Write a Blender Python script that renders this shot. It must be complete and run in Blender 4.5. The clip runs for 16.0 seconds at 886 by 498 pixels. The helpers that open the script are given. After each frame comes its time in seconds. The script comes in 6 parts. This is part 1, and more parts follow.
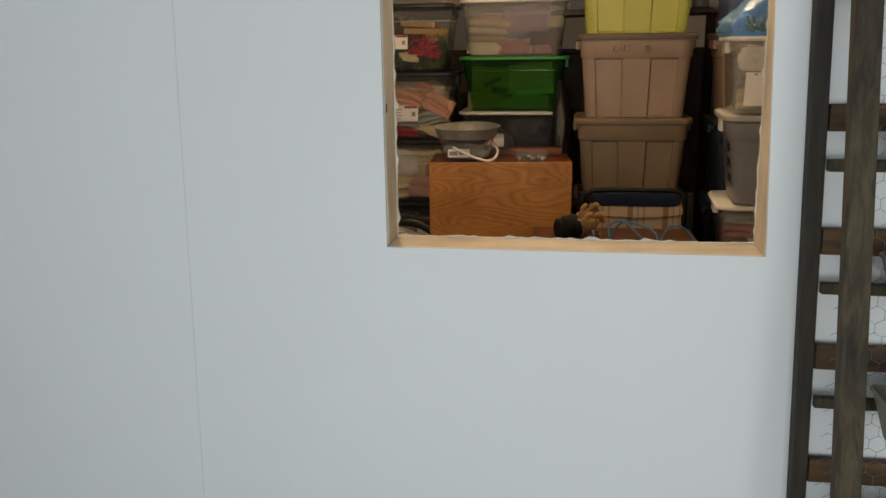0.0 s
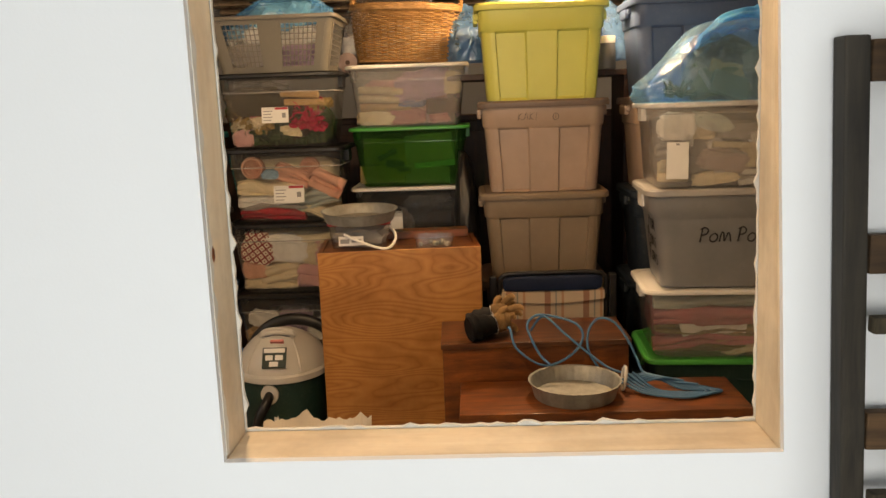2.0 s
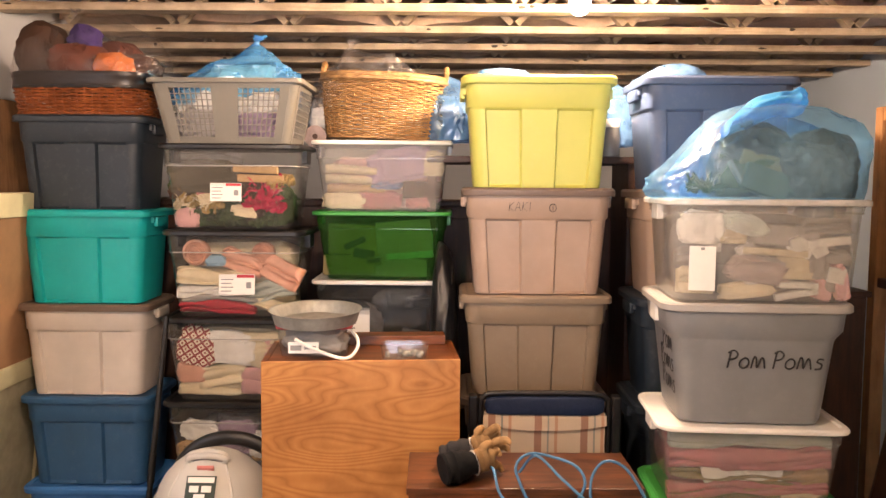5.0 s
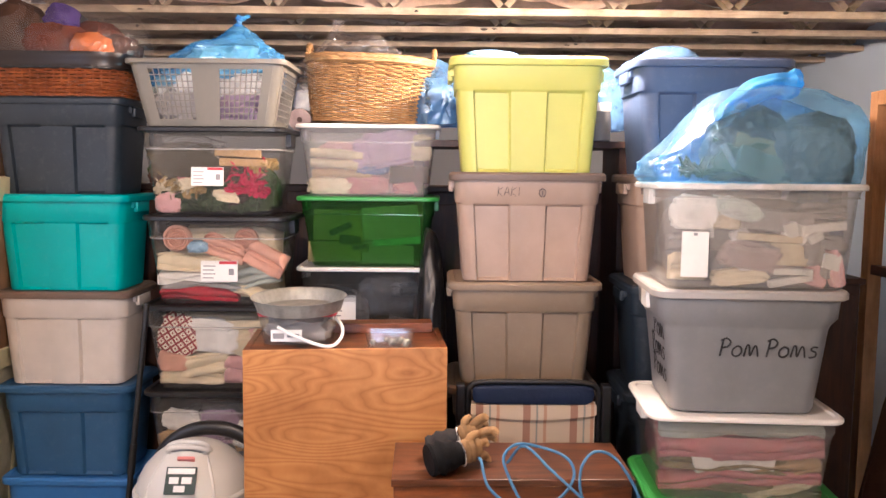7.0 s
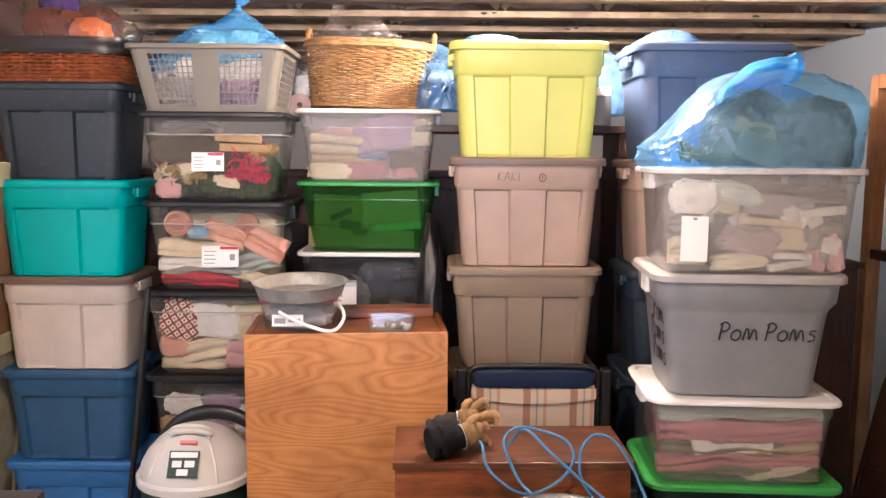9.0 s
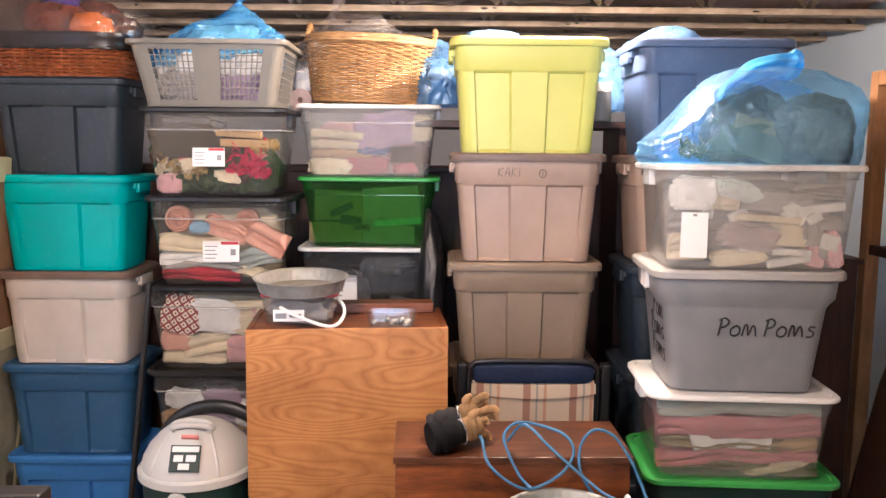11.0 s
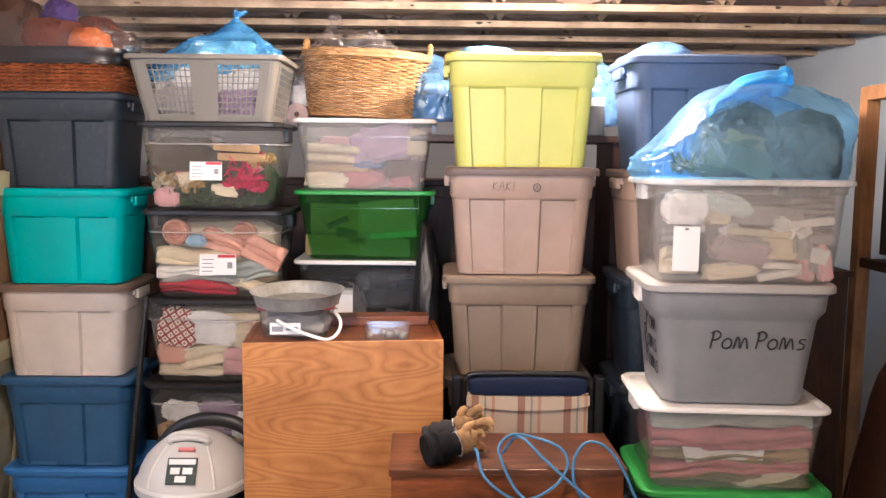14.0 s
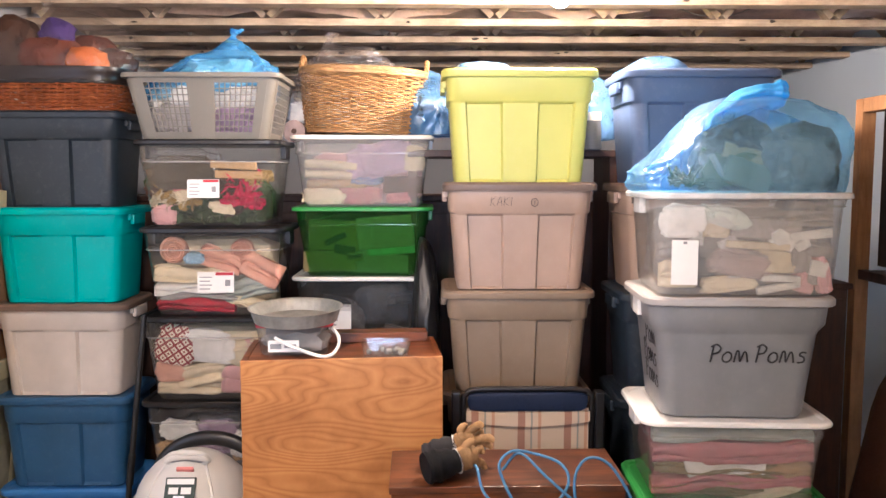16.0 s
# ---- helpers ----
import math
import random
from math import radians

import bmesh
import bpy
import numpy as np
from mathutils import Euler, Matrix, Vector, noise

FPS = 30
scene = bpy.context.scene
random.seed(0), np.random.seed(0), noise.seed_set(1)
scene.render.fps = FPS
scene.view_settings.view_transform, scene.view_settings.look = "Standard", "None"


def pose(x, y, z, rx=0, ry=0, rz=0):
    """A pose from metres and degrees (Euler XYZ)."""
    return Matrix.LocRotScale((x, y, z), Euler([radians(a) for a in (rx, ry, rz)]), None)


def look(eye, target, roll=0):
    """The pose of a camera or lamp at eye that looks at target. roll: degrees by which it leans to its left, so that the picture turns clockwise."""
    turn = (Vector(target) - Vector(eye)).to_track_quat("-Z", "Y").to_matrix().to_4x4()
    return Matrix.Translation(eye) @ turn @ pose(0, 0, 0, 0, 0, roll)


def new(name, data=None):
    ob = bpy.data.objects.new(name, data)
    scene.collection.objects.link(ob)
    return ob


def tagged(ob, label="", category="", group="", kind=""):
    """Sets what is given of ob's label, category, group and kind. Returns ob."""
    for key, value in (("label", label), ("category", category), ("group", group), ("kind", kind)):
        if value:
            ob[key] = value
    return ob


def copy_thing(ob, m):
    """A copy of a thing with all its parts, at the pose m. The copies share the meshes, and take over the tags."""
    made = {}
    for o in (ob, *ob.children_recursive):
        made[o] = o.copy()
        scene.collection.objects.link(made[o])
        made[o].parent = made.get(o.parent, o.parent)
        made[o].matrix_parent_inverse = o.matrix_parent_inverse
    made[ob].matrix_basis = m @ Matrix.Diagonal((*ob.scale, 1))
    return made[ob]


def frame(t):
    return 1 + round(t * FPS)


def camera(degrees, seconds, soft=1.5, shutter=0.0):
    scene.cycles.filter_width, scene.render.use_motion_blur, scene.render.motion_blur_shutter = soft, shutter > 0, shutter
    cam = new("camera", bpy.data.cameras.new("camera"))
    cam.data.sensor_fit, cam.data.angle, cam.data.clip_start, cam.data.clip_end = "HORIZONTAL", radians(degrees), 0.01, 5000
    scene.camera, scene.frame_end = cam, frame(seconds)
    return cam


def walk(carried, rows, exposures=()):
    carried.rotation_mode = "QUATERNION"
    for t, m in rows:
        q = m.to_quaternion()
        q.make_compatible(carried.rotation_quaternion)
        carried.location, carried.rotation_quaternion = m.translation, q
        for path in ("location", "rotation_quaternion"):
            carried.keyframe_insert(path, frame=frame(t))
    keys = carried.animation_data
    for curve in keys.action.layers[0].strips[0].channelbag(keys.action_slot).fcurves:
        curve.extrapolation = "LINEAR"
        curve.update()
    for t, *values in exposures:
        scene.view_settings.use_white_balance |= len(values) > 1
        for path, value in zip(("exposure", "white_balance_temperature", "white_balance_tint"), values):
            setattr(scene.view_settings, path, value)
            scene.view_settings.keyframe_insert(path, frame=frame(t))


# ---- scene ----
import functools

cam = camera(57.2, 16.0)
PATH = [
    (0, (-0.149, -1.498, 1.608), (-0.457, 0.419, 1.13), -0.7),
    (0.5, (-0.103, -1.45, 1.635), (-0.327, 0.478, 1.155), -1.1),
    (1, (-0.109, -1.343, 1.652), (-0.304, 0.597, 1.208), -1.3),
    (1.5, (-0.182, -1.166, 1.673), (-0.331, 0.795, 1.309), -1.7),
    (2, (-0.173, -0.961, 1.677), (-0.251, 1.006, 1.322), -2.1),
    (2.1, (-0.154, -0.923, 1.68), (-0.241, 1.048, 1.351), -1.9),
    (2.5, (-0.118, -0.784, 1.697), (-0.173, 1.206, 1.477), -0.1),
    (3, (-0.126, -0.663, 1.694), (-0.192, 1.329, 1.513), -0.0),
    (3.5, (-0.176, -0.505, 1.688), (-0.216, 1.488, 1.512), -0.2),
    (3.7, (-0.188, -0.478, 1.682), (-0.219, 1.517, 1.531), 0.5),
    (6, (-0.186, -0.335, 1.688), (-0.188, 1.658, 1.522), 0.3),
    (6.5, (-0.176, -0.317, 1.674), (-0.169, 1.676, 1.505), 0.5),
    (7, (-0.176, -0.312, 1.671), (-0.168, 1.679, 1.483), 0.5),
    (7.5, (-0.174, -0.313, 1.67), (-0.159, 1.676, 1.456), 0.3),
    (8, (-0.174, -0.316, 1.67), (-0.159, 1.672, 1.452), 0.3),
    (8.5, (-0.175, -0.321, 1.674), (-0.172, 1.666, 1.45), 0.3),
    (9, (-0.177, -0.32, 1.672), (-0.169, 1.667, 1.447), 0.4),
    (11.5, (-0.181, -0.336, 1.683), (-0.171, 1.649, 1.442), 0.5),
    (12, (-0.179, -0.347, 1.687), (-0.166, 1.639, 1.45), 0.5),
    (12.5, (-0.185, -0.356, 1.684), (-0.167, 1.632, 1.465), 0.5),
    (13, (-0.184, -0.358, 1.69), (-0.163, 1.631, 1.478), 0.4),
    (13.5, (-0.189, -0.359, 1.688), (-0.163, 1.63, 1.479), 0.6),
    (14, (-0.181, -0.356, 1.691), (-0.16, 1.632, 1.478), 0.5),
    (14.5, (-0.17, -0.354, 1.692), (-0.153, 1.635, 1.484), 0.3),
    (15, (-0.173, -0.352, 1.692), (-0.152, 1.638, 1.496), 0.2),
    (15.5, (-0.176, -0.349, 1.697), (-0.154, 1.642, 1.517), 0.1),
    (16, (-0.182, -0.351, 1.694), (-0.156, 1.641, 1.517), 0.0),
]
EXPOSURES = [(0.0, -0.18, 7150, 11), (1.0, 0.07, 7350, 12), (1.5, 0.25, 7500, 13), (2.0, 0.5, 7700, 15), (2.5, 0.83, 7500, 17), (3.0, 0.95, 7600, 18), (3.5, 1.2, 7500, 20), (6.0, 1.82, 5560, 24), (8.0, 1.84, 5280, 23), (12.0, 1.84, 5160, 21), (16.0, 1.84, 5120, 20)]
walk(cam, [(t, look(eye, target, roll)) for t, eye, target, roll in PATH], EXPOSURES)
DAY_NEAR, SIDE_FILL, BULB, FRONT_FILL = 47.0, 2.2, 50.0, 30.0

# ---- world and large lights ----
world = bpy.data.worlds.new("world")
scene.world = world
world.use_nodes = True
wn = world.node_tree.nodes
sky = wn.new("ShaderNodeTexSky")
sky.sky_type, sky.sun_disc = "NISHITA", False
sky.sun_elevation, sky.sun_rotation = radians(40), radians(200)
world.node_tree.links.new(sky.outputs[0], wn["Background"].inputs[0])
wn["Background"].inputs[1].default_value = 0.1


def lamp(name, kind, power, colour, m, **settings):
    data = bpy.data.lights.new(name, kind)
    data.energy, data.color = power, colour
    for key, value in settings.items():
        if key == "size":
            data.size = value
        elif key == "size_y":
            data.shape, data.size_y = "RECTANGLE", value
        elif key == "radius":
            data.shadow_soft_size = value
    ob = new(name, data)
    ob.matrix_world = m
    return ob


lamp("window_daylight", "AREA", DAY_NEAR, (0.82, 0.93, 1.0), look((0.05, -2.87, 1.35), (0.05, 0, 1.3)), size=1.9, size_y=1.2)
# added fill from the left; no window is known there
lamp("side_fill_light", "AREA", SIDE_FILL, (0.92, 0.96, 1.0), look((-2.28, 1.05, 1.62), (1.0, 2.6, 1.3)), size=0.95, size_y=1.05)
# the second bulb is added out of view to brighten the tote fronts
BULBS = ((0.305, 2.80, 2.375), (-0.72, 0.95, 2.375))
for spot, power in zip(BULBS, (BULB, FRONT_FILL)):
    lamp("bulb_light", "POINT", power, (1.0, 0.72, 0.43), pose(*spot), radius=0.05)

# ---- materials ----


def material(name):
    m = bpy.data.materials.new(name)
    m.use_nodes = True
    return m, m.node_tree.nodes, m.node_tree.links, m.node_tree.nodes["Principled BSDF"]


def coords(n, l, scale=(1, 1, 1), what="Object"):
    tc, mp = n.new("ShaderNodeTexCoord"), n.new("ShaderNodeMapping")
    mp.inputs["Scale"].default_value = scale
    l.new(tc.outputs[what], mp.inputs["Vector"])
    return mp.outputs["Vector"]


def noise_tex(n, l, vec, scale, detail=4.0, rough=0.55, distortion=0.0):
    t = n.new("ShaderNodeTexNoise")
    t.inputs["Scale"].default_value, t.inputs["Detail"].default_value = scale, detail
    t.inputs["Roughness"].default_value, t.inputs["Distortion"].default_value = rough, distortion
    l.new(vec, t.inputs["Vector"])
    return t.outputs["Fac"]


def ramp(n, l, fac, stops):
    r = n.new("ShaderNodeValToRGB")
    while len(r.color_ramp.elements) < len(stops):
        r.color_ramp.elements.new(0.5)
    for e, (p, c) in zip(r.color_ramp.elements, stops):
        e.position, e.color = p, (*c, 1)
    l.new(fac, r.inputs["Fac"])
    return r.outputs["Color"]


def math_node(n, l, op, a, b=0.0):
    m = n.new("ShaderNodeMath")
    m.operation = op
    for i, v in enumerate((a, b)):
        if isinstance(v, (int, float)):
            m.inputs[i].default_value = v
        else:
            l.new(v, m.inputs[i])
    return m.outputs[0]


def bump(n, l, bsdf, height, strength, distance=0.01):
    b = n.new("ShaderNodeBump")
    b.inputs["Strength"].default_value, b.inputs["Distance"].default_value = strength, distance
    l.new(height, b.inputs["Height"])
    l.new(b.outputs["Normal"], bsdf.inputs["Normal"])


def shade(c, k):
    return tuple(min(1.0, v * k) for v in c)


def rough_of(n, l, bsdf, fac, lo, hi):
    r = n.new("ShaderNodeMapRange")
    r.inputs["To Min"].default_value, r.inputs["To Max"].default_value = lo, hi
    l.new(fac, r.inputs["Value"])
    l.new(r.outputs["Result"], bsdf.inputs["Roughness"])


def plastic(name, c, rough=0.42, var=0.14, grain=0.12, dust=0.06):
    """Moulded plastic with faint dust, scuffs and an orange-peel surface."""
    m, n, l, b = material(name)
    v = coords(n, l)
    big = noise_tex(n, l, v, 5.0, 5.0)
    base = ramp(n, l, big, [(0.25, shade(c, 1 - var)), (0.75, shade(c, 1 + var))])
    fine = noise_tex(n, l, v, 38.0, 6.0, 0.7)
    dusty = ramp(n, l, fine, [(0.52, (0, 0, 0)), (0.82, (dust, dust, dust))])
    mix = n.new("ShaderNodeMixRGB")
    mix.inputs[2].default_value = (0.62, 0.60, 0.56, 1)
    l.new(dusty, mix.inputs[0])
    l.new(base, mix.inputs[1])
    l.new(mix.outputs[0], b.inputs["Base Color"])
    rough_of(n, l, b, fine, rough - 0.08, rough + 0.16)
    bump(n, l, b, noise_tex(n, l, v, 420.0, 2.0), grain, 0.001)
    return m


def clear_plastic(name, tint, alpha, rough=0.16, milky=(0.75, 0.75, 0.73)):
    """Thin see-through plastic: milky film, scratches and gloss."""
    m, n, l, b = material(name)
    v = coords(n, l)
    b.inputs["Base Color"].default_value = (*milky, 1)
    b.inputs["Roughness"].default_value = rough + 0.25
    scuff = noise_tex(n, l, v, 14.0, 6.0, 0.7)
    trans, gloss, mix1, mix2 = (n.new(k) for k in ("ShaderNodeBsdfTransparent", "ShaderNodeBsdfGlossy", "ShaderNodeMixShader", "ShaderNodeMixShader"))
    trans.inputs[0].default_value = (*tint, 1)
    gloss.inputs["Roughness"].default_value = rough
    a = n.new("ShaderNodeMapRange")
    a.inputs["From Min"].default_value, a.inputs["From Max"].default_value = 0.3, 0.7
    a.inputs["To Min"].default_value, a.inputs["To Max"].default_value = alpha * 0.75, alpha * 1.3
    l.new(scuff, a.inputs["Value"])
    l.new(a.outputs[0], mix1.inputs[0])
    l.new(trans.outputs[0], mix1.inputs[1])
    l.new(b.outputs[0], mix1.inputs[2])
    lw = n.new("ShaderNodeLayerWeight")
    edge = math_node(n, l, "POWER", lw.outputs["Facing"], 3.0)
    l.new(math_node(n, l, "ADD", math_node(n, l, "MULTIPLY", edge, 0.4), 0.035), mix2.inputs[0])
    l.new(mix1.outputs[0], mix2.inputs[1])
    l.new(gloss.outputs[0], mix2.inputs[2])
    bm_ = n.new("ShaderNodeBump")
    bm_.inputs["Strength"].default_value, bm_.inputs["Distance"].default_value = 0.15, 0.004
    l.new(noise_tex(n, l, v, 22.0, 3.0), bm_.inputs["Height"])
    l.new(bm_.outputs[0], gloss.inputs["Normal"])
    l.new(mix2.outputs[0], n["Material Output"].inputs["Surface"])
    return m


def film(name, tint, body, alpha, gloss_amount=0.16, scale=7.0, relief=0.4):
    """Thin plastic bag film: broad soft folds, a few sharp creases, milky where it lies double."""
    m, n, l, b = material(name)
    v = coords(n, l, (1.0, 1.0, 1.3))
    crease = noise_tex(n, l, v, scale, 3.0, 0.5, 0.5)
    ridge = math_node(n, l, "ABSOLUTE", math_node(n, l, "SUBTRACT", crease, 0.5))
    b.inputs["Base Color"].default_value = (*body, 1)
    b.inputs["Roughness"].default_value = 0.35
    trans, gloss, mix1, mix2 = (n.new(k) for k in ("ShaderNodeBsdfTransparent", "ShaderNodeBsdfGlossy", "ShaderNodeMixShader", "ShaderNodeMixShader"))
    trans.inputs[0].default_value = (*tint, 1)
    gloss.inputs["Roughness"].default_value = 0.17
    cloud = noise_tex(n, l, v, 4.5, 4.0, 0.6, 0.4)
    a = n.new("ShaderNodeMapRange")
    a.inputs["From Min"].default_value, a.inputs["From Max"].default_value = 0.3, 0.7
    a.inputs["To Min"].default_value, a.inputs["To Max"].default_value = alpha * 0.45, min(1, alpha * 1.7)
    l.new(cloud, a.inputs["Value"])
    l.new(a.outputs[0], mix1.inputs[0])
    l.new(trans.outputs[0], mix1.inputs[1])
    l.new(b.outputs[0], mix1.inputs[2])
    mix2.inputs[0].default_value = gloss_amount
    l.new(mix1.outputs[0], mix2.inputs[1])
    l.new(gloss.outputs[0], mix2.inputs[2])
    bp = n.new("ShaderNodeBump")
    bp.inputs["Strength"].default_value, bp.inputs["Distance"].default_value = relief, 0.05
    fold = noise_tex(n, l, coords(n, l, (1.0, 1.0, 0.45)), scale * 1.8, 2.0, 0.5, 1.0)
    l.new(math_node(n, l, "ADD", ridge, math_node(n, l, "MULTIPLY", math_node(n, l, "ABSOLUTE", math_node(n, l, "SUBTRACT", fold, 0.5)), 0.4)), bp.inputs["Height"])
    l.new(bp.outputs[0], gloss.inputs["Normal"])
    l.new(bp.outputs[0], b.inputs["Normal"])
    l.new(mix2.outputs[0], n["Material Output"].inputs["Surface"])
    return m


def wood(name, dark, light, grain_scale=(1.0, 14.0, 14.0), scale=3.0, rough=0.5, wear=0.0):
    """Sawn or stained timber; the grain runs along the axis with the smallest scale."""
    m, n, l, b = material(name)
    v = coords(n, l, grain_scale)
    g = noise_tex(n, l, v, scale, 8.0, 0.65, 0.6)
    col = ramp(n, l, g, [(0.28, dark), (0.5, tuple((a + c) / 2 for a, c in zip(dark, light))), (0.72, light)])
    blot = noise_tex(n, l, coords(n, l), 4.0, 5.0, 0.65)
    mix = n.new("ShaderNodeMixRGB")
    mix.blend_type = "MULTIPLY"
    mix.inputs[0].default_value = 1.0
    l.new(col, mix.inputs[1])
    l.new(ramp(n, l, blot, [(0.3, (0.62 - wear, 0.6 - wear, 0.58 - wear)), (0.6, (1, 1, 1))]), mix.inputs[2])
    l.new(mix.outputs[0], b.inputs["Base Color"])
    rough_of(n, l, b, blot, rough - 0.1, rough + 0.15)
    bump(n, l, b, g, 0.25, 0.003)
    return m


def plywood(name):
    """Rotary-cut fir plywood: contour-like grain, knots and varnish."""
    m, n, l, b = material(name)
    v = coords(n, l, (0.62, 1.0, 2.9))
    low = noise_tex(n, l, v, 1.45, 2.2, 0.42, 0.12)
    lines = math_node(n, l, "PINGPONG", math_node(n, l, "MULTIPLY", low, 74.0), 1.0)
    col = ramp(n, l, lines, [(0.0, (0.365, 0.145, 0.038)), (0.2, (0.43, 0.180, 0.048)), (0.6, (0.475, 0.212, 0.060)), (1.0, (0.51, 0.238, 0.070))])
    vor = n.new("ShaderNodeTexVoronoi")
    vor.inputs["Scale"].default_value = 2.6
    l.new(coords(n, l, (1.0, 1.0, 1.3)), vor.inputs["Vector"])
    knots = ramp(n, l, vor.outputs["Distance"], [(0.018, (0.25, 0.16, 0.10)), (0.055, (1, 1, 1))])
    blot = noise_tex(n, l, coords(n, l), 3.0, 6.0, 0.65)
    mix, mix2 = n.new("ShaderNodeMixRGB"), n.new("ShaderNodeMixRGB")
    for x in (mix, mix2):
        x.blend_type = "MULTIPLY"
        x.inputs[0].default_value = 1.0
    l.new(col, mix.inputs[1])
    l.new(knots, mix.inputs[2])
    l.new(mix.outputs[0], mix2.inputs[1])
    l.new(ramp(n, l, blot, [(0.3, (0.62, 0.54, 0.48)), (0.56, (1, 1, 1)), (0.72, (1.12, 1.16, 1.2))]), mix2.inputs[2])
    l.new(mix2.outputs[0], b.inputs["Base Color"])
    rough_of(n, l, b, blot, 0.32, 0.5)
    bump(n, l, b, lines, 0.08, 0.002)
    return m


def painted(name, c, rough=0.7, stain=0.06, scale=1.2, bump_scale=160.0, bump_strength=0.12):
    m, n, l, b = material(name)
    v = coords(n, l)
    big = noise_tex(n, l, v, scale, 6.0, 0.6)
    l.new(ramp(n, l, big, [(0.3, shade(c, 1 - stain)), (0.7, c)]), b.inputs["Base Color"])
    rough_of(n, l, b, noise_tex(n, l, v, 9.0, 4.0), rough - 0.08, rough + 0.1)
    bump(n, l, b, noise_tex(n, l, v, bump_scale, 4.0), bump_strength, 0.002)
    return m


def cloth(name, c, rough=0.9, var=0.25, scale=14.0):
    m, n, l, b = material(name)
    v = coords(n, l)
    big = noise_tex(n, l, v, scale, 5.0, 0.65, 0.5)
    info = n.new("ShaderNodeObjectInfo")
    hsv = n.new("ShaderNodeHueSaturation")
    k = n.new("ShaderNodeMapRange")
    k.inputs["To Min"].default_value, k.inputs["To Max"].default_value = 0.8, 1.15
    l.new(info.outputs["Random"], k.inputs["Value"])
    l.new(k.outputs[0], hsv.inputs["Value"])
    l.new(ramp(n, l, big, [(0.25, shade(c, 1 - var)), (0.7, shade(c, 1 + var * 0.6))]), hsv.inputs["Color"])
    l.new(hsv.outputs[0], b.inputs["Base Color"])
    b.inputs["Roughness"].default_value = rough
    b.inputs["Specular IOR Level"].default_value = 0.2
    bump(n, l, b, noise_tex(n, l, v, 30.0, 6.0, 0.7, 1.0), 0.5, 0.008)
    return m


def metal(name, c, rough=0.42, spots=0.3):
    m, n, l, b = material(name)
    v = coords(n, l)
    s = noise_tex(n, l, v, 16.0, 7.0, 0.7)
    l.new(ramp(n, l, s, [(0.3, shade(c, 1 - spots)), (0.65, c)]), b.inputs["Base Color"])
    b.inputs["Metallic"].default_value = 0.85
    rough_of(n, l, b, s, rough - 0.1, rough + 0.2)
    bump(n, l, b, s, 0.15, 0.002)
    return m


def striped(name):
    """Woven cream canvas with rust and grey-green stripes."""
    m, n, l, b = material(name)
    tc, sep = n.new("ShaderNodeTexCoord"), n.new("ShaderNodeSeparateXYZ")
    l.new(tc.outputs["Object"], sep.inputs[0])
    s = math_node(n, l, "FRACT", math_node(n, l, "MULTIPLY", math_node(n, l, "ADD", sep.outputs[0], 0.265), 5.9))
    cream, rust, grey = (0.50, 0.40, 0.29), (0.30, 0.16, 0.11), (0.25, 0.25, 0.22)
    r = n.new("ShaderNodeValToRGB")
    r.color_ramp.interpolation = "CONSTANT"
    stops = [(0.0, cream), (0.34, rust), (0.5, cream), (0.62, grey), (0.66, cream), (0.78, (0.42, 0.24, 0.15)), (0.84, cream)]
    while len(r.color_ramp.elements) < len(stops):
        r.color_ramp.elements.new(0.5)
    for e, (p, c) in zip(r.color_ramp.elements, stops):
        e.position, e.color = p, (*c, 1)
    l.new(s, r.inputs[0])
    l.new(r.outputs[0], b.inputs["Base Color"])
    b.inputs["Roughness"].default_value = 0.9
    bump(n, l, b, noise_tex(n, l, tc.outputs["Object"], 300.0, 2.0), 0.3, 0.002)
    return m


def lattice_cloth(name):
    """Cream cloth printed with a dark red diamond lattice, a small square in each diamond."""
    m, n, l, b = material(name)
    tc, mp, sep = n.new("ShaderNodeTexCoord"), n.new("ShaderNodeMapping"), n.new("ShaderNodeSeparateXYZ")
    mp.inputs["Rotation"].default_value = (0, radians(45), 0)
    mp.inputs["Scale"].default_value = (34.0, 34.0, 34.0)
    l.new(tc.outputs["Object"], mp.inputs["Vector"])
    l.new(mp.outputs[0], sep.inputs[0])
    arms = [math_node(n, l, "ABSOLUTE", math_node(n, l, "SUBTRACT", math_node(n, l, "FRACT", sep.outputs[k]), 0.5)) for k in (0, 2)]
    far = math_node(n, l, "MAXIMUM", arms[0], arms[1])
    ink = math_node(n, l, "ADD", math_node(n, l, "GREATER_THAN", far, 0.36), math_node(n, l, "LESS_THAN", far, 0.13))
    l.new(ramp(n, l, ink, [(0.0, (0.72, 0.62, 0.50)), (1.0, (0.26, 0.035, 0.04))]), b.inputs["Base Color"])
    b.inputs["Roughness"].default_value = 0.9
    return m


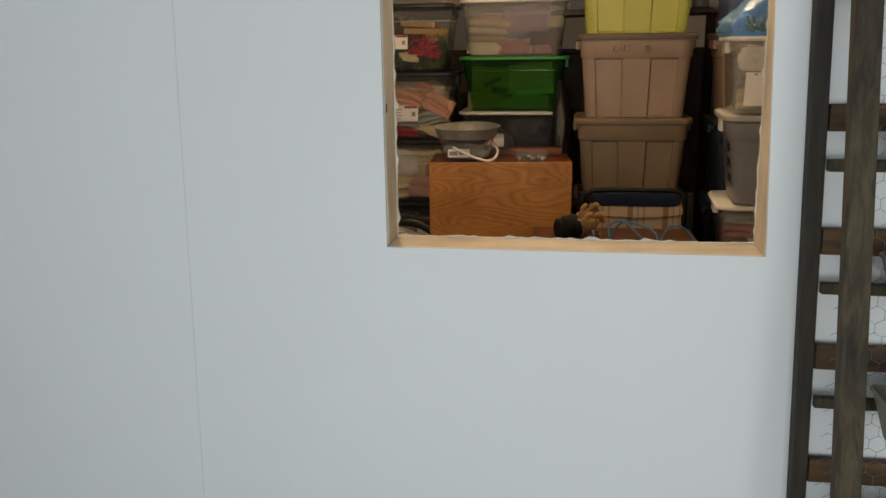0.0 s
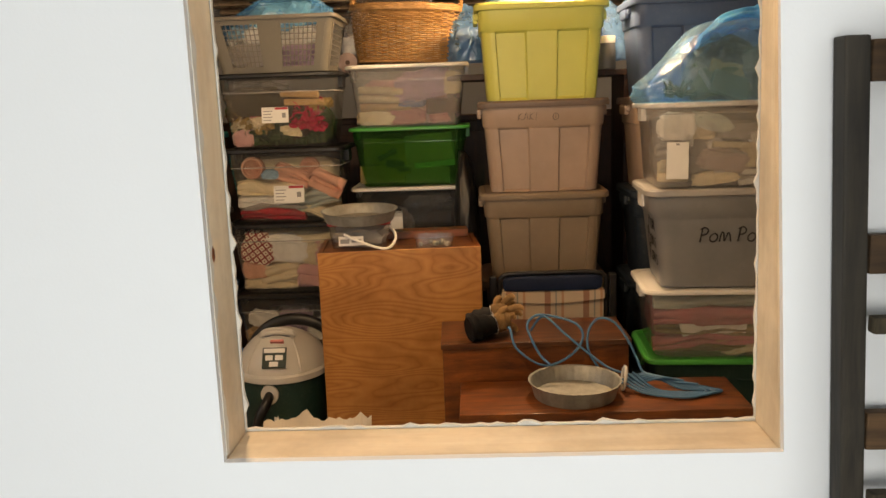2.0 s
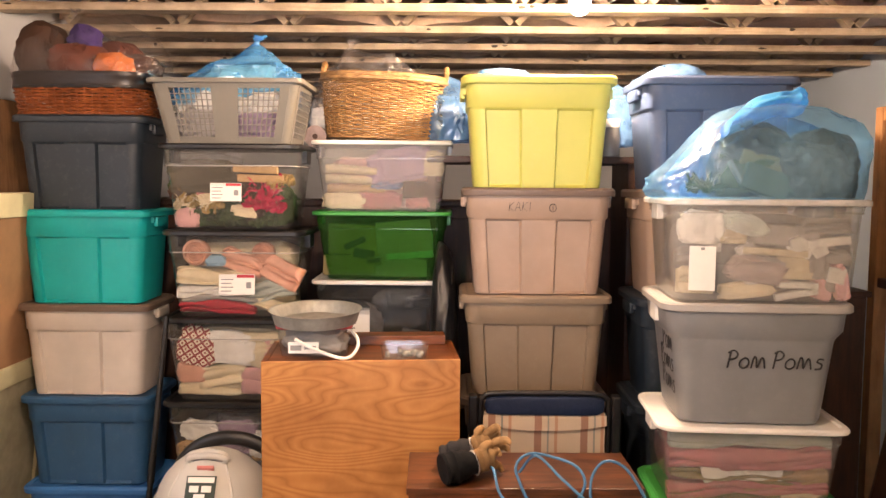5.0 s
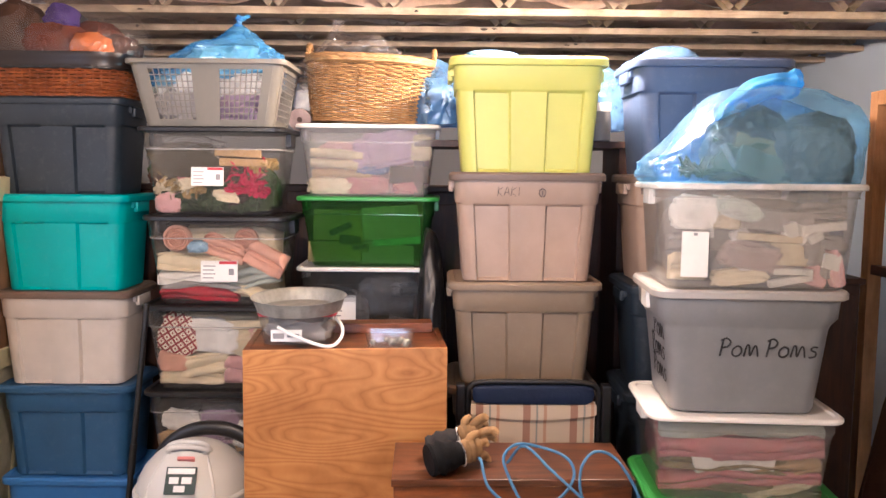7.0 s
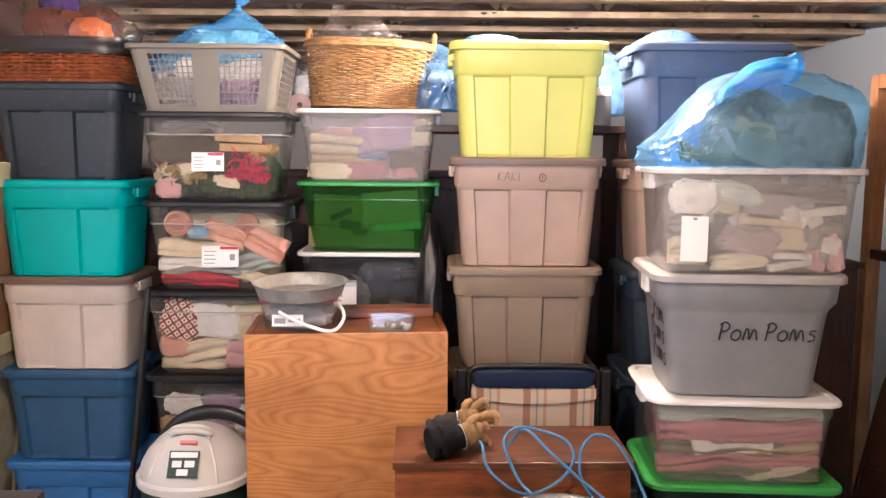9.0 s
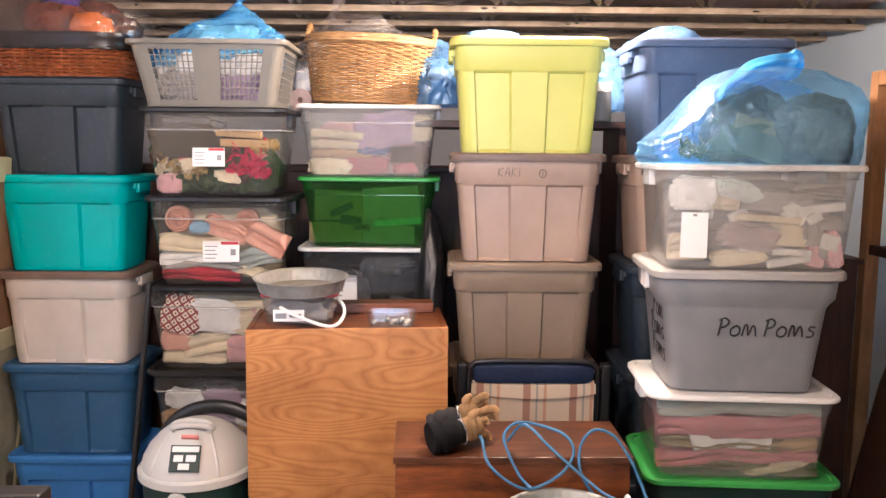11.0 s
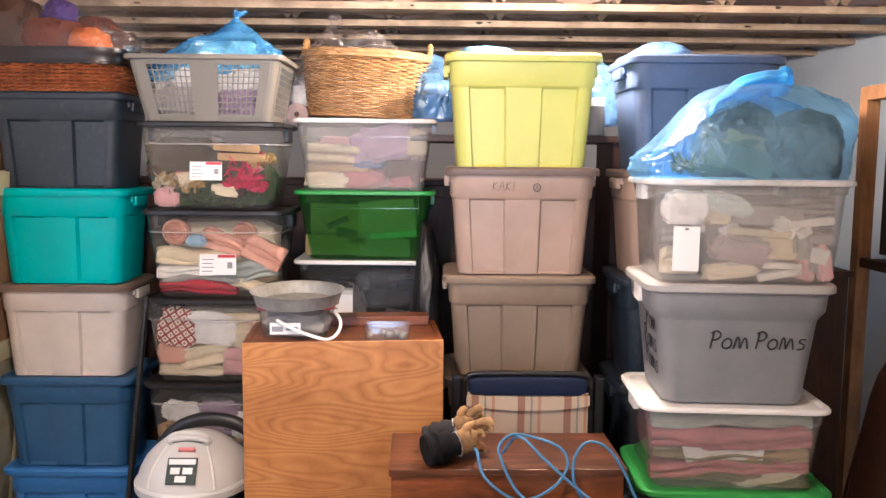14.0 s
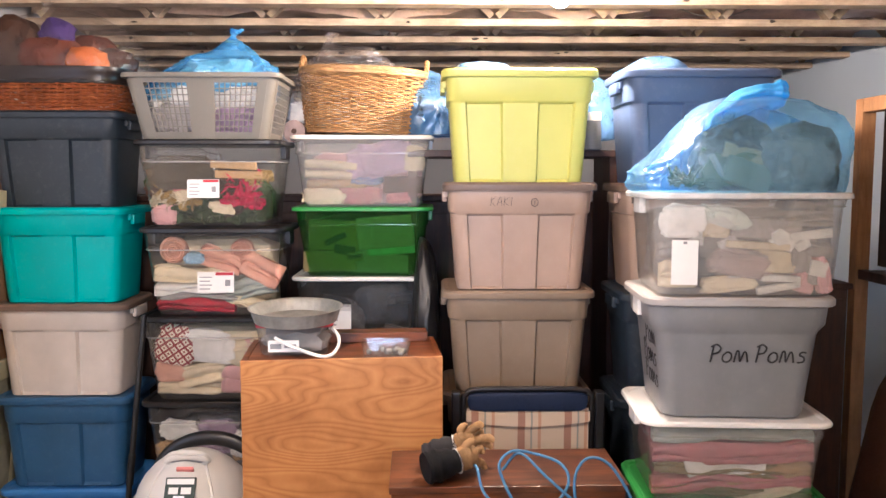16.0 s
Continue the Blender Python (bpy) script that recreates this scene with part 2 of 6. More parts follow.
M = {
    "wall": painted("white_wall_paint", (0.78, 0.80, 0.82), 0.75, 0.05, 0.8, 220.0, 0.08),
    "wall_far": painted("grey_white_wall", (0.62, 0.64, 0.68), 0.8, 0.12),
    "wall_side": painted("side_wall_paint", (0.66, 0.77, 0.90), 0.8, 0.06),
    "gypsum": painted("raw_gypsum_edge", (0.80, 0.77, 0.70), 0.95, 0.2, 25.0, 60.0, 0.6),
    "concrete": painted("concrete_floor", (0.30, 0.29, 0.27), 0.85, 0.3, 2.5, 90.0, 0.4),
    "pine": wood("bare_pine", (0.76, 0.61, 0.42), (0.91, 0.80, 0.62), (9.0, 9.0, 1.2), 3.0, 0.65),
    "pine_x": wood("bare_pine_level", (0.76, 0.61, 0.42), (0.91, 0.80, 0.62), (1.2, 9.0, 9.0), 3.0, 0.65),
    "truss": wood("truss_lumber", (0.40, 0.30, 0.205), (0.68, 0.55, 0.40), (1.0, 12.0, 12.0), 3.5, 0.75, 0.1),
    "subfloor": wood("strand_board", (0.18, 0.11, 0.065), (0.36, 0.24, 0.15), (3.0, 3.0, 3.0), 6.0, 0.85),
    "old": wood("weathered_dark_wood", (0.010, 0.007, 0.004), (0.105, 0.080, 0.044), (16.0, 16.0, 1.6), 4.5, 0.8, 0.2),
    "old_black": wood("blackened_wood", (0.007, 0.006, 0.004), (0.060, 0.047, 0.031), (14.0, 14.0, 1.2), 4.0, 0.7, 0.2),
    "old_x": wood("weathered_brown_board", (0.030, 0.016, 0.007), (0.16, 0.085, 0.036), (1.2, 14.0, 14.0), 3.0, 0.8, 0.2),
    "ply": plywood("varnished_plywood"),
    "brown": wood("red_brown_stain", (0.065, 0.018, 0.005), (0.33, 0.098, 0.022), (1.2, 10.0, 10.0), 3.6, 0.34, 0.22),
    "brown_top": wood("worn_brown_stain", (0.022, 0.008, 0.004), (0.17, 0.054, 0.015), (1.2, 9.0, 9.0), 4.0, 0.32, 0.3),
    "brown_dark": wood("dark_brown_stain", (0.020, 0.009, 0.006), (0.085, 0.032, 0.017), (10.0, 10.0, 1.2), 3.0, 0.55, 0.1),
    "timber": wood("orange_timber", (0.27, 0.125, 0.050), (0.50, 0.28, 0.125), (10.0, 10.0, 1.2), 3.0, 0.55),
    "fibre": painted("brown_fibreboard", (0.36, 0.20, 0.10), 0.85, 0.3, 5.0),
    "cream_paint": painted("old_cream_green_paint", (0.70, 0.66, 0.42), 0.6, 0.25, 6.0),
    "cream_dirty": painted("dirty_cream_green_paint", (0.50, 0.47, 0.33), 0.7, 0.4, 7.0),
    "khaki": plastic("khaki_plastic", (0.37, 0.265, 0.20)),
    "khaki_lid": plastic("taupe_lid_plastic", (0.155, 0.110, 0.085)),
    "taupe": plastic("pale_taupe_plastic", (0.58, 0.53, 0.485)),
    "khaki2": plastic("olive_khaki_plastic", (0.25, 0.185, 0.125)),
    "yellow": plastic("lime_yellow_plastic", (0.52, 0.52, 0.11), 0.38, 0.06),
    "teal": plastic("teal_plastic", (0.0, 0.40, 0.42), 0.36),
    "slate": plastic("slate_plastic", (0.018, 0.028, 0.041), 0.40),
    "navy": plastic("navy_plastic", (0.028, 0.098, 0.22), 0.40),
    "blue": plastic("blue_plastic", (0.045, 0.19, 0.52), 0.38),
    "denim": plastic("denim_blue_plastic", (0.062, 0.095, 0.180), 0.38),
    "grey": plastic("grey_plastic", (0.212, 0.217, 0.228), 0.40),
    "grey_lid": plastic("grey_lid_plastic", (0.36, 0.345, 0.33), 0.40),
    "white": plastic("white_plastic", (0.78, 0.76, 0.72), 0.35, 0.05),
    "bone": plastic("bone_plastic", (0.175, 0.162, 0.135), 0.42, 0.08),
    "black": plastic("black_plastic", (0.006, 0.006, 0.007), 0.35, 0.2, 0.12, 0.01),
    "green": plastic("green_plastic", (0.05, 0.34, 0.06), 0.35),
    "dark_green": plastic("dark_green_plastic", (0.008, 0.035, 0.028), 0.4),
    "vac_top": plastic("off_white_plastic", (0.55, 0.54, 0.51), 0.34, 0.05),
    "clear": clear_plastic("clear_plastic", (0.985, 0.985, 0.98), 0.14, 0.16, (0.85, 0.81, 0.76)),
    "milky": clear_plastic("milky_lid_plastic", (0.97, 0.97, 0.96), 0.55, 0.2, (0.85, 0.82, 0.78)),
    "ridge_clear": clear_plastic("tote_ridge_plastic", (0.97, 0.97, 0.96), 0.38, 0.2, (0.62, 0.60, 0.57)),
    "clear_smoke": clear_plastic("smoky_clear_plastic", (0.97, 0.97, 0.965), 0.04, 0.14, (0.52, 0.50, 0.46)),
    "clear_mid": clear_plastic("hazy_clear_plastic", (0.98, 0.98, 0.975), 0.10, 0.16, (0.80, 0.77, 0.72)),
    "clear_dark": clear_plastic("dark_smoky_plastic", (0.84, 0.84, 0.84), 0.08, 0.14, (0.32, 0.32, 0.31)),
    "clear_green": clear_plastic("green_clear_plastic", (0.62, 0.86, 0.52), 0.14, 0.16, (0.06, 0.20, 0.05)),
    "film_thin": film("thin_blue_bag_film", (0.68, 0.88, 1.0), (0.34, 0.68, 0.97), 0.20, 0.06, 5.0, 0.4),
    "film_sky": film("layered_blue_bag_film", (0.40, 0.74, 1.0), (0.08, 0.48, 0.95), 0.50, 0.08, 6.0, 0.35),
    "film_pale": film("pale_blue_bag_film", (0.72, 0.86, 1.0), (0.15, 0.30, 0.54), 0.5, 0.05, 4.0, 0.2),
    "film_mid": film("bright_blue_bag_film", (0.50, 0.80, 1.0), (0.15, 0.50, 0.95), 0.26, 0.06, 5.0, 0.22),
    "film_deep": film("deep_blue_bag_film", (0.45, 0.68, 0.92), (0.09, 0.20, 0.38), 0.6, 0.05, 5.0, 0.25),
    "film_clear": film("clear_bag_film", (0.95, 0.94, 0.94), (0.62, 0.59, 0.58), 0.035, 0.055, 9.0, 0.5),
    "rim_gloss": plastic("dark_glossy_rim", (0.014, 0.008, 0.006), 0.3, 0.2, 0.05, 0.0),
    "headrest": cloth("navy_vinyl", (0.012, 0.021, 0.052), 0.45, 0.2),
    "film_black": film("black_bag_film", (0.05, 0.05, 0.06), (0.016, 0.020, 0.027), 0.98, 0.05, 9.0, 0.7),
    "wicker": wood("honey_wicker", (0.24, 0.115, 0.035), (0.56, 0.33, 0.13), (3.0, 3.0, 3.0), 9.0, 0.5),
    "wicker_red": wood("red_brown_wicker", (0.15, 0.036, 0.011), (0.44, 0.13, 0.034), (3.0, 3.0, 3.0), 9.0, 0.45),
    "steel": metal("galvanised_steel", (0.42, 0.42, 0.39), 0.55, 0.4),
    "tin": metal("tarnished_tin", (0.21, 0.19, 0.14), 0.42, 0.55),
    "chrome": metal("chrome", (0.75, 0.75, 0.76), 0.15, 0.05),
    "wire": metal("rusty_wire", (0.30, 0.29, 0.27), 0.6, 0.4),
    "rope": plastic("blue_rope_plastic", (0.055, 0.175, 0.34), 0.5, 0.2, 0.5),
    "paper": painted("white_paper", (0.80, 0.79, 0.76), 0.7, 0.04, 30.0),
    "ink": painted("black_marker_ink", (0.018, 0.018, 0.02), 0.5, 0.2),
    "red_print": painted("red_print", (0.55, 0.03, 0.05), 0.6, 0.05),
    "pale_red": painted("faded_red_plastic", (0.62, 0.20, 0.18), 0.45, 0.05),
    "red_dark": painted("dark_red_plastic", (0.30, 0.03, 0.04), 0.4, 0.1),
    "grey_print": painted("grey_print", (0.25, 0.25, 0.26), 0.6, 0.05),
    "label_green": painted("dark_label", (0.012, 0.03, 0.022), 0.45, 0.1),
    "card": painted("pale_cardboard", (0.66, 0.58, 0.47), 0.85, 0.15, 8.0),
    "stripe": striped("striped_canvas"),
    "lattice": lattice_cloth("lattice_cloth"),
    "leather": cloth("tan_leather", (0.34, 0.20, 0.085), 0.65, 0.45, 22.0),
    "leather_brown": cloth("brown_leather", (0.075, 0.035, 0.022), 0.45, 0.2),
    "foil": metal("insulation_foil", (0.6, 0.42, 0.38), 0.3, 0.4),
    "kraft": cloth("kraft_paper_facing", (0.55, 0.41, 0.31), 0.7, 0.45, 5.0),
    "plate": metal("dull_nail_plate", (0.10, 0.085, 0.07), 0.6, 0.5),
}
TINTS = dict(charcoal=(0.022, 0.021, 0.022), blush=(0.44, 0.34, 0.32), dusk=(0.085, 0.07, 0.048), moss=(0.085, 0.12, 0.085), brick=(0.11, 0.024, 0.010), skyblue=(0.30, 0.46, 0.60), cream=(0.68, 0.58, 0.40), white=(0.76, 0.74, 0.70), peach=(0.74, 0.40, 0.29), pink=(0.70, 0.40, 0.40), rose=(0.45, 0.16, 0.17),
             crimson=(0.42, 0.018, 0.035), magenta=(0.55, 0.012, 0.07), lavender=(0.40, 0.29, 0.40), blue=(0.10, 0.16, 0.36), brown=(0.055, 0.028, 0.018),
             tan=(0.45, 0.29, 0.14), leaf=(0.045, 0.075, 0.025), gold=(0.40, 0.27, 0.09), grey=(0.30, 0.28, 0.27), black=(0.004, 0.004, 0.005),
             olive=(0.22, 0.17, 0.08), orange=(0.55, 0.14, 0.018), purple=(0.07, 0.04, 0.20), mint=(0.25, 0.42, 0.33), slate=(0.06, 0.065, 0.07), haze=(0.50, 0.55, 0.50), rust=(0.06, 0.017, 0.009))
for key, c in TINTS.items():
    M["t_" + key] = cloth("cloth_" + key, c)

# ---- building blocks ----


def part(name, bm, mat, parent=None, label="", smooth=False, at=None):
    """Links a bmesh as one mesh object under a thing or part."""
    bmesh.ops.recalc_face_normals(bm, faces=bm.faces)
    me = bpy.data.meshes.new(name)
    bm.to_mesh(me)
    bm.free()
    me.materials.append(M[mat])
    if smooth:
        me.polygons.foreach_set("use_smooth", [True] * len(me.polygons))
        me.set_sharp_from_angle(angle=radians(40))
    ob = new(name, me)
    ob.parent = parent
    if at is not None:
        ob.matrix_basis = at
    if label:
        ob["label"] = label
    return ob


def thing(name, m, label, category, group="", kind=""):
    ob = new(name)
    ob.empty_display_size = 0.05
    ob.matrix_basis = m
    return tagged(ob, label, category, group, kind)


def put_box(bm, lo, hi, bevel=0.0, m=None):
    lo, hi = Vector(lo), Vector(hi)
    made = bmesh.ops.create_cube(bm, size=1.0)["verts"]
    mid, size = (lo + hi) / 2, hi - lo
    for v in made:
        v.co = Vector([v.co[i] * size[i] + mid[i] for i in range(3)])
    if bevel:
        edges = {e for v in made for e in v.link_edges}
        out = bmesh.ops.bevel(bm, geom=list(edges), offset=bevel, segments=2, profile=0.6, affect="EDGES")
        made = list({v for f in out["faces"] for v in f.verts} | {v for v in made if v.is_valid})
    if m is not None:
        bmesh.ops.transform(bm, matrix=m, verts=made)
    return bm


def box(lo, hi, bevel=0.0, m=None):
    return put_box(bmesh.new(), lo, hi, bevel, m)


def loft(bm, rings, cap_start=True, cap_end=True, closed=True):
    rows = [[bm.verts.new(p) for p in r] for r in rings]
    k = len(rows[0])
    for a, b in zip(rows, rows[1:]):
        for i in range(k if closed else k - 1):
            j = (i + 1) % k
            bm.faces.new((a[i], a[j], b[j], b[i]))
    if cap_start:
        bm.faces.new(rows[0][::-1])
    if cap_end:
        bm.faces.new(rows[-1])
    return rows


def round_rect(w, d, r, z, seg=4):
    pts = []
    for cx, cy, a0 in ((w / 2 - r, -d / 2 + r, -90), (w / 2 - r, d / 2 - r, 0), (-w / 2 + r, d / 2 - r, 90), (-w / 2 + r, -d / 2 + r, 180)):
        for i in range(seg + 1):
            a = radians(a0 + 90 * i / seg)
            pts.append((cx + r * math.cos(a), cy + r * math.sin(a), z))
    return pts


def ribbed_ring(w, d, r, z, inset):
    """A rounded rectangle whose long sides have two sunken panels."""
    breaks = [-0.39, -0.38, -0.14, -0.125, 0.125, 0.14, 0.38, 0.39]
    deep = [0, 1, 1, 0, 0, 1, 1, 0]
    base = round_rect(w, d, r, z, 3)
    front = [(f * w, -d / 2 + inset * k, z) for f, k in zip(breaks, deep)]
    back = [(-f * w, d / 2 - inset * k, z) for f, k in zip(breaks, deep)]
    return base[0:8] + back + base[8:16] + front


def tube(bm, pts, radius, sides=8, caps=True):
    """A round tube along a line of points."""
    pts = [Vector(p) for p in pts]
    up, rings = None, []
    for i, p in enumerate(pts):
        t = (pts[min(i + 1, len(pts) - 1)] - pts[max(i - 1, 0)]).normalized()
        if up is None:
            up = t.orthogonal().normalized()
        up = (up - t * up.dot(t)).normalized()
        side = t.cross(up)
        rings.append([p + radius * (math.cos(a) * up + math.sin(a) * side) for a in (2 * math.pi * k / sides for k in range(sides))])
    loft(bm, rings, caps, caps)
    return bm


def spline(ctrl, steps=8):
    """Catmull-Rom points through the control points."""
    c = [Vector(p) for p in ctrl]
    c = [2 * c[0] - c[1]] + c + [2 * c[-1] - c[-2]]
    out = []
    for i in range(1, len(c) - 2):
        for k in range(steps):
            t = k / steps
            out.append(0.5 * (2 * c[i] + (c[i + 1] - c[i - 1]) * t + (2 * c[i - 1] - 5 * c[i] + 4 * c[i + 1] - c[i + 2]) * t * t
                              + (3 * c[i] - c[i - 1] - 3 * c[i + 1] + c[i + 2]) * t ** 3))
    return out + [c[-2]]


def cells(xs, ys, zs, hole=lambda i, k: False):
    """A slab of grid cells in x and z, without those that hole() names; the openings get their reveals."""
    bm = bmesh.new()
    grid = {}

    def v(i, j, k):
        if (i, j, k) not in grid:
            grid[i, j, k] = bm.verts.new((xs[i], ys[j], zs[k]))
        return grid[i, j, k]

    nx, nz = len(xs) - 1, len(zs) - 1
    solid = lambda i, k: 0 <= i < nx and 0 <= k < nz and not hole(i, k)
    for i in range(nx):
        for k in range(nz):
            if not solid(i, k):
                continue
            for j in (0, 1):
                bm.faces.new((v(i, j, k), v(i + 1, j, k), v(i + 1, j, k + 1), v(i, j, k + 1)))
            for di, dk, e in ((-1, 0, ((0, 0), (0, 1))), (1, 0, ((1, 0), (1, 1))), (0, -1, ((0, 0), (1, 0))), (0, 1, ((0, 1), (1, 1)))):
                if not solid(i + di, k + dk):
                    (a, b), (c, d) = e
                    bm.faces.new((v(i + a, 0, k + b), v(i + c, 0, k + d), v(i + c, 1, k + d), v(i + a, 1, k + b)))
    return bm


def lump(w, d, h, seed, rough=0.22, boxy=0.55, freq=2.2, sub=3, folds=0.0):
    """An irregular soft heap: a rounded block pushed about by noise, flat-bottomed."""
    bm = bmesh.new()
    bmesh.ops.create_icosphere(bm, subdivisions=sub, radius=1.0)
    off = Vector((seed * 3.7, seed * 1.3, seed * 7.1))
    for v in bm.verts:
        p = v.co.copy()
        q = Vector([math.copysign(abs(c) ** boxy, c) for c in p])
        k = 1 + rough * noise.noise(p * freq + off) + 0.5 * rough * (1 - 2 * abs(noise.noise(p * freq * 2.3 + off)))
        if folds:
            k += folds * (1 - 2 * abs(noise.noise(Vector((p.x * 3.0, p.y * 3.0, p.z * 7.0)) + off)))
        v.co = Vector((q.x * w / 2 * k, q.y * d / 2 * k, max(-0.98, q.z * k) * h / 2 + h / 2 * 0.98))
    return bm


def folds_of(w, d, h, layers, seed, sag=0.016):
    """A pile of folded cloth: rounded front folds one over another, wavy along their length."""
    bm = bmesh.new()
    rnd_ = random.Random(seed)
    n, rows = 26, []
    cuts = sorted(rnd_.uniform(0.75, 1.25) * (k + 1) for k in range(layers))
    tops = [c / cuts[-1] for c in cuts]
    depth_of = [rnd_.uniform(0.0, 0.012) for _ in range(layers)]
    for i in range(n + 1):
        u = i / n
        x = (u - 0.5) * w
        end = min(1.0, 6.0 * min(u, 1 - u) + 0.35) ** 0.5
        ring, low = [], 0.0
        for k in range(layers):
            off = Vector((x * 9.0, k * 2.3, seed * 1.7))
            for q in range(6):
                f = q / 5
                z_ = (low + (tops[k] - low) * f) * h * (0.55 + 0.45 * end)
                z_ += sag * noise.noise(off + Vector((0, f, 0))) + 0.5 * sag * math.sin(x * 11 + seed)
                y_ = -d / 2 * end - 0.016 * math.sqrt(max(0.0, 1 - (2 * f - 1) ** 2)) + depth_of[k] + 0.006 * noise.noise(off * 2.1)
                ring.append((x, y_, max(0.0, z_)))
            low = tops[k]
        ring += [(x, d / 2, h * 0.9), (x, d / 2, 0.0)]
        rows.append(ring)
    loft(bm, rows)
    return bm


def rolled_end(r, depth, seed):
    """The spiral end of a rolled towel, facing -y."""
    bm = bmesh.new()
    rings = [[(r * math.cos(a), depth / 2, r + r * math.sin(a)) for a in (2 * math.pi * k / 28 for k in range(28))]]
    for j in range(13):
        f = 1 - j / 13
        y_ = -depth / 2 + (0.008 if j % 2 else 0.0) + 0.012 * (j == 0)
        rings.append([(r * f * (1 + 0.05 * math.sin(a + j + seed)) * math.cos(a), y_, r + r * f * (1 + 0.05 * math.sin(a + j + seed)) * math.sin(a)) for a in (2 * math.pi * k / 28 for k in range(28))])
    loft(bm, rings)
    return bm


def slab_item(w, d, h, seed):
    """A folded or packed flat thing with soft corners."""
    bm = box((-w / 2, -d / 2, 0), (w / 2, d / 2, h), min(w, d, h) * 0.2)
    for v in bm.verts:
        v.co += 0.004 * noise.noise_vector(v.co * 18 + Vector((seed, seed * 2, 0)))
    return bm


STROKES = {  # each letter: its width and its pen strokes, in units of a capital's height
    "P": (0.72, [[(0.12, 0.0), (0.16, 0.5), (0.2, 1.0)], [(0.05, 0.9), (0.35, 1.05), (0.6, 0.85), (0.5, 0.58), (0.18, 0.48)]]),
    "o": (0.66, [[(0.3, 0.62), (0.08, 0.4), (0.1, 0.1), (0.35, 0.0), (0.56, 0.2), (0.52, 0.5), (0.3, 0.62)]]),
    "m": (1.0, [[(0.08, 0.0), (0.16, 0.62), (0.3, 0.6), (0.42, 0.05), (0.58, 0.58), (0.72, 0.55), (0.86, 0.0)]]),
    "s": (0.55, [[(0.5, 0.6), (0.25, 0.62), (0.15, 0.45), (0.42, 0.3), (0.4, 0.06), (0.08, 0.0)]]),
    "K": (0.75, [[(0.1, 0.0), (0.12, 1.0)], [(0.6, 1.0), (0.14, 0.5), (0.62, 0.0)]]),
    "A": (0.75, [[(0.05, 0.0), (0.35, 1.0), (0.65, 0.0)], [(0.15, 0.4), (0.55, 0.42)]]),
    " ": (0.22, []),
    "I": (0.4, [[(0.2, 0.0), (0.18, 1.0)]]),
}


def write(text, size, parent, m, label="", pen=0.0029):
    """Handwritten words as flattened pen strokes lying on a surface that faces -y."""
    bm = bmesh.new()
    x = 0.0
    for c in text:
        width, strokes = STROKES[c]
        for st in strokes:
            pts = spline([(x + (px + 0.1 * pz) * size, 0, pz * size) for px, pz in st], 6)
            tube(bm, pts, pen, 6)
        x += width * size
    for v in bm.verts:
        v.co.y *= 0.3
    out = part("lettering", bm, "ink", parent, label)
    out.matrix_basis = m
    return out


UP = pose(0, 0, 0, 90, 0, 0)
FLOOR = -0.05

# ---- setting ----
X0, X1, SILL, HEAD = -0.5, 0.203, 1.235, 2.2
WL, WR, BACK = -2.34, 2.60, 7.6


def twist(bm):
    """The right-hand stud of the opening is out of plumb and twisted."""
    for v in bm.verts:
        if X1 - 0.02 < v.co.x < X1 + 0.05 and v.co.z > SILL:
            v.co.x -= (0.045 - 0.26 * min(0.115, max(0.0, v.co.y))) * (min(v.co.z, HEAD) - SILL)
    return bm


def out_of_plumb(bm):
    """The joint between two sheets leans a little."""
    for v in bm.verts:
        if -0.95 < v.co.x < -0.85:
            v.co.x += 0.026 * (v.co.z - 1.55)
    return bm


def structure(name, bm, mat, label):
    return tagged(part(name, bm, mat), label, name.split("_")[0], kind="structure")


structure("floor", box((-3.4, -3.1, FLOOR - 0.1), (2.8, BACK + 0.2, FLOOR)), "concrete", "grey concrete floor, dusty and worn")
# front wall: studs' depth with white sheets on the near side, a joint between two sheets
structure("wall_front", out_of_plumb(twist(cells([-0.9035, X0, X1, 2.8], [0.0, 0.012], [FLOOR, SILL, HEAD, 2.95], lambda i, k: i == 1 and k == 1))), "wall", "smooth white painted wallboard with a cut opening")
structure("wall_front_sheet", out_of_plumb(box((-3.3, 0.0005, FLOOR), (-0.9043, 0.0125, 2.95))), "wall", "smooth white painted wallboard sheet beside a joint")
structure("wall_front_back", twist(cells([-3.3, X0 - 0.002, X1 + 0.002, 2.8], [0.103, 0.115], [FLOOR, SILL - 0.002, HEAD + 0.002, 2.95], lambda i, k: i == 1 and k == 1)), "gypsum", "unpainted rear wallboard with a rough cut edge")
# the unseen opening is cut only to seat the added side fill
left_wall = cells([0.1155, 0.55, 1.55, BACK], [WL - 0.12, WL], [FLOOR, 1.05, 2.15, 2.95], lambda i, k: i == 1 and k == 1)
bmesh.ops.transform(left_wall, matrix=Matrix(((0, 1, 0, 0), (1, 0, 0, 0), (0, 0, 1, 0), (0, 0, 0, 1))), verts=left_wall.verts)
structure("wall_left", left_wall, "wall_far", "pale painted side wall of the store room")
structure("wall_right", box((WR, 0.1155, FLOOR), (WR + 0.12, BACK, 2.95)), "wall_side", "pale blue-grey painted side wall of the store room")
structure("wall_back", box((WL - 0.12, BACK, FLOOR), (WR + 0.12, BACK + 0.12, 2.95)), "wall_far", "grey-white far wall of the store room")
structure("ceiling", box((-3.4, -3.1, 2.88), (2.8, BACK + 0.2, 2.95)), "subfloor", "brown strand-board underside of the floor above")
structure("wall_near_left", box((-3.42, -3.0, FLOOR), (-3.3, 0.012, 2.87)), "wall", "white painted wall of the near room")
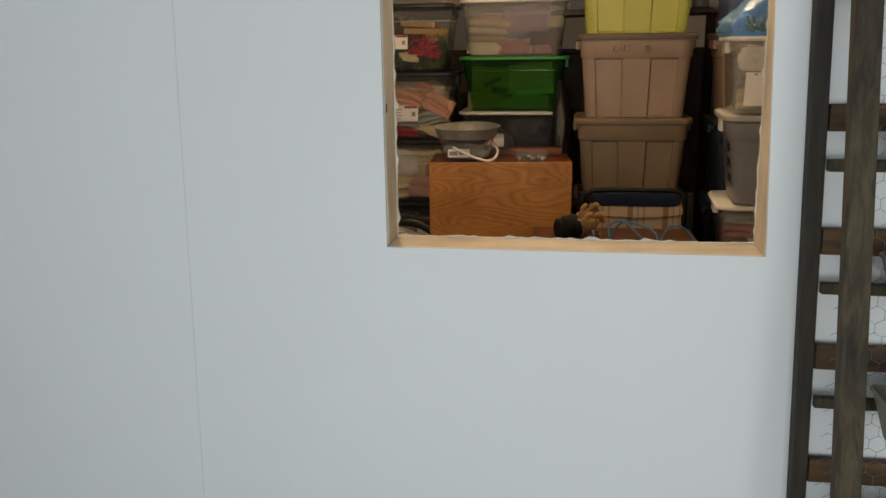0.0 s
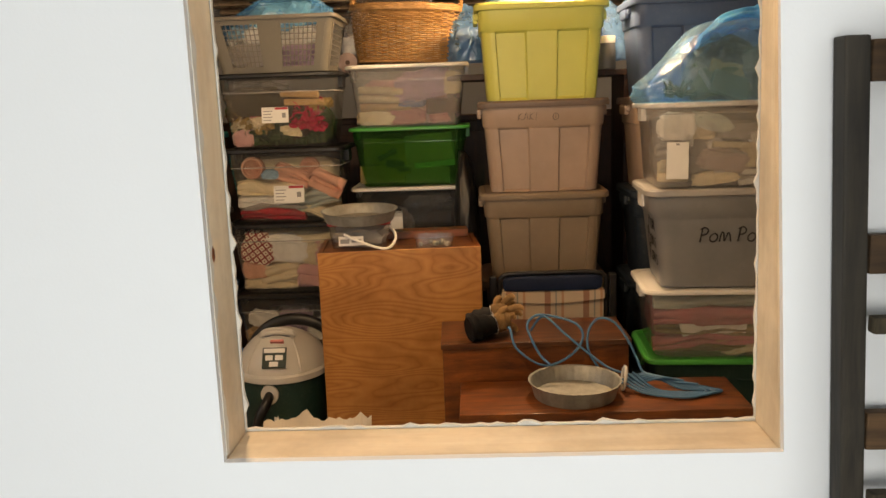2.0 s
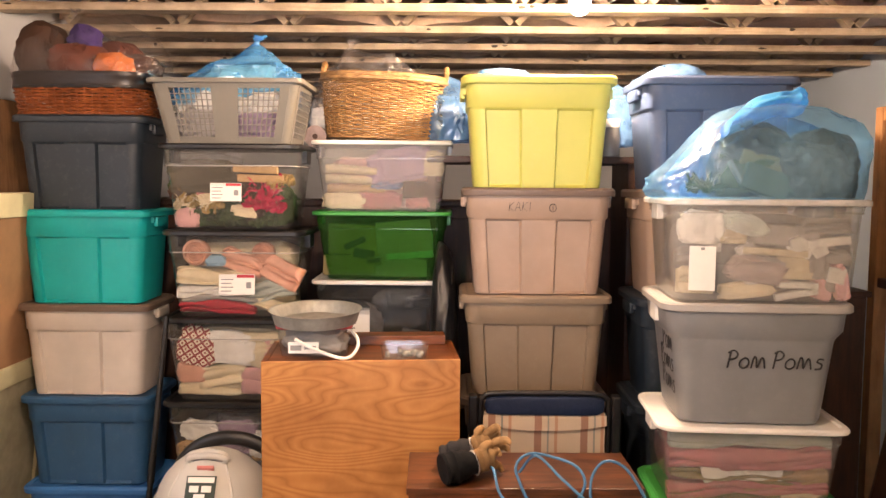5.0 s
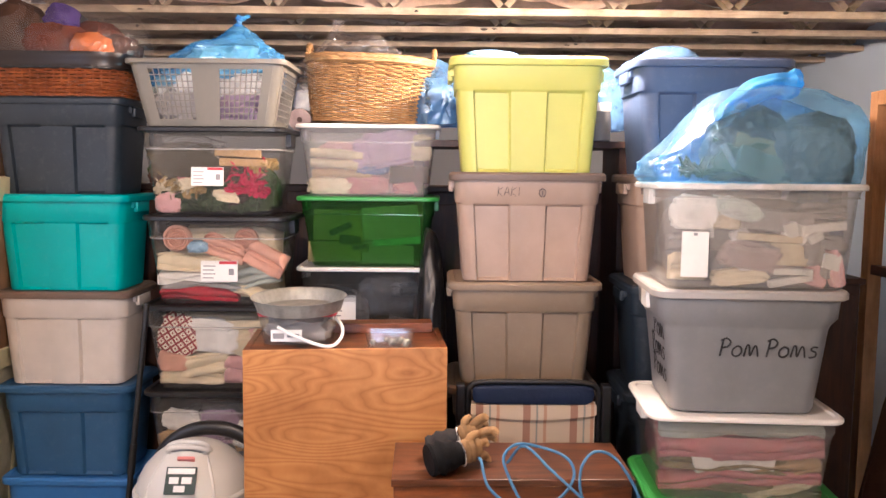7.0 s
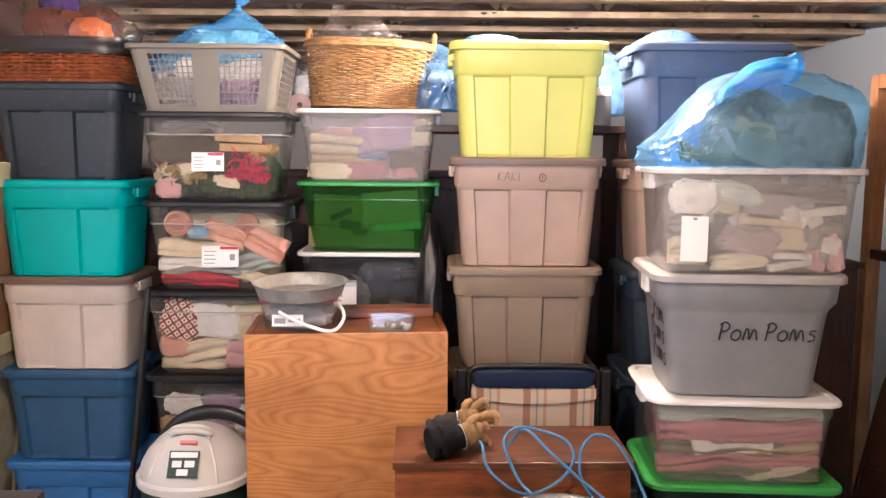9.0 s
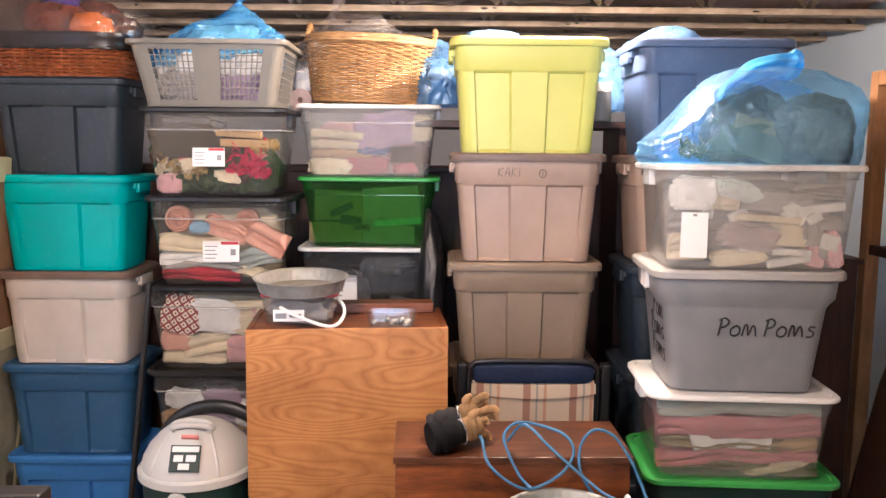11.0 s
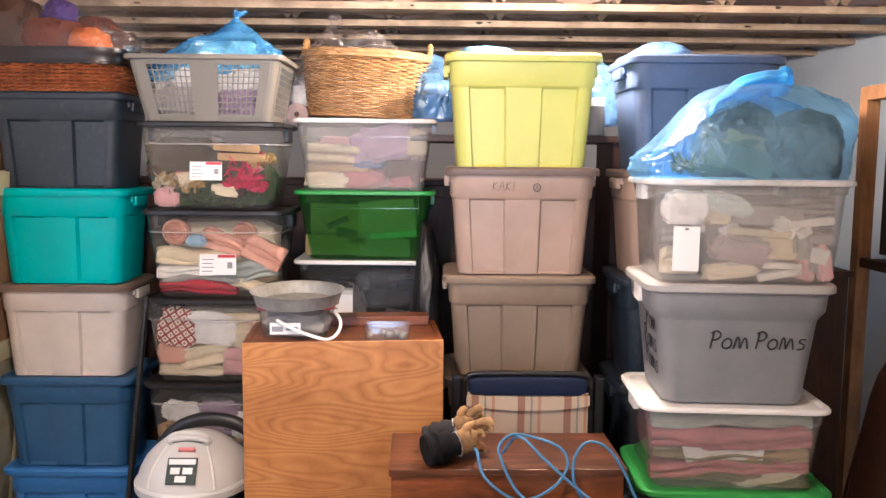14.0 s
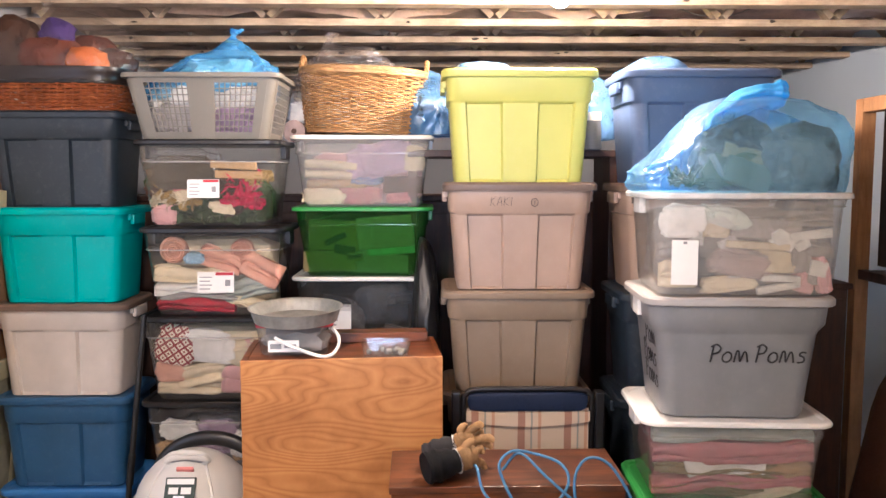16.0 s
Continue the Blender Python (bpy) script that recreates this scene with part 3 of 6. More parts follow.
structure("wall_near_right", box((2.8, -3.0, FLOOR), (2.92, 0.012, 2.87)), "wall", "white painted wall of the near room")
near_back = cells([-3.3, -0.95, 1.05, 2.8], [-3.02, -2.9], [FLOOR, 0.72, 1.98, 2.87], lambda i, k: i == 1 and k == 1)
structure("wall_near_back", near_back, "wall", "white painted wall with a wide window opening")
structure("ceiling_near", box((-3.3, -2.9, 2.55), (2.8, 0.0, 2.6)), "wall", "white painted ceiling of the near room")

# bare pine lining of the opening, rough at the back edge
lining = thing("window_1", pose(0, 0, 0), "bare pine lined opening without glass in a white wall", "window", kind="structure")


def plank(lo, hi, seed):
    bm = box(lo, hi, 0.003)
    for v in bm.verts:
        v.co += 0.0012 * noise.noise_vector(v.co * 9 + Vector((seed, 0, 0)))
    return bm


part("jamb", plank((X0 - 0.038, 0.0125, SILL - 0.037), (X0 - 0.0005, 0.1025, HEAD + 0.037), 1), "pine", lining)
part("jamb", twist(plank((X1 + 0.0005, 0.0125, SILL - 0.037), (X1 + 0.038, 0.1025, HEAD + 0.037), 2)), "pine", lining)
part("sill", plank((X0, 0.0125, SILL - 0.038), (X1, 0.1025, SILL - 0.0005), 3), "pine_x", lining)
part("head", plank((X0, 0.0125, HEAD + 0.0005), (X1 - 0.05, 0.1025, HEAD + 0.038), 4), "pine_x", lining)


def ragged(a, b, inward, seed, reach=0.003):
    """A torn line of board along an edge of the opening."""
    rnd = random.Random(seed)
    bm = bmesh.new()
    a, b, inward = Vector(a), Vector(b), Vector(inward)
    rows, n = [], int((b - a).length / 0.012)
    for i in range(n + 1):
        p = a.lerp(b, i / n)
        r = inward * (0.0015 + reach * rnd.random() ** 3 + (0.005 if rnd.random() > 0.96 else 0))
        rows.append([p, p + r, p + r + Vector((0, 0.004 + 0.004 * rnd.random(), 0)), p + Vector((0, 0.011, 0))])
    loft(bm, rows)
    return bm


part("torn_edge", ragged((X0 - 0.001, 0.103, SILL), (X0 - 0.001, 0.103, HEAD), (1, 0, 0), 3), "gypsum", lining, "torn white wallboard edge")
part("torn_edge", twist(ragged((X1 + 0.001, 0.103, SILL), (X1 + 0.001, 0.103, HEAD), (-1, 0, 0), 4)), "gypsum", lining, "torn white wallboard edge")
part("torn_edge", ragged((X0, 0.103, SILL - 0.001), (X1, 0.103, SILL - 0.001), (0, 0, 1), 5, 0.003), "gypsum", lining, "torn white wallboard edge")


def smear(x, seed, reach):
    """White joint compound smeared unevenly over the front edge of a jamb."""
    bm = bmesh.new()
    rows, n = [], 110
    for i in range(n + 1):
        zz = SILL + 0.004 + (HEAD - SILL - 0.01) * i / n
        w = reach * max(0.12, 0.45 + 1.1 * noise.noise(Vector((zz * 9.0, seed, 0.0))) + 0.5 * noise.noise(Vector((zz * 38.0, seed, 3.0))))
        rows.append([(x - 0.0004, 0.0122, zz), (x + 0.0009, 0.0120, zz), (x + 0.0007, 0.0122 + w, zz), (x - 0.0004, 0.0126 + w, zz)])
    loft(bm, rows)
    return bm


part("plaster_smear", smear(X0, 4.0, 0.020), "gypsum", lining, "white joint compound smeared on pine")
rnd = random.Random(8)
for kx in range(5):
    side = kx % 2
    bm = bmesh.new()
    bmesh.ops.create_icosphere(bm, subdivisions=1, radius=0.006)
    for v in bm.verts:
        v.co = Vector((v.co.x * 0.3, v.co.y, v.co.z * 1.8))
    if side:
        bm.free()
        continue
    x = X0 + 0.0008
    part("knot", bm, "brown", lining, at=pose(x, 0.02 + 0.07 * rnd.random(), SILL + 0.08 + 0.75 * rnd.random()))

# floor trusses of the storey above, bottom chords across the room
TRUSS_Z, PITCH = 2.49, 0.54


def truss(y, seed):
    t = thing("floor_truss", pose(0, y, TRUSS_Z), "open-web timber floor truss under the storey above", "truss", "floor trusses overhead", "structure")
    part("bottom_chord", plank((WL, -0.045, 0.0), (WR, 0.045, 0.038), seed), "truss", t)
    part("top_chord", plank((WL, -0.045, 0.345), (WR, 0.045, 0.383), seed + 1), "truss", t)
    n = 8
    for i in range(n):
        xa = WL + 0.05 + (WR - WL - 0.1) * i / n
        xb = xa + (WR - WL - 0.1) / n
        mid = (xa + xb) / 2
        for p, q in ((xa, mid), (xb, mid)):
            d = Vector((q - p, 0, 0.307))
            ang = math.atan2(d.z, d.x)
            m = Matrix.Translation((p, 0, 0.038)) @ Matrix.Rotation(-ang, 4, "Y")
            part("web", box((0.02, -0.03, -0.017), (d.length - 0.02, 0.03, 0.017), 0.0, m), "truss", t)
    return t


def nail_plates(t, seed):
    """Dull plates and dark knots at a few joints along the front of a truss."""
    rnd_ = random.Random(seed)
    for x in (WL + 0.6 + 1.45 * q + rnd_.uniform(-0.55, 0.55) for q in range(3)):
        bm = bmesh.new()
        for dx in (-0.03, 0.03)[: rnd_.choice((1, 2))]:
            rx, rz = rnd_.uniform(0.010, 0.024), rnd_.uniform(0.004, 0.010)
            cx, cz = x + dx * rnd_.uniform(0.6, 1.3), rnd_.uniform(0.014, 0.030)
            loft(bm, [[(cx + r * rx * math.cos(a) * (1 + 0.3 * math.sin(3 * a + cx * 9)), y_, cz + r * rz * math.sin(a)) for a in (2 * math.pi * q / 10 for q in range(10))] for r, y_ in ((1.0, -0.0435), (1.0, -0.0465), (0.7, -0.047))])
        part("nail_plate", bm, "plate", t, "dull dark nail plate")


first = truss(3.54, 11)
trusses = [first]
for k in range(-6, 8):
    if k and 0.2 < 3.54 + k * PITCH < BACK - 0.1:
        trusses.append(copy_thing(first, pose(0.02 * (k % 3), 3.54 + k * PITCH, TRUSS_Z)))
for k, t in enumerate(trusses):
    nail_plates(t, 200 + k)
wires = thing("ceiling_cable", pose(0, 0, 0), "loose pale cables strung through the trusses", "cable", kind="structure")
for sx, sy, sz in ((1.1, 3.75, 2.56), (1.3, 4.2, 2.6), (0.3, 4.0, 2.6), (1.7, 3.9, 2.58)):
    pts = spline([(sx - 0.5, sy - 0.3, sz + 0.2), (sx - 0.15, sy, sz + 0.03), (sx + 0.2, sy + 0.1, sz), (sx + 0.6, sy - 0.05, sz + 0.18)])
    part("cable", tube(bmesh.new(), pts, 0.0035, 6), "grey_lid", wires)
batts = thing("insulation", pose(0, 0, 0), "sagging brown kraft-faced insulation between the trusses", "insulation", kind="structure")


def sheet(x0, x1, y0, y1, z, seed, nx=70, ny=7):
    """A crumpled sagging sheet with a little thickness."""
    bm = bmesh.new()
    rows = []
    for j in range(ny + 1):
        row = []
        for i in range(nx + 1):
            x, y = x0 + (x1 - x0) * i / nx, y0 + (y1 - y0) * j / ny
            q = Vector((x * 1.6, y * 3.0, seed * 4.1))
            row.append(bm.verts.new((x, y, z + 0.045 * noise.noise(q) + 0.022 * (1 - 2 * abs(noise.noise(q * 2.7))) + 0.010 * noise.noise(q * 7.0))))
        rows.append(row)
    for a, b in zip(rows, rows[1:]):
        for i in range(nx):
            bm.faces.new((a[i], a[i + 1], b[i + 1], b[i]))
    made = bmesh.ops.extrude_face_region(bm, geom=bm.faces[:])["geom"]
    for v in made:
        if isinstance(v, bmesh.types.BMVert):
            v.co.z += 0.05
    return bm


for k in range(1, 7):
    y0 = 3.54 + PITCH * k
    part("batt", sheet(WL + 0.01, 1.0 if k < 3 else WR - 0.01, y0 + 0.047, y0 + PITCH - 0.047, 2.555, k), "kraft", batts, smooth=True)
    if k < 3:
        part("foil_batt", sheet(1.01, WR - 0.01, y0 + 0.047, y0 + PITCH - 0.047, 2.62, k + 9, 40), "foil", batts, "crumpled pinkish foil facing", True)

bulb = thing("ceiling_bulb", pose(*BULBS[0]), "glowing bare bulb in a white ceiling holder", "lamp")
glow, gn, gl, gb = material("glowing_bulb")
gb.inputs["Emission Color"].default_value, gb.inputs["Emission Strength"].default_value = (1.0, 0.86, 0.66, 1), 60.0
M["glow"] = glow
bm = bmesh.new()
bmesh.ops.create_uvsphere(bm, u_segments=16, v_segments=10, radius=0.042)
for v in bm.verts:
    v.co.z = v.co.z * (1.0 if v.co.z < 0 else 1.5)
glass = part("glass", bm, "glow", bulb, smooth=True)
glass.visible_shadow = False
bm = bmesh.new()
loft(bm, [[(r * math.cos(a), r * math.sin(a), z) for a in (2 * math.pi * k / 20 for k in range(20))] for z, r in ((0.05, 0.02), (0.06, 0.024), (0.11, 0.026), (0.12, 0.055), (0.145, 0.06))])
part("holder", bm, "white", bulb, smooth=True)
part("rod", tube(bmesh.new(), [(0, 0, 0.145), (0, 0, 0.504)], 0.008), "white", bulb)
# same fixture at the added, unseen front bulb
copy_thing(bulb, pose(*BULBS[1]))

# ---- stacked totes ----


def roughneck(name, x, y, z, mat, lid_mat, label, w=0.585, d=0.42, h=0.415, rz=0.0, group="stacked storage totes", lid=True):
    """Ribbed opaque tote, long side forward; x, y is the middle, z the underside."""
    t = thing(name, pose(x, y, z, 0, 0, rz), label, "storage tote", group)
    bw, bd = w - 0.035, d - 0.035
    bm = bmesh.new()
    rings = [ribbed_ring(bw * 0.87, bd * 0.85, 0.04, 0.0, 0.004), ribbed_ring(bw * 0.88, bd * 0.86, 0.04, 0.012, 0.017),
             ribbed_ring(bw * 0.955, bd * 0.95, 0.045, h * 0.69, 0.017), ribbed_ring(bw * 0.957, bd * 0.953, 0.045, h * 0.705, 0.0),
             ribbed_ring(bw * 0.985, bd * 0.98, 0.05, h * 0.72, 0.0), ribbed_ring(bw, bd, 0.05, h * 0.93, 0.0)]
    if not lid:
        rings += [ribbed_ring(bw * 0.97, bd * 0.96, 0.05, h * 0.93, 0.0), ribbed_ring(bw * 0.86, bd * 0.84, 0.04, 0.03, 0.0)]
    loft(bm, rings)
    part("body", bm, mat, t, smooth=True)
    bm = bmesh.new()
    if lid:
        loft(bm, [round_rect(w, d, 0.05, h * 0.922), round_rect(w + 0.004, d + 0.004, 0.052, h * 0.93), round_rect(w + 0.004, d + 0.004, 0.052, h - 0.010),
                  round_rect(w - 0.012, d - 0.012, 0.047, h - 0.001), round_rect(w - 0.05, d - 0.05, 0.04, h - 0.001), round_rect(w - 0.06, d - 0.06, 0.04, h - 0.006)])
        part("lid", bm, lid_mat, t, smooth=True)
    for s in (-1, 1):
        hb = box((s * bw / 2 - 0.012, -0.085, h * 0.85), (s * bw / 2 + 0.012, 0.085, h * 0.918), 0.005)
        put_box(hb, (s * (bw / 2 + 0.012) - 0.010, -0.07, h * 0.81), (s * (bw / 2 + 0.012) + 0.010, 0.07, h * 0.914), 0.007)
        part("handle", hb, mat, t, smooth=True)
    return t


def clear_tote(name, x, y, z, mat, lid_mat, label, w=0.60, d=0.42, h=0.36, taper=0.86, rz=0.0, group="stacked storage totes", ledge=0.74):
    """See-through tote with a flat snap lid."""
    t = thing(name, pose(x, y, z, 0, 0, rz), label, "storage tote", group)
    bw, bd = w - 0.03, d - 0.03
    bm = bmesh.new()
    rings = []
    for f, zz in ((taper - 0.03, 0.0), (taper, 0.015), (taper + (0.975 - taper) * 0.82, h * ledge), (taper + (0.975 - taper) * 0.82 + 0.016, h * ledge + 0.006), (0.985, h * 0.92), (1.0, h * 0.935), (1.0, h * 0.955)):
        rings.append(round_rect(bw * f, bd * f, 0.045, zz, 4))
    inner = [[(px * 0.988, py * 0.985, max(pz, 0.006)) for px, py, pz in r] for r in rings[::-1]]
    loft(bm, rings + inner)
    part("body", bm, mat, t, smooth=True)
    bm = bmesh.new()
    loft(bm, [round_rect(w - 0.008, d - 0.008, 0.055, h * 0.935), round_rect(w, d, 0.058, h * 0.945), round_rect(w, d, 0.058, h - 0.007), round_rect(w - 0.012, d - 0.012, 0.052, h - 0.001),
              round_rect(w - 0.045, d - 0.045, 0.045, h - 0.001), round_rect(w - 0.055, d - 0.055, 0.045, h - 0.007)])
    part("lid", bm, lid_mat, t, smooth=True)
    f = taper + (0.975 - taper) * 0.82 + 0.010
    bm = bmesh.new()
    ring = [round_rect(bw * f + o, bd * f + o, 0.045, h * ledge + dz) for o, dz in ((0.002, -0.001), (0.006, 0.0), (0.006, 0.003), (0.002, 0.004))]
    loft(bm, ring + ring[:1], False, False)
    part("ridge", bm, "ridge_clear" if mat == "clear_smoke" else mat, t, smooth=True)
    for s in (-1, 1):
        part("latch", box((s * (bw / 2 - 0.002) - 0.010, -0.05, h * 0.78), (s * (bw / 2 - 0.002) + 0.012, 0.05, h * 0.935), 0.004), lid_mat if lid_mat != "clear" else "clear", t)
    t["size"] = (bw, bd, h, taper)
    return t


def pack(tote, items, fill="t_grey", seed=1, fill_height=0.6, fill_name="folded_fabric", fill_label="heap of folded fabric packed in a clear tote"):
    """Contents: one hidden core heap, then things laid against the front side. Each item: name, label, shape, tint, fx, fz, fw, fh, lean."""
    bw, bd, h, taper = tote["size"]
    m = tote.matrix_basis
    if fill:
        core = lump(bw * taper * 0.93, bd * taper * 0.62, h * fill_height, seed, 0.12, 0.35)
        ob = part(fill_name, core, fill, smooth=True)
        ob.matrix_basis = m @ pose(0, 0.03, 0.012)
        tagged(ob, fill_label, "tote contents", "contents of clear totes")
    for i, (name, label, shape, tint, fx, fz, fw, fh, lean) in enumerate(items):
        w, hh = min(fw * 0.9, max(0.06, 2 * (0.445 - abs(fx) * 0.88))) * bw, fh * h
        face = bd / 2 * (taper + (0.97 - taper) * (fz + fh / 2))
        depth = 0.05 if shape != "roll" else hh
        y = -face + depth / 2 + (0.017 if shape != "flat" else 0.006) + 0.004 * (i % 4) + (0.01 if shape.startswith("fold") else 0.0)
        s = seed * 10 + i
        if shape == "layer":
            bm = lump(bw * taper * 0.84, depth, hh, s, 0.16, 0.26, 2.6, 4, 0.04)
            fx *= 0.08
            lean *= 0.4
            for v in bm.verts:
                v.co.z += 0.012 * math.sin(v.co.x * 14 + s) * (1 if v.co.z > hh * 0.3 else 0.6)
        elif shape == "lump":
            bm = lump(w, depth, hh, s, 0.26, 0.6, 2.4, 4, 0.10)
        elif shape == "flat":
            bm = slab_item(w, depth * 0.6, hh, s)
        elif shape == "roll":
            bm = tube(bmesh.new(), [(-w / 2, 0, hh / 2), (-w / 6, 0, hh / 2 + 0.002), (w / 6, 0, hh / 2), (w / 2, 0, hh / 2 - 0.002)], hh / 2, 12)
        elif shape == "disc":
            bm = rolled_end(hh / 2, depth, s)
        elif shape.startswith("fold"):
            bm = folds_of(w, depth, hh, int(shape[4:]), s)
        elif shape == "petals":
            bm = bmesh.new()
            rp = random.Random(s)
            for _ in range(46):
                px, pz = (rp.random() - 0.5) * w, rp.random() * hh
                a, b, r = rp.random() * 360, rp.random() * 100 - 50, 0.014 + 0.012 * rp.random()
                mm = pose(px, (rp.random() - 0.7) * depth * 0.5, pz, 60 + b, b * 0.6, a)
                pts = [mm @ Vector(p) for p in ((-r, 0, 0), (-r * 0.5, r * 0.8, 0.004), (r * 0.6, r * 0.7, 0.002), (r, 0, 0.005), (r * 0.5, -r * 0.8, 0.0), (-r * 0.6, -r * 0.7, 0.004))]
                top = [bm.verts.new(p) for p in pts]
                low = [bm.verts.new(p + mm.to_3x3() @ Vector((0, 0, -0.0015))) for p in pts]
                bm.faces.new(top)
                bm.faces.new(low[::-1])
                for q in range(6):
                    bm.faces.new((top[q], low[q], low[(q + 1) % 6], top[(q + 1) % 6]))
        ob = part(name, bm, tint, smooth=shape in ("lump", "roll", "disc", "layer") or shape.startswith("fold"))
        ob.matrix_basis = m @ pose(fx * bw * 0.88, y, max(0.008, fz * h), 0, lean, 0)
        tagged(ob, label if len(label.split()) > 3 else label + " inside a tote", "tote contents", "contents of clear totes")


def scatter(tote, palette, count, seed, lo=0.04, hi=0.7, size=(0.10, 0.22)):
    """Small loose pieces pressed against the front of a clear tote."""
    rnd_ = random.Random(seed)
    items = []
    for _ in range(count):
        tint, name, label, shape = rnd_.choice(palette)
        items.append((name, label, shape, tint, rnd_.uniform(-0.44, 0.44), rnd_.uniform(lo, hi), rnd_.uniform(*size), rnd_.uniform(0.08, 0.18), rnd_.uniform(-30, 30)))
    pack(tote, items, None, seed)


def price_label(tote, fx, fz, w=0.15, h=0.085, red=True):
    """A printed paper label on a tote's front: a red corner bar and unreadable lines."""
    bw, bd, hh, taper = tote["size"]
    f = taper + (0.975 - taper) * 0.82 * fz / 0.74
    y = -bd / 2 * f - 0.0025
    lab = part("paper_label", box((-w / 2, -0.0008, -h / 2), (w / 2, 0.0008, h / 2)), "paper", tote, "white printed paper label", at=pose(fx * bw, y, fz * hh, -4, 0, 0))
    if red:
        part("print_bar", box((0.0, -0.0016, h * 0.34), (w * 0.48, -0.001, h * 0.48)), "red_print", lab)
        part("print_bar", box((w * 0.26, -0.0016, -h * 0.18), (w * 0.4, -0.001, h * 0.12)), "grey_print", lab)
    for k in range(4):
        part("print_bar", box((-w * 0.44, -0.0016, h * (0.22 - 0.19 * k)), (-w * (0.1 + 0.05 * (k % 2)), -0.001, h * (0.27 - 0.19 * k))), "grey_print", lab)


# stack of opaque totes beside the left wall
AX, AY = -1.771, 3.255
z = FLOOR
for name, mat, lid, lab, h in (("storage_tote", "blue", "blue", "bright blue plastic tote at the foot of a stack", 0.402), ("storage_tote", "navy", "navy", "navy blue ribbed plastic tote in a stack", 0.403),
                               ("storage_tote", "taupe", "khaki_lid", "pale taupe ribbed tote with a brown-grey lid", 0.405), ("storage_tote", "teal", "teal", "teal ribbed plastic tote in a stack", 0.407),
                               ("storage_tote", "slate", "slate", "dark slate-grey ribbed plastic tote in a stack", 0.402)):
    roughneck(name, AX + 0.004 * (z > 1), AY, z, mat, lid, lab, h=h, w=0.578, d=0.385)
    z += h
TOP_A = z

# stack of smoky clear totes with black lids
BX, BY = -1.098, 3.16
levels = [-0.05, 0.402, 0.765, 1.122, 1.489, 1.846]
b_totes = []
for k in range(5):
    b_totes.append(clear_tote("clear_tote", BX + (0.012 if k == 3 else 0), BY, levels[k], "clear_smoke", "black", "smoky clear tote with a black lid, full of craft supplies", w=0.605, h=levels[k + 1] - levels[k], taper=0.85))
CR = "folded craft fabric packed in a smoky clear tote"
pack(b_totes[4], [
    ("craft_stick_bundle", "bundle of pale wooden craft sticks", "flat", "t_tan", 0.20, 0.66, 0.36, 0.09, 3), ("craft_stick_bundle", "bundle of pale wooden craft sticks", "flat", "t_tan", 0.24, 0.55, 0.38, 0.09, 2),
    ("plastic_bag", "crumpled clear bag among craft supplies", "lump", "film_clear", -0.2, 0.5, 0.5, 0.4, 0), ("brown_cloth", "folded dark brown cloth", "lump", "t_brown", 0.18, 0.36, 0.5, 0.3, 0), ("olive_cloth", "folded dark olive cloth", "lump", "t_dusk", -0.22, 0.42, 0.5, 0.36, 0),
    ("artificial_flower", "magenta artificial flower heads", "petals", "t_magenta", 0.27, 0.20, 0.32, 0.42, 0), ("leaf_spray", "dark green artificial leaves", "petals", "t_leaf", -0.12, 0.05, 0.6, 0.30, 0),
    ("leaf_spray", "dark green artificial leaves", "petals", "t_leaf", 0.1, 0.05, 0.6, 0.2, 0), ("gold_tinsel", "gold and cream tinsel garland", "petals", "t_gold", -0.27, 0.22, 0.34, 0.30, 0), ("gold_tinsel", "cream ribbon curls", "petals", "t_cream", -0.33, 0.22, 0.28, 0.26, 0),
    ("pink_yarn", "ball of pale pink yarn", "lump", "t_pink", -0.38, 0.02, 0.17, 0.22, 0)], "t_leaf", 3, 0.42)
pack(b_totes[3], [
    ("peach_towel", "rolled peach towel seen end on", "disc", "t_peach", -0.33, 0.58, 0.2, 0.30, 0), ("blue_cloth", "scrap of pale blue cloth", "lump", "t_skyblue", -0.17, 0.58, 0.14, 0.12, 0), ("peach_fabric", CR, "fold4", "t_peach", 0.02, 0.50, 0.34, 0.24, 16), ("peach_towel", "rolled peach towel seen end on", "disc", "t_peach", 0.22, 0.60, 0.2, 0.26, 0),
    ("peach_fabric", CR, "fold3", "t_peach", 0.34, 0.38, 0.34, 0.30, 26), ("cream_fabric", CR, "fold3", "t_cream", -0.20, 0.36, 0.60, 0.20, 3), ("white_fabric", CR, "fold2", "t_white", -0.20, 0.20, 0.60, 0.17, 0), ("cream_fabric", CR, "fold4", "t_haze", 0.28, 0.18, 0.48, 0.24, -10),
    ("patterned_cloth", "grey patterned cloth between folded fabrics", "fold1", "t_grey", -0.14, 0.165, 0.62, 0.05, 0), ("crimson_cloth", "folded crimson cloth", "fold2", "t_crimson", -0.17, 0.015, 0.62, 0.155, 0), ("cream_fabric", CR, "fold2", "t_cream", 0.30, 0.03, 0.40, 0.14, 12)], "t_cream", 5, 0.80)
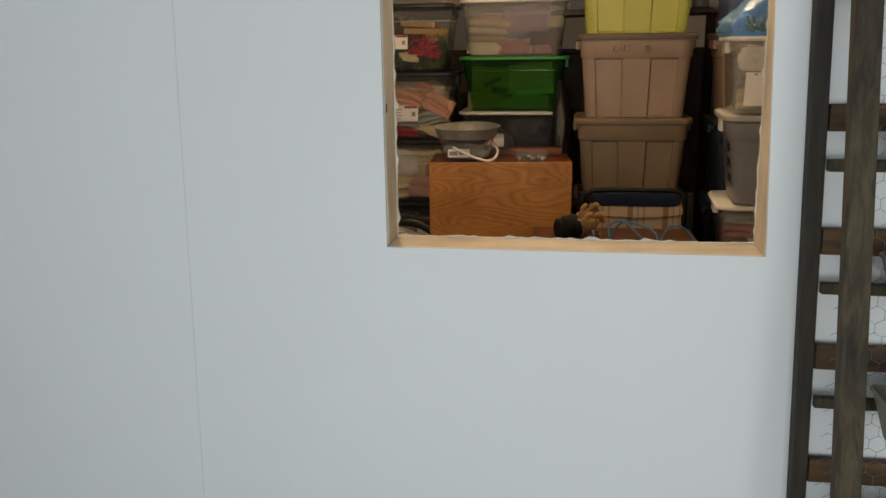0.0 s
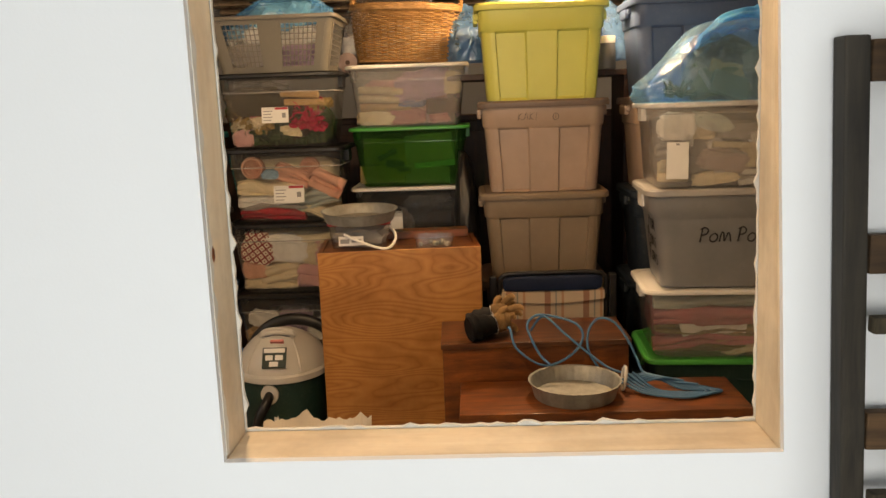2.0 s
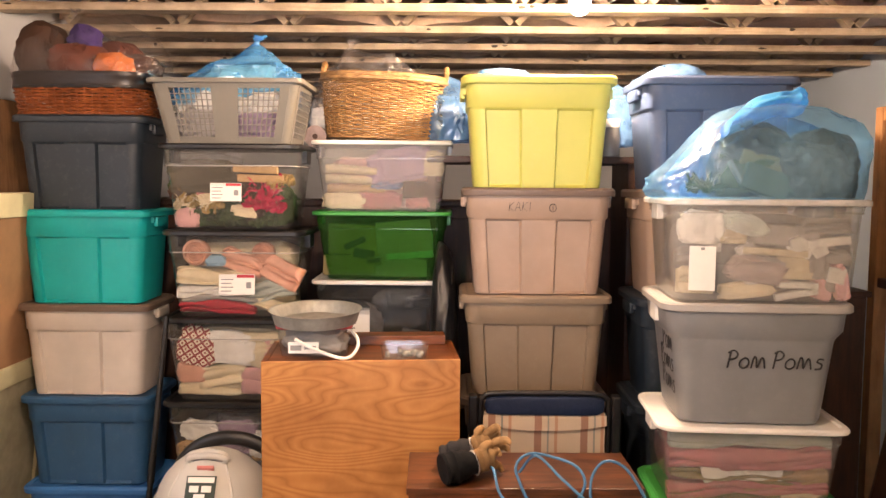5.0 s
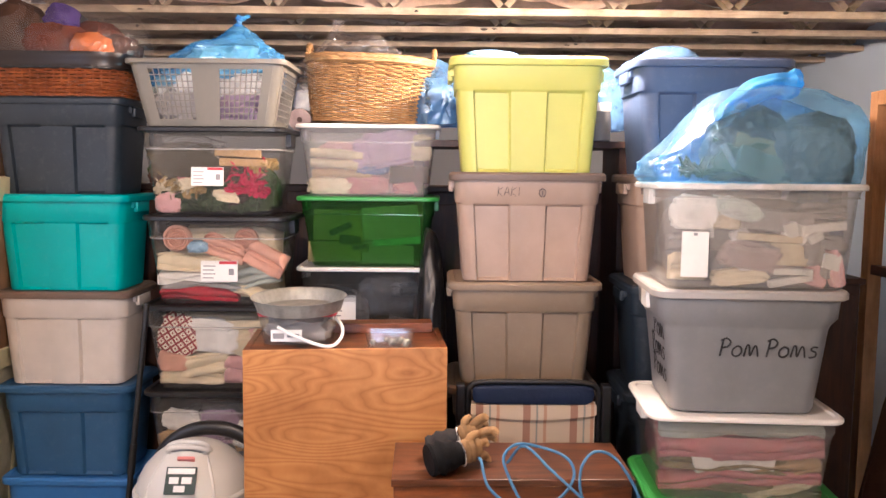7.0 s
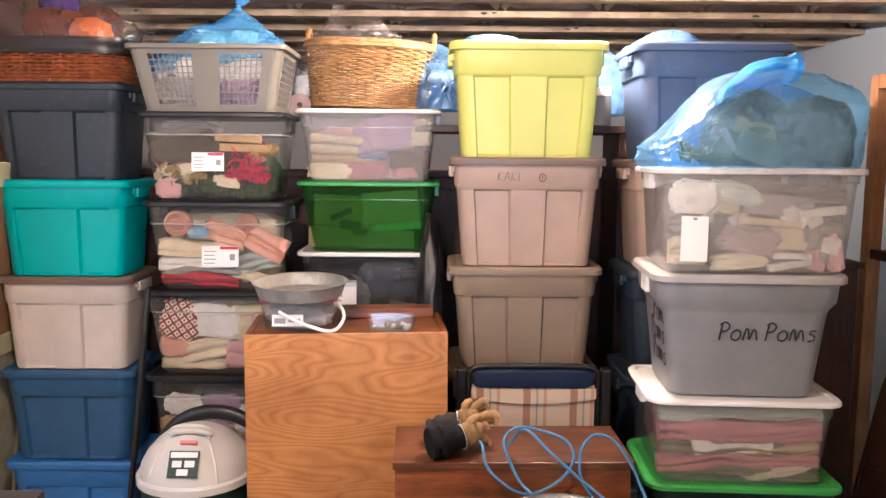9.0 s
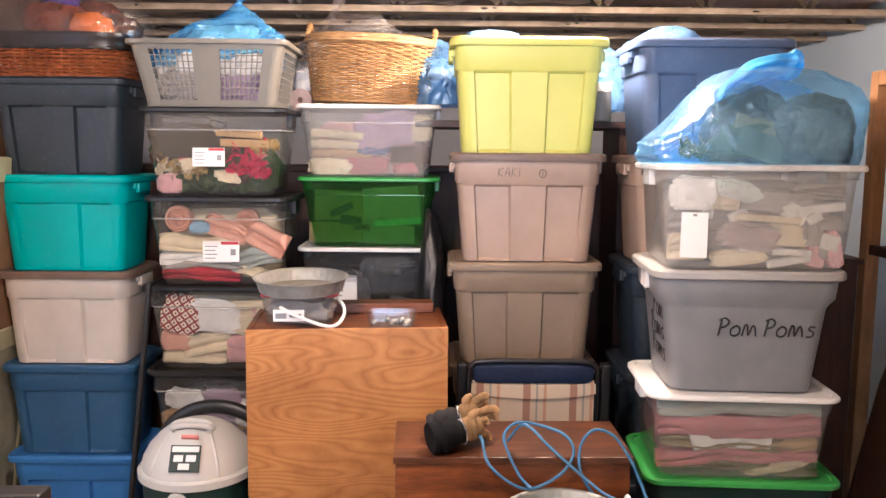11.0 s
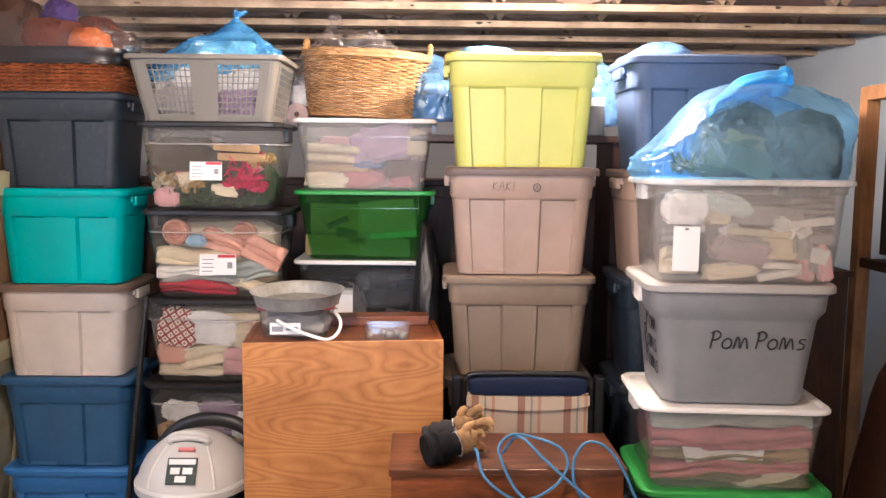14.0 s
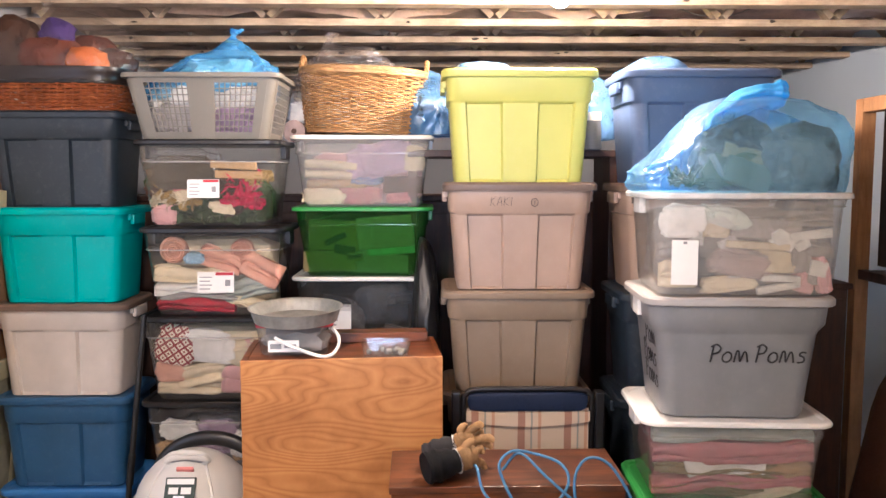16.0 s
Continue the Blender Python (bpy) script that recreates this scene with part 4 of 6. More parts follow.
pack(b_totes[2], [
    ("lattice_cloth", "cream cloth with a red diamond lattice", "lump", "lattice", -0.34, 0.42, 0.28, 0.42, 12), ("spotted_cloth", "white cloth with dark spots", "lump", "t_white", -0.08, 0.44, 0.42, 0.36, 6), ("cream_fabric", CR, "fold3", "t_cream", 0.26, 0.56, 0.46, 0.24, -10), ("cream_fabric", CR, "lump", "t_cream", 0.16, 0.40, 0.28, 0.30, 20),
    ("pink_cloth", "folded pale pink cloth", "fold2", "t_pink", 0.24, 0.06, 0.36, 0.34, 0), ("white_fabric", CR, "fold3", "t_cream", -0.10, 0.14, 0.40, 0.30, -4), ("peach_fabric", CR, "lump", "t_peach", -0.36, 0.20, 0.22, 0.24, 0), ("cream_fabric", CR, "fold2", "t_cream", -0.22, 0.015, 0.52, 0.14, 0), ("rose_fabric", CR, "lump", "t_pink", 0.38, 0.40, 0.22, 0.30, 0)], "t_cream", 7, 0.78)
pack(b_totes[1], [
    ("white_cloth", "crumpled white cloth", "lump", "t_white", -0.30, 0.50, 0.28, 0.22, 8), ("plastic_bag", "greyish clear bag of trinkets", "lump", "film_clear", 0.02, 0.40, 0.36, 0.40, 0), ("lavender_cloth", "crumpled lavender cloth", "lump", "t_lavender", 0.0, 0.35, 0.30, 0.36, 0),
    ("tan_fabric", CR, "lump", "t_tan", -0.28, 0.18, 0.4, 0.3, 0), ("white_fabric", CR, "lump", "t_white", 0.3, 0.3, 0.3, 0.3, 0)], "t_grey", 9, 0.6)
SCRAP = "small scrap of craft fabric inside a tote"
scatter(b_totes[4], [("t_leaf", "leaf_spray", "dark green artificial leaves in a tote", "petals"), ("t_gold", "gold_tinsel", "gold tinsel garland inside a tote", "petals"), ("t_cream", "fabric_scrap", SCRAP, "lump"), ("t_brown", "fabric_scrap", SCRAP, "lump"), ("t_rose", "fabric_scrap", SCRAP, "lump")], 11, 31, 0.04, 0.5)
scatter(b_totes[1], [("t_white", "fabric_scrap", SCRAP, "lump"), ("t_tan", "fabric_scrap", SCRAP, "lump"), ("film_clear", "plastic_wrap", "crumpled clear wrap inside a tote", "lump"), ("t_lavender", "fabric_scrap", SCRAP, "lump")], 8, 37, 0.1, 0.62, (0.1, 0.22))
pack(b_totes[4], [("artificial_flower", "magenta artificial flower heads", "petals", "t_magenta", 0.30, 0.22, 0.26, 0.36, 0), ("artificial_flower", "magenta artificial flower heads", "petals", "t_magenta", 0.22, 0.34, 0.20, 0.22, 0)], None, 51)
price_label(b_totes[4], -0.03, 0.44, 0.13, 0.075)
price_label(b_totes[3], 0.02, 0.38)

# stack with white and green lids
CX, CY = -0.49, 3.40
clear_tote("storage_tote", CX, CY, FLOOR, "clear_dark", "white", "dark smoky tote with a white lid, low in a stack", w=0.625, d=0.44, h=0.36)
clear_tote("storage_tote", CX, CY, 0.31, "clear_dark", "white", "dark smoky tote with a white lid, low in a stack", w=0.625, d=0.44, h=0.318)
clear_tote("storage_tote", CX, CY, 0.628, "clear_dark", "white", "dark smoky tote with a white lid, low in a stack", w=0.625, d=0.44, h=0.318)
c3 = clear_tote("clear_tote", CX, CY, 0.946, "clear_dark", "white", "dark smoky tote with a white lid under a green tote", w=0.63, d=0.44, h=0.312, taper=0.87)
pack(c3, [("plastic_bag", "shiny clear bag of small goods", "lump", "film_clear", 0.14, 0.30, 0.4, 0.5, 0), ("plastic_bag", "shiny clear bag of small goods", "lump", "film_clear", 0.2, 0.6, 0.3, 0.25, 0), ("grey_goods", "grey packed goods", "lump", "t_grey", -0.25, 0.1, 0.4, 0.5, 0)], "t_black", 12, 0.8)
scatter(c3, [("film_clear", "plastic_wrap", "crumpled clear wrap inside a tote", "lump"), ("t_slate", "fabric_scrap", SCRAP, "lump"), ("t_grey", "fabric_scrap", SCRAP, "flat")], 12, 47, 0.1, 0.7, (0.1, 0.24))
price_label(c3, -0.17, 0.42, 0.10, 0.11, False)
c2 = clear_tote("green_tote", CX, CY, 1.258, "clear_green", "green", "translucent green tote with a green lid in a stack", w=0.625, d=0.44, h=0.306, taper=0.85)
pack(c2, [("paper_stack", "stack of paper behind green plastic", "flat", "t_grey", 0.20, 0.40, 0.46, 0.46, -5), ("paper_stack", "stack of paper behind green plastic", "flat", "t_mint", 0.24, 0.30, 0.40, 0.40, -3), ("paper_stack", "stack of paper behind green plastic", "flat", "t_grey", 0.18, 0.04, 0.55, 0.32, 1), ("printed_card", "dark printed card behind green plastic", "flat", "t_olive", -0.24, 0.36, 0.44, 0.44, 2), ("printed_card", "dark printed card behind green plastic", "flat", "t_olive", -0.28, 0.06, 0.44, 0.3, 0)], "t_brown", 14, 0.8)
scatter(c2, [("t_leaf", "printed_card", "dark printed card behind green plastic", "flat"), ("t_slate", "printed_card", "dark printed card behind green plastic", "flat"), ("t_olive", "paper_stack", "stack of paper behind green plastic", "flat")], 9, 45, 0.1, 0.6, (0.08, 0.2))
c1 = clear_tote("clear_tote", CX, CY, 1.564, "clear", "white", "milky clear tote with a white lid, holding fabric rolls", w=0.63, d=0.44, h=0.311, taper=0.87)
pack(c1, [
    ("fabric_roll", "roll of cream fabric", "roll", "t_cream", -0.26, 0.52, 0.42, 0.13, 3), ("fabric_roll", "roll of cream fabric", "roll", "t_cream", -0.24, 0.38, 0.46, 0.13, 2), ("fabric_roll", "roll of tan fabric", "roll", "t_tan", -0.22, 0.25, 0.48, 0.13, 0),
    ("cream_fabric", CR, "lump", "t_cream", -0.30, 0.03, 0.34, 0.22, 0), ("lavender_pillow", "soft lavender pillow", "lump", "t_lavender", 0.18, 0.42, 0.46, 0.46, -12), ("blue_disc", "round blue lid among fabrics", "lump", "t_blue", 0.03, 0.30, 0.22, 0.26, 0),
    ("brown_cloth", "folded dark brown cloth", "flat", "t_brown", 0.34, 0.18, 0.36, 0.24, 0), ("rose_fabric", CR, "lump", "t_rose", -0.04, 0.03, 0.34, 0.24, 0), ("cream_fabric", CR, "lump", "t_cream", 0.42, 0.5, 0.18, 0.34, 0), ("red_cloth", "scrap of red cloth", "lump", "t_rose", 0.32, 0.04, 0.2, 0.16, 0)], "t_pink", 16, 0.75)

# khaki and yellow totes
DX, DY = 0.152, 2.94
roughneck("storage_tote", DX, DY, FLOOR, "khaki2", "khaki2", "olive khaki tote at the foot of a stack", h=0.452)
roughneck("storage_tote", DX, DY, 0.402, "khaki2", "khaki2", "olive khaki tote low in a stack", h=0.455)
roughneck("storage_tote", DX, DY, 0.857, "khaki2", "khaki2", "olive khaki ribbed tote with a matching lid", h=0.402, w=0.59)
kaki = roughneck("storage_tote", DX + 0.004, DY, 1.259, "khaki", "khaki_lid", "khaki ribbed tote with a taupe lid and marker lettering", h=0.415, w=0.59)
write("KAKI", 0.034, kaki, pose(-0.12, -0.1945, 0.325), "faint handwritten marker letters", 0.0008)
bm = bmesh.new()
tube(bm, [(0.052 + 0.013 * math.cos(a), -0.197, 0.338 + 0.015 * math.sin(a)) for a in (2 * math.pi * k / 16 for k in range(17))], 0.0012, 5)
put_box(bm, (0.0512, -0.1982, 0.330), (0.0530, -0.1958, 0.346))
part("marker_ring", bm, "ink", kaki)
roughneck("storage_tote", DX, DY, 1.674, "yellow", "yellow", "lime-yellow ribbed plastic tote with a lid", h=0.428, w=0.595)

# totes behind the blue bag
EX, EY = 0.832, 2.90
# the lower three get slate plastic so the colour carries the gap's shade
for zz, hh, mat, lid, lab in ((FLOOR, 0.45, "slate", "slate", "dark slate tote at the foot of a rear stack"), (0.40, 0.44, "slate", "slate", "dark slate tote low in a rear stack"), (0.84, 0.415, "slate", "slate", "dark slate ribbed tote in a rear stack"),
                              (1.255, 0.415, "khaki", "khaki_lid", "khaki ribbed tote in a rear stack"), (1.67, 0.427, "denim", "denim", "denim-blue ribbed tote with a lid")):
    roughneck("storage_tote", EX, EY, zz, mat, lid, lab, h=hh, w=0.595)

# stack of broad totes in front
FX, FY, FR = 0.812, 2.37, -3.5
clear_tote("storage_tote", FX, FY, FLOOR, "dark_green", "dark_green", "dark green tote at the foot of a stack", w=0.60, d=0.44, h=0.34, rz=FR)
clear_tote("green_lid_tote", FX + 0.003, FY, 0.29, "dark_green", "green", "dark green tote with a bright green lid", w=0.625, d=0.45, h=0.35, rz=FR)
rug = clear_tote("clear_tote", FX - 0.012, FY - 0.01, 0.64, "clear_mid", "white", "clear tote with a white lid, full of pink rugs", w=0.61, d=0.45, h=0.282, taper=0.88, rz=FR, ledge=0.8)
RG = "folded pink rug with fringed edge"
pack(rug, [
    ("rug", RG, "fold2", "t_rose", 0.0, 0.46, 0.98, 0.24, -2), ("rug", RG, "fold2", "t_rose", 0.14, 0.46, 0.7, 0.24, -6), ("rug", RG, "fold3", "t_olive", -0.08, 0.30, 0.8, 0.17, 4), ("rug", RG, "fold3", "t_tan", 0.22, 0.22, 0.66, 0.17, -7),
    ("rug", RG, "fold2", "t_rose", 0.0, 0.12, 0.98, 0.19, -3), ("rug", RG, "fold3", "t_olive", 0.02, 0.01, 0.96, 0.13, 1), ("white_package", "white paper package among rugs", "flat", "t_white", -0.17, 0.35, 0.22, 0.24, -20), ("white_package", "white paper package among rugs", "flat", "t_white", 0.05, 0.31, 0.30, 0.20, 3),
    # the topmost pale mint fold paints the haze seen above the rugs
    ("rug_fringe", "cream fringed edge of a rug", "lump", "t_cream", 0.24, 0.06, 0.34, 0.09, -12), ("mint_cloth", "pale mint cloth on top of rugs", "fold1", "t_haze", 0.0, 0.70, 0.98, 0.19, 0)], "t_rose", 18, 0.70)

pp = thing("pompom_tote", pose(FX - 0.012, FY - 0.005, 0.922, 0, 0, FR), "grey tote with handwritten marker word and grey lid", "storage tote", "stacked storage totes")
bm = bmesh.new()
H = 0.397
loft(bm, [round_rect(0.445, 0.33, 0.05, 0.0), round_rect(0.455, 0.34, 0.05, 0.012), round_rect(0.512, 0.385, 0.055, H * 0.68), round_rect(0.522, 0.39, 0.055, H * 0.71), round_rect(0.556, 0.42, 0.06, H * 0.77), round_rect(0.568, 0.43, 0.06, H * 0.94)])
part("body", bm, "grey", pp, smooth=True)
bm = bmesh.new()
loft(bm, [round_rect(0.59, 0.45, 0.06, H * 0.925), round_rect(0.60, 0.46, 0.062, H * 0.935), round_rect(0.60, 0.46, 0.062, H - 0.008), round_rect(0.588, 0.448, 0.058, H - 0.001), round_rect(0.55, 0.41, 0.05, H - 0.001), round_rect(0.54, 0.40, 0.05, H - 0.006)])
part("lid", bm, "grey_lid", pp, smooth=True)
for s in (-1, 1):
    part("latch", box((s * 0.284 - 0.008, -0.045, H * 0.78), (s * 0.284 + 0.012, 0.045, H * 0.93), 0.004), "white", pp, "pale plastic latch")
write("Pom Poms", 0.055, pp, pose(-0.094, -0.1885, 0.185, 4.7, 0, 0), "handwritten black marker word")
for word, zz, xx, yy in (("Pom", 0.225, -0.2528, 0.0), ("Poms", 0.155, -0.2451, 0.05), ("Poms", 0.085, -0.2374, 0.05)):
    write(word, 0.066, pp, pose(xx, yy, zz, 0, -6.3, 0) @ pose(0, 0, 0, 0, 0, -90), "handwritten black marker word")

f1 = clear_tote("clear_tote", FX + 0.01, FY, 1.319, "clear", "milky", "milky clear tote packed with small craft packages", w=0.645, d=0.46, h=0.327, taper=0.90, rz=FR, ledge=0.86)
PK = "small package of craft goods in clear wrap"
goods = [("white_tissue", "white tissue bundle", "lump", "t_white", -0.36, 0.56, 0.22, 0.30, 0), ("white_tissue", "white tissue bundle", "lump", "t_haze", -0.14, 0.66, 0.24, 0.18, 14), ("craft_package", PK, "lump", "t_cream", -0.18, 0.56, 0.16, 0.2, 0),
         ("wooden_tray", "grey wooden tray in clear wrap", "flat", "t_grey", 0.11, 0.55, 0.40, 0.19, 3), ("wooden_tray", "pale wooden tray edge in clear wrap", "flat", "t_cream", 0.06, 0.45, 0.36, 0.07, 4), ("craft_stick_bundle", "white strip of craft wood", "flat", "t_white", 0.37, 0.55, 0.24, 0.075, -7),
         ("craft_package", PK, "fold3", "t_grey", 0.36, 0.64, 0.36, 0.16, -6), ("craft_package", PK, "fold2", "t_grey", 0.36, 0.38, 0.3, 0.15, 4), ("craft_package", PK, "lump", "t_blush", -0.04, 0.18, 0.30, 0.24, 8), ("craft_package", PK, "lump", "t_cream", -0.08, 0.03, 0.28, 0.15, -6),
         ("craft_package", PK, "flat", "t_cream", 0.17, 0.22, 0.24, 0.22, 3), ("card_picture", "small dark picture on a card", "flat", "t_brown", 0.155, 0.29, 0.075, 0.10, 3), ("craft_package", PK, "flat", "t_white", 0.20, 0.13, 0.22, 0.06, 2), ("craft_package", PK, "flat", "t_white", 0.20, 0.04, 0.24, 0.07, -10),
         ("craft_package", PK, "lump", "t_grey", 0.31, 0.22, 0.12, 0.28, 0), ("pink_package", "pink craft package", "lump", "t_pink", 0.335, 0.02, 0.11, 0.32, 16), ("pink_package", "pink craft package", "lump", "t_pink", 0.47, 0.02, 0.11, 0.34, -12), ("craft_package", PK, "lump", "t_grey", 0.41, 0.10, 0.12, 0.18, 0),
         ("craft_package", PK, "fold2", "t_grey", -0.40, 0.34, 0.2, 0.15, 0), ("craft_package", PK, "fold3", "t_cream", -0.38, 0.06, 0.2, 0.26, 0), ("craft_package", PK, "lump", "film_clear", -0.1, 0.36, 0.34, 0.2, 0)]
pack(f1, goods, "t_grey", 21, 0.8)
scatter(f1, [("t_white", "craft_package", PK, "flat"), ("film_clear", "craft_package", PK, "lump"), ("t_grey", "craft_package", PK, "flat"), ("film_clear", "craft_package", PK, "lump")], 20, 41, 0.04, 0.66, (0.06, 0.15))
tag = part("paper_tag", box((-0.041, -0.0008, -0.07), (0.041, 0.0008, 0.07)), "paper", f1, "blank white paper tag", at=pose(-0.20, -0.207, 0.107, -3, 1, 0))
part("tape", box((-0.006, -0.002, 0.058), (0.006, -0.0009, 0.066)), "grey_print", tag)

# ---- baskets and bags on the stacks ----


def bag(name, x, y, z, w, d, h, seed, mat, label, peak=(0.0, 0.0), crease=0.16, rz=0.0, flat=0.55, slope=0.0, fine=5, square=0.72, run=0.75, tuft=0.0):
    """A slumped plastic bag: creased skin, drawn up to a loose peak and, with tuft, a gathered end on it."""
    bm = bmesh.new()
    bmesh.ops.create_icosphere(bm, subdivisions=fine, radius=1.0)
    off = Vector((seed * 2.9, seed * 5.3, seed * 1.7))
    for v in bm.verts:
        p = v.co.copy()
        q = Vector((math.copysign(abs(p.x) ** square, p.x), math.copysign(abs(p.y) ** square, p.y), p.z if square > 0.7 else math.copysign(abs(p.z) ** 0.75, p.z)))
        r1 = 1 - 2 * abs(noise.noise(p * 2.1 + off))
        r2 = 1 - 2 * abs(noise.noise(p * 4.7 + off * 1.7))
        k = 1 + crease * (1.0 if fine < 6 else 0.35 + 0.65 * min(1.0, max(0.0, p.z + 0.45))) * (0.55 * noise.noise(p * 1.3 + off) + 0.35 * r1 + 0.20 * r2 + (0.16 * (1 - 2 * abs(noise.noise(p * 9.5 + off * 0.7))) if fine > 5 else 0.0))
        zz = q.z * k
        zz = zz if zz > -flat else -flat - 0.02 * noise.noise(p * 5 + off)
        zz = (zz + flat) / (1 + flat)
        px, py = q.x * w / 2 * k, q.y * d / 2 * k
        if p.z > 0:
            g = math.exp(-((px / (w / 2) - peak[0]) ** 2) / 0.10 - (py / (d / 2)) ** 2 / 0.3)
            zz += peak[1] * g
        if slope:
            f = min(1.0, max(0.0, (px / (w / 2) + 1.0) / run))
            zz *= 1 - slope + slope * f * f * (3 - 2 * f)
        v.co = Vector((px, py, max(0.0, zz) * h))
    top = max((v.co.copy() for v in bm.verts), key=lambda c: c.z)
    ob = part(name, bm, mat, smooth=True)
    ob.matrix_basis = pose(x, y, z, 0, 0, rz)
    if tuft:
        end = bmesh.new()
        rings = []
        for i, (dz, r) in enumerate(((-0.35, 0.55), (0.0, 0.32), (0.25, 0.30), (0.6, 0.55), (0.95, 0.8), (0.97, 0.74), (0.6, 0.45))):
            rings.append([top + tuft * Vector((dz * 0.5 + r * (1 + 0.3 * math.sin(5 * a + seed + i)) * math.cos(a), r * 0.7 * math.sin(a), dz + 0.15 * math.sin(3 * a + seed) * (i > 2))) for a in (2 * math.pi * q / 22 for q in range(22))])
        loft(end, rings)
        part("gathered_end", end, mat, ob, "gathered loose end of the bag", True)
    return tagged(ob, label, "plastic bag", "plastic bags on the totes")


def heap(name, x, y, z, w, d, h, seed, mat, label, category="bundle", rough=0.35, boxy=0.6):
    ob = part(name, lump(w, d, h, seed, rough, boxy, 2.2), mat, smooth=True)
    ob.matrix_basis = pose(x, y, z)
    return tagged(ob, label, category, "bundles inside bags and baskets")


@functools.lru_cache(maxsize=None)
def oval(w, d, e, n):
    """Evenly spaced points and outward normals round a squarish oval."""
    dense = []
    for k in range(720):
        a = 2 * math.pi * k / 720
        c, s = math.cos(a), math.sin(a)
        dense.append(Vector((math.copysign(abs(c) ** e, c) * w / 2, math.copysign(abs(s) ** e, s) * d / 2, 0)))
    run = [0.0]
    for a, b in zip(dense, dense[1:] + dense[:1]):
        run.append(run[-1] + (b - a).length)
    out, j = [], 0
    for k in range(n):
        want = run[-1] * k / n
        while run[j + 1] < want:
            j += 1
        p = dense[j % 720].lerp(dense[(j + 1) % 720], (want - run[j]) / max(1e-9, run[j + 1] - run[j]))
        q = abs(2 * p.x / w), abs(2 * p.y / d)
        nn = Vector((math.copysign(q[0] ** (2 / e - 1) / w, p.x), math.copysign(q[1] ** (2 / e - 1) / d, p.y), 0))
        out.append((p, nn.normalized()))
    return out


def woven(name, x, y, z, top, bottom, h, rows, stakes, mat, label, e=0.8, thick=0.0048, rim_mat=None, rim=0.012):
    """A basket of weavers that pass in front of and behind upright stakes."""
    t = thing(name, pose(x, y, z), label, "basket")
    rim_mat = rim_mat or mat
    n = stakes * 2
    for r in range(rows):
        f = (r + 0.5) / rows
        w, d = (bottom[i] + (top[i] - bottom[i]) * (1 - (1 - f) ** 1.35) for i in (0, 1))
        rings = []
        for k, (p, nn) in enumerate(oval(w, d, e, n)):
            swing = (0.0065 if ((k // 2 + r) % 2) else -0.0065) * (1 if k % 2 else 0.7)
            zz = f * h + 0.0022 * noise.noise(Vector((k * 0.35, r * 3.1, 0)))
            c = p + nn * swing
            hh = h / rows * 0.42
            rings.append([c + nn * thick + Vector((0, 0, zz)), c + Vector((0, 0, zz + hh)), c - nn * thick + Vector((0, 0, zz)), c + Vector((0, 0, zz - hh))])
        bm = bmesh.new()
        rows_v = [[bm.verts.new(q) for q in rg] for rg in rings]
        for a, b in zip(rows_v, rows_v[1:] + rows_v[:1]):
            for i in range(4):
                bm.faces.new((a[i], a[(i + 1) % 4], b[(i + 1) % 4], b[i]))
        part("weaver", bm, mat, t, smooth=True)
    tops, bots = oval(top[0], top[1], e, stakes), oval(bottom[0], bottom[1], e, stakes)
    for (p, nn), (q, _) in zip(tops, bots):
        part("stake", tube(bmesh.new(), [q - nn * 0.003, q.lerp(p, 0.6) + nn * 0.001 + Vector((0, 0, h * 0.5)), p - nn * 0.003 + Vector((0, 0, h))], 0.0028, 5), mat, t)
    bm = bmesh.new()
    for j, (dz, ww) in enumerate(((0.0, 0.006), (rim * 1.3, 0.0))):
        ring = [p + nn * (ww + 0.004 * math.sin(k * 1.9 + j * 3)) + Vector((0, 0, h + dz)) for k, (p, nn) in enumerate(oval(top[0], top[1], e, 72))]
        tube(bm, ring + ring[:1], rim, 7, False)
    part("rim", bm, rim_mat, t, smooth=True)
    bm = bmesh.new()
    loft(bm, [[p + Vector((0, 0, zz)) for p, _ in oval(bottom[0], bottom[1], e, 32)] for zz in (0.0, 0.012)])
    part("base", bm, mat, t)
    return t


# woven red-brown basket with a dark rim, bag of orange yarn on it
red = woven("woven_basket", AX, AY - 0.005, TOP_A, (0.575, 0.40), (0.545, 0.375), 0.115, 8, 54, "wicker_red", "red-brown woven basket with a dark leather rim", 0.45, 0.0062, "black", 0.008)
bm = bmesh.new()
ra = [[p + nn * o + Vector((0, 0, zz)) for p, nn in oval(0.575, 0.40, 0.45, 48)] for o, zz in ((0.006, 0.112), (0.012, 0.118), (0.010, 0.15), (0.014, 0.156), (0.012, 0.178), (-0.006, 0.18), (-0.008, 0.112))]
loft(bm, ra, False, False)
part("rim_band", bm, "rim_gloss", red, "dark brown leather rim band", True)
bag("plastic_bag", AX + 0.0, AY + 0.0, TOP_A + 0.14, 0.66, 0.36, 0.285, 4, "film_clear", "clear plastic bag over orange and purple yarn", (-0.3, 0.02), 0.10, 0, 0.35, 0.0, 5, 0.8, tuft=0.03)
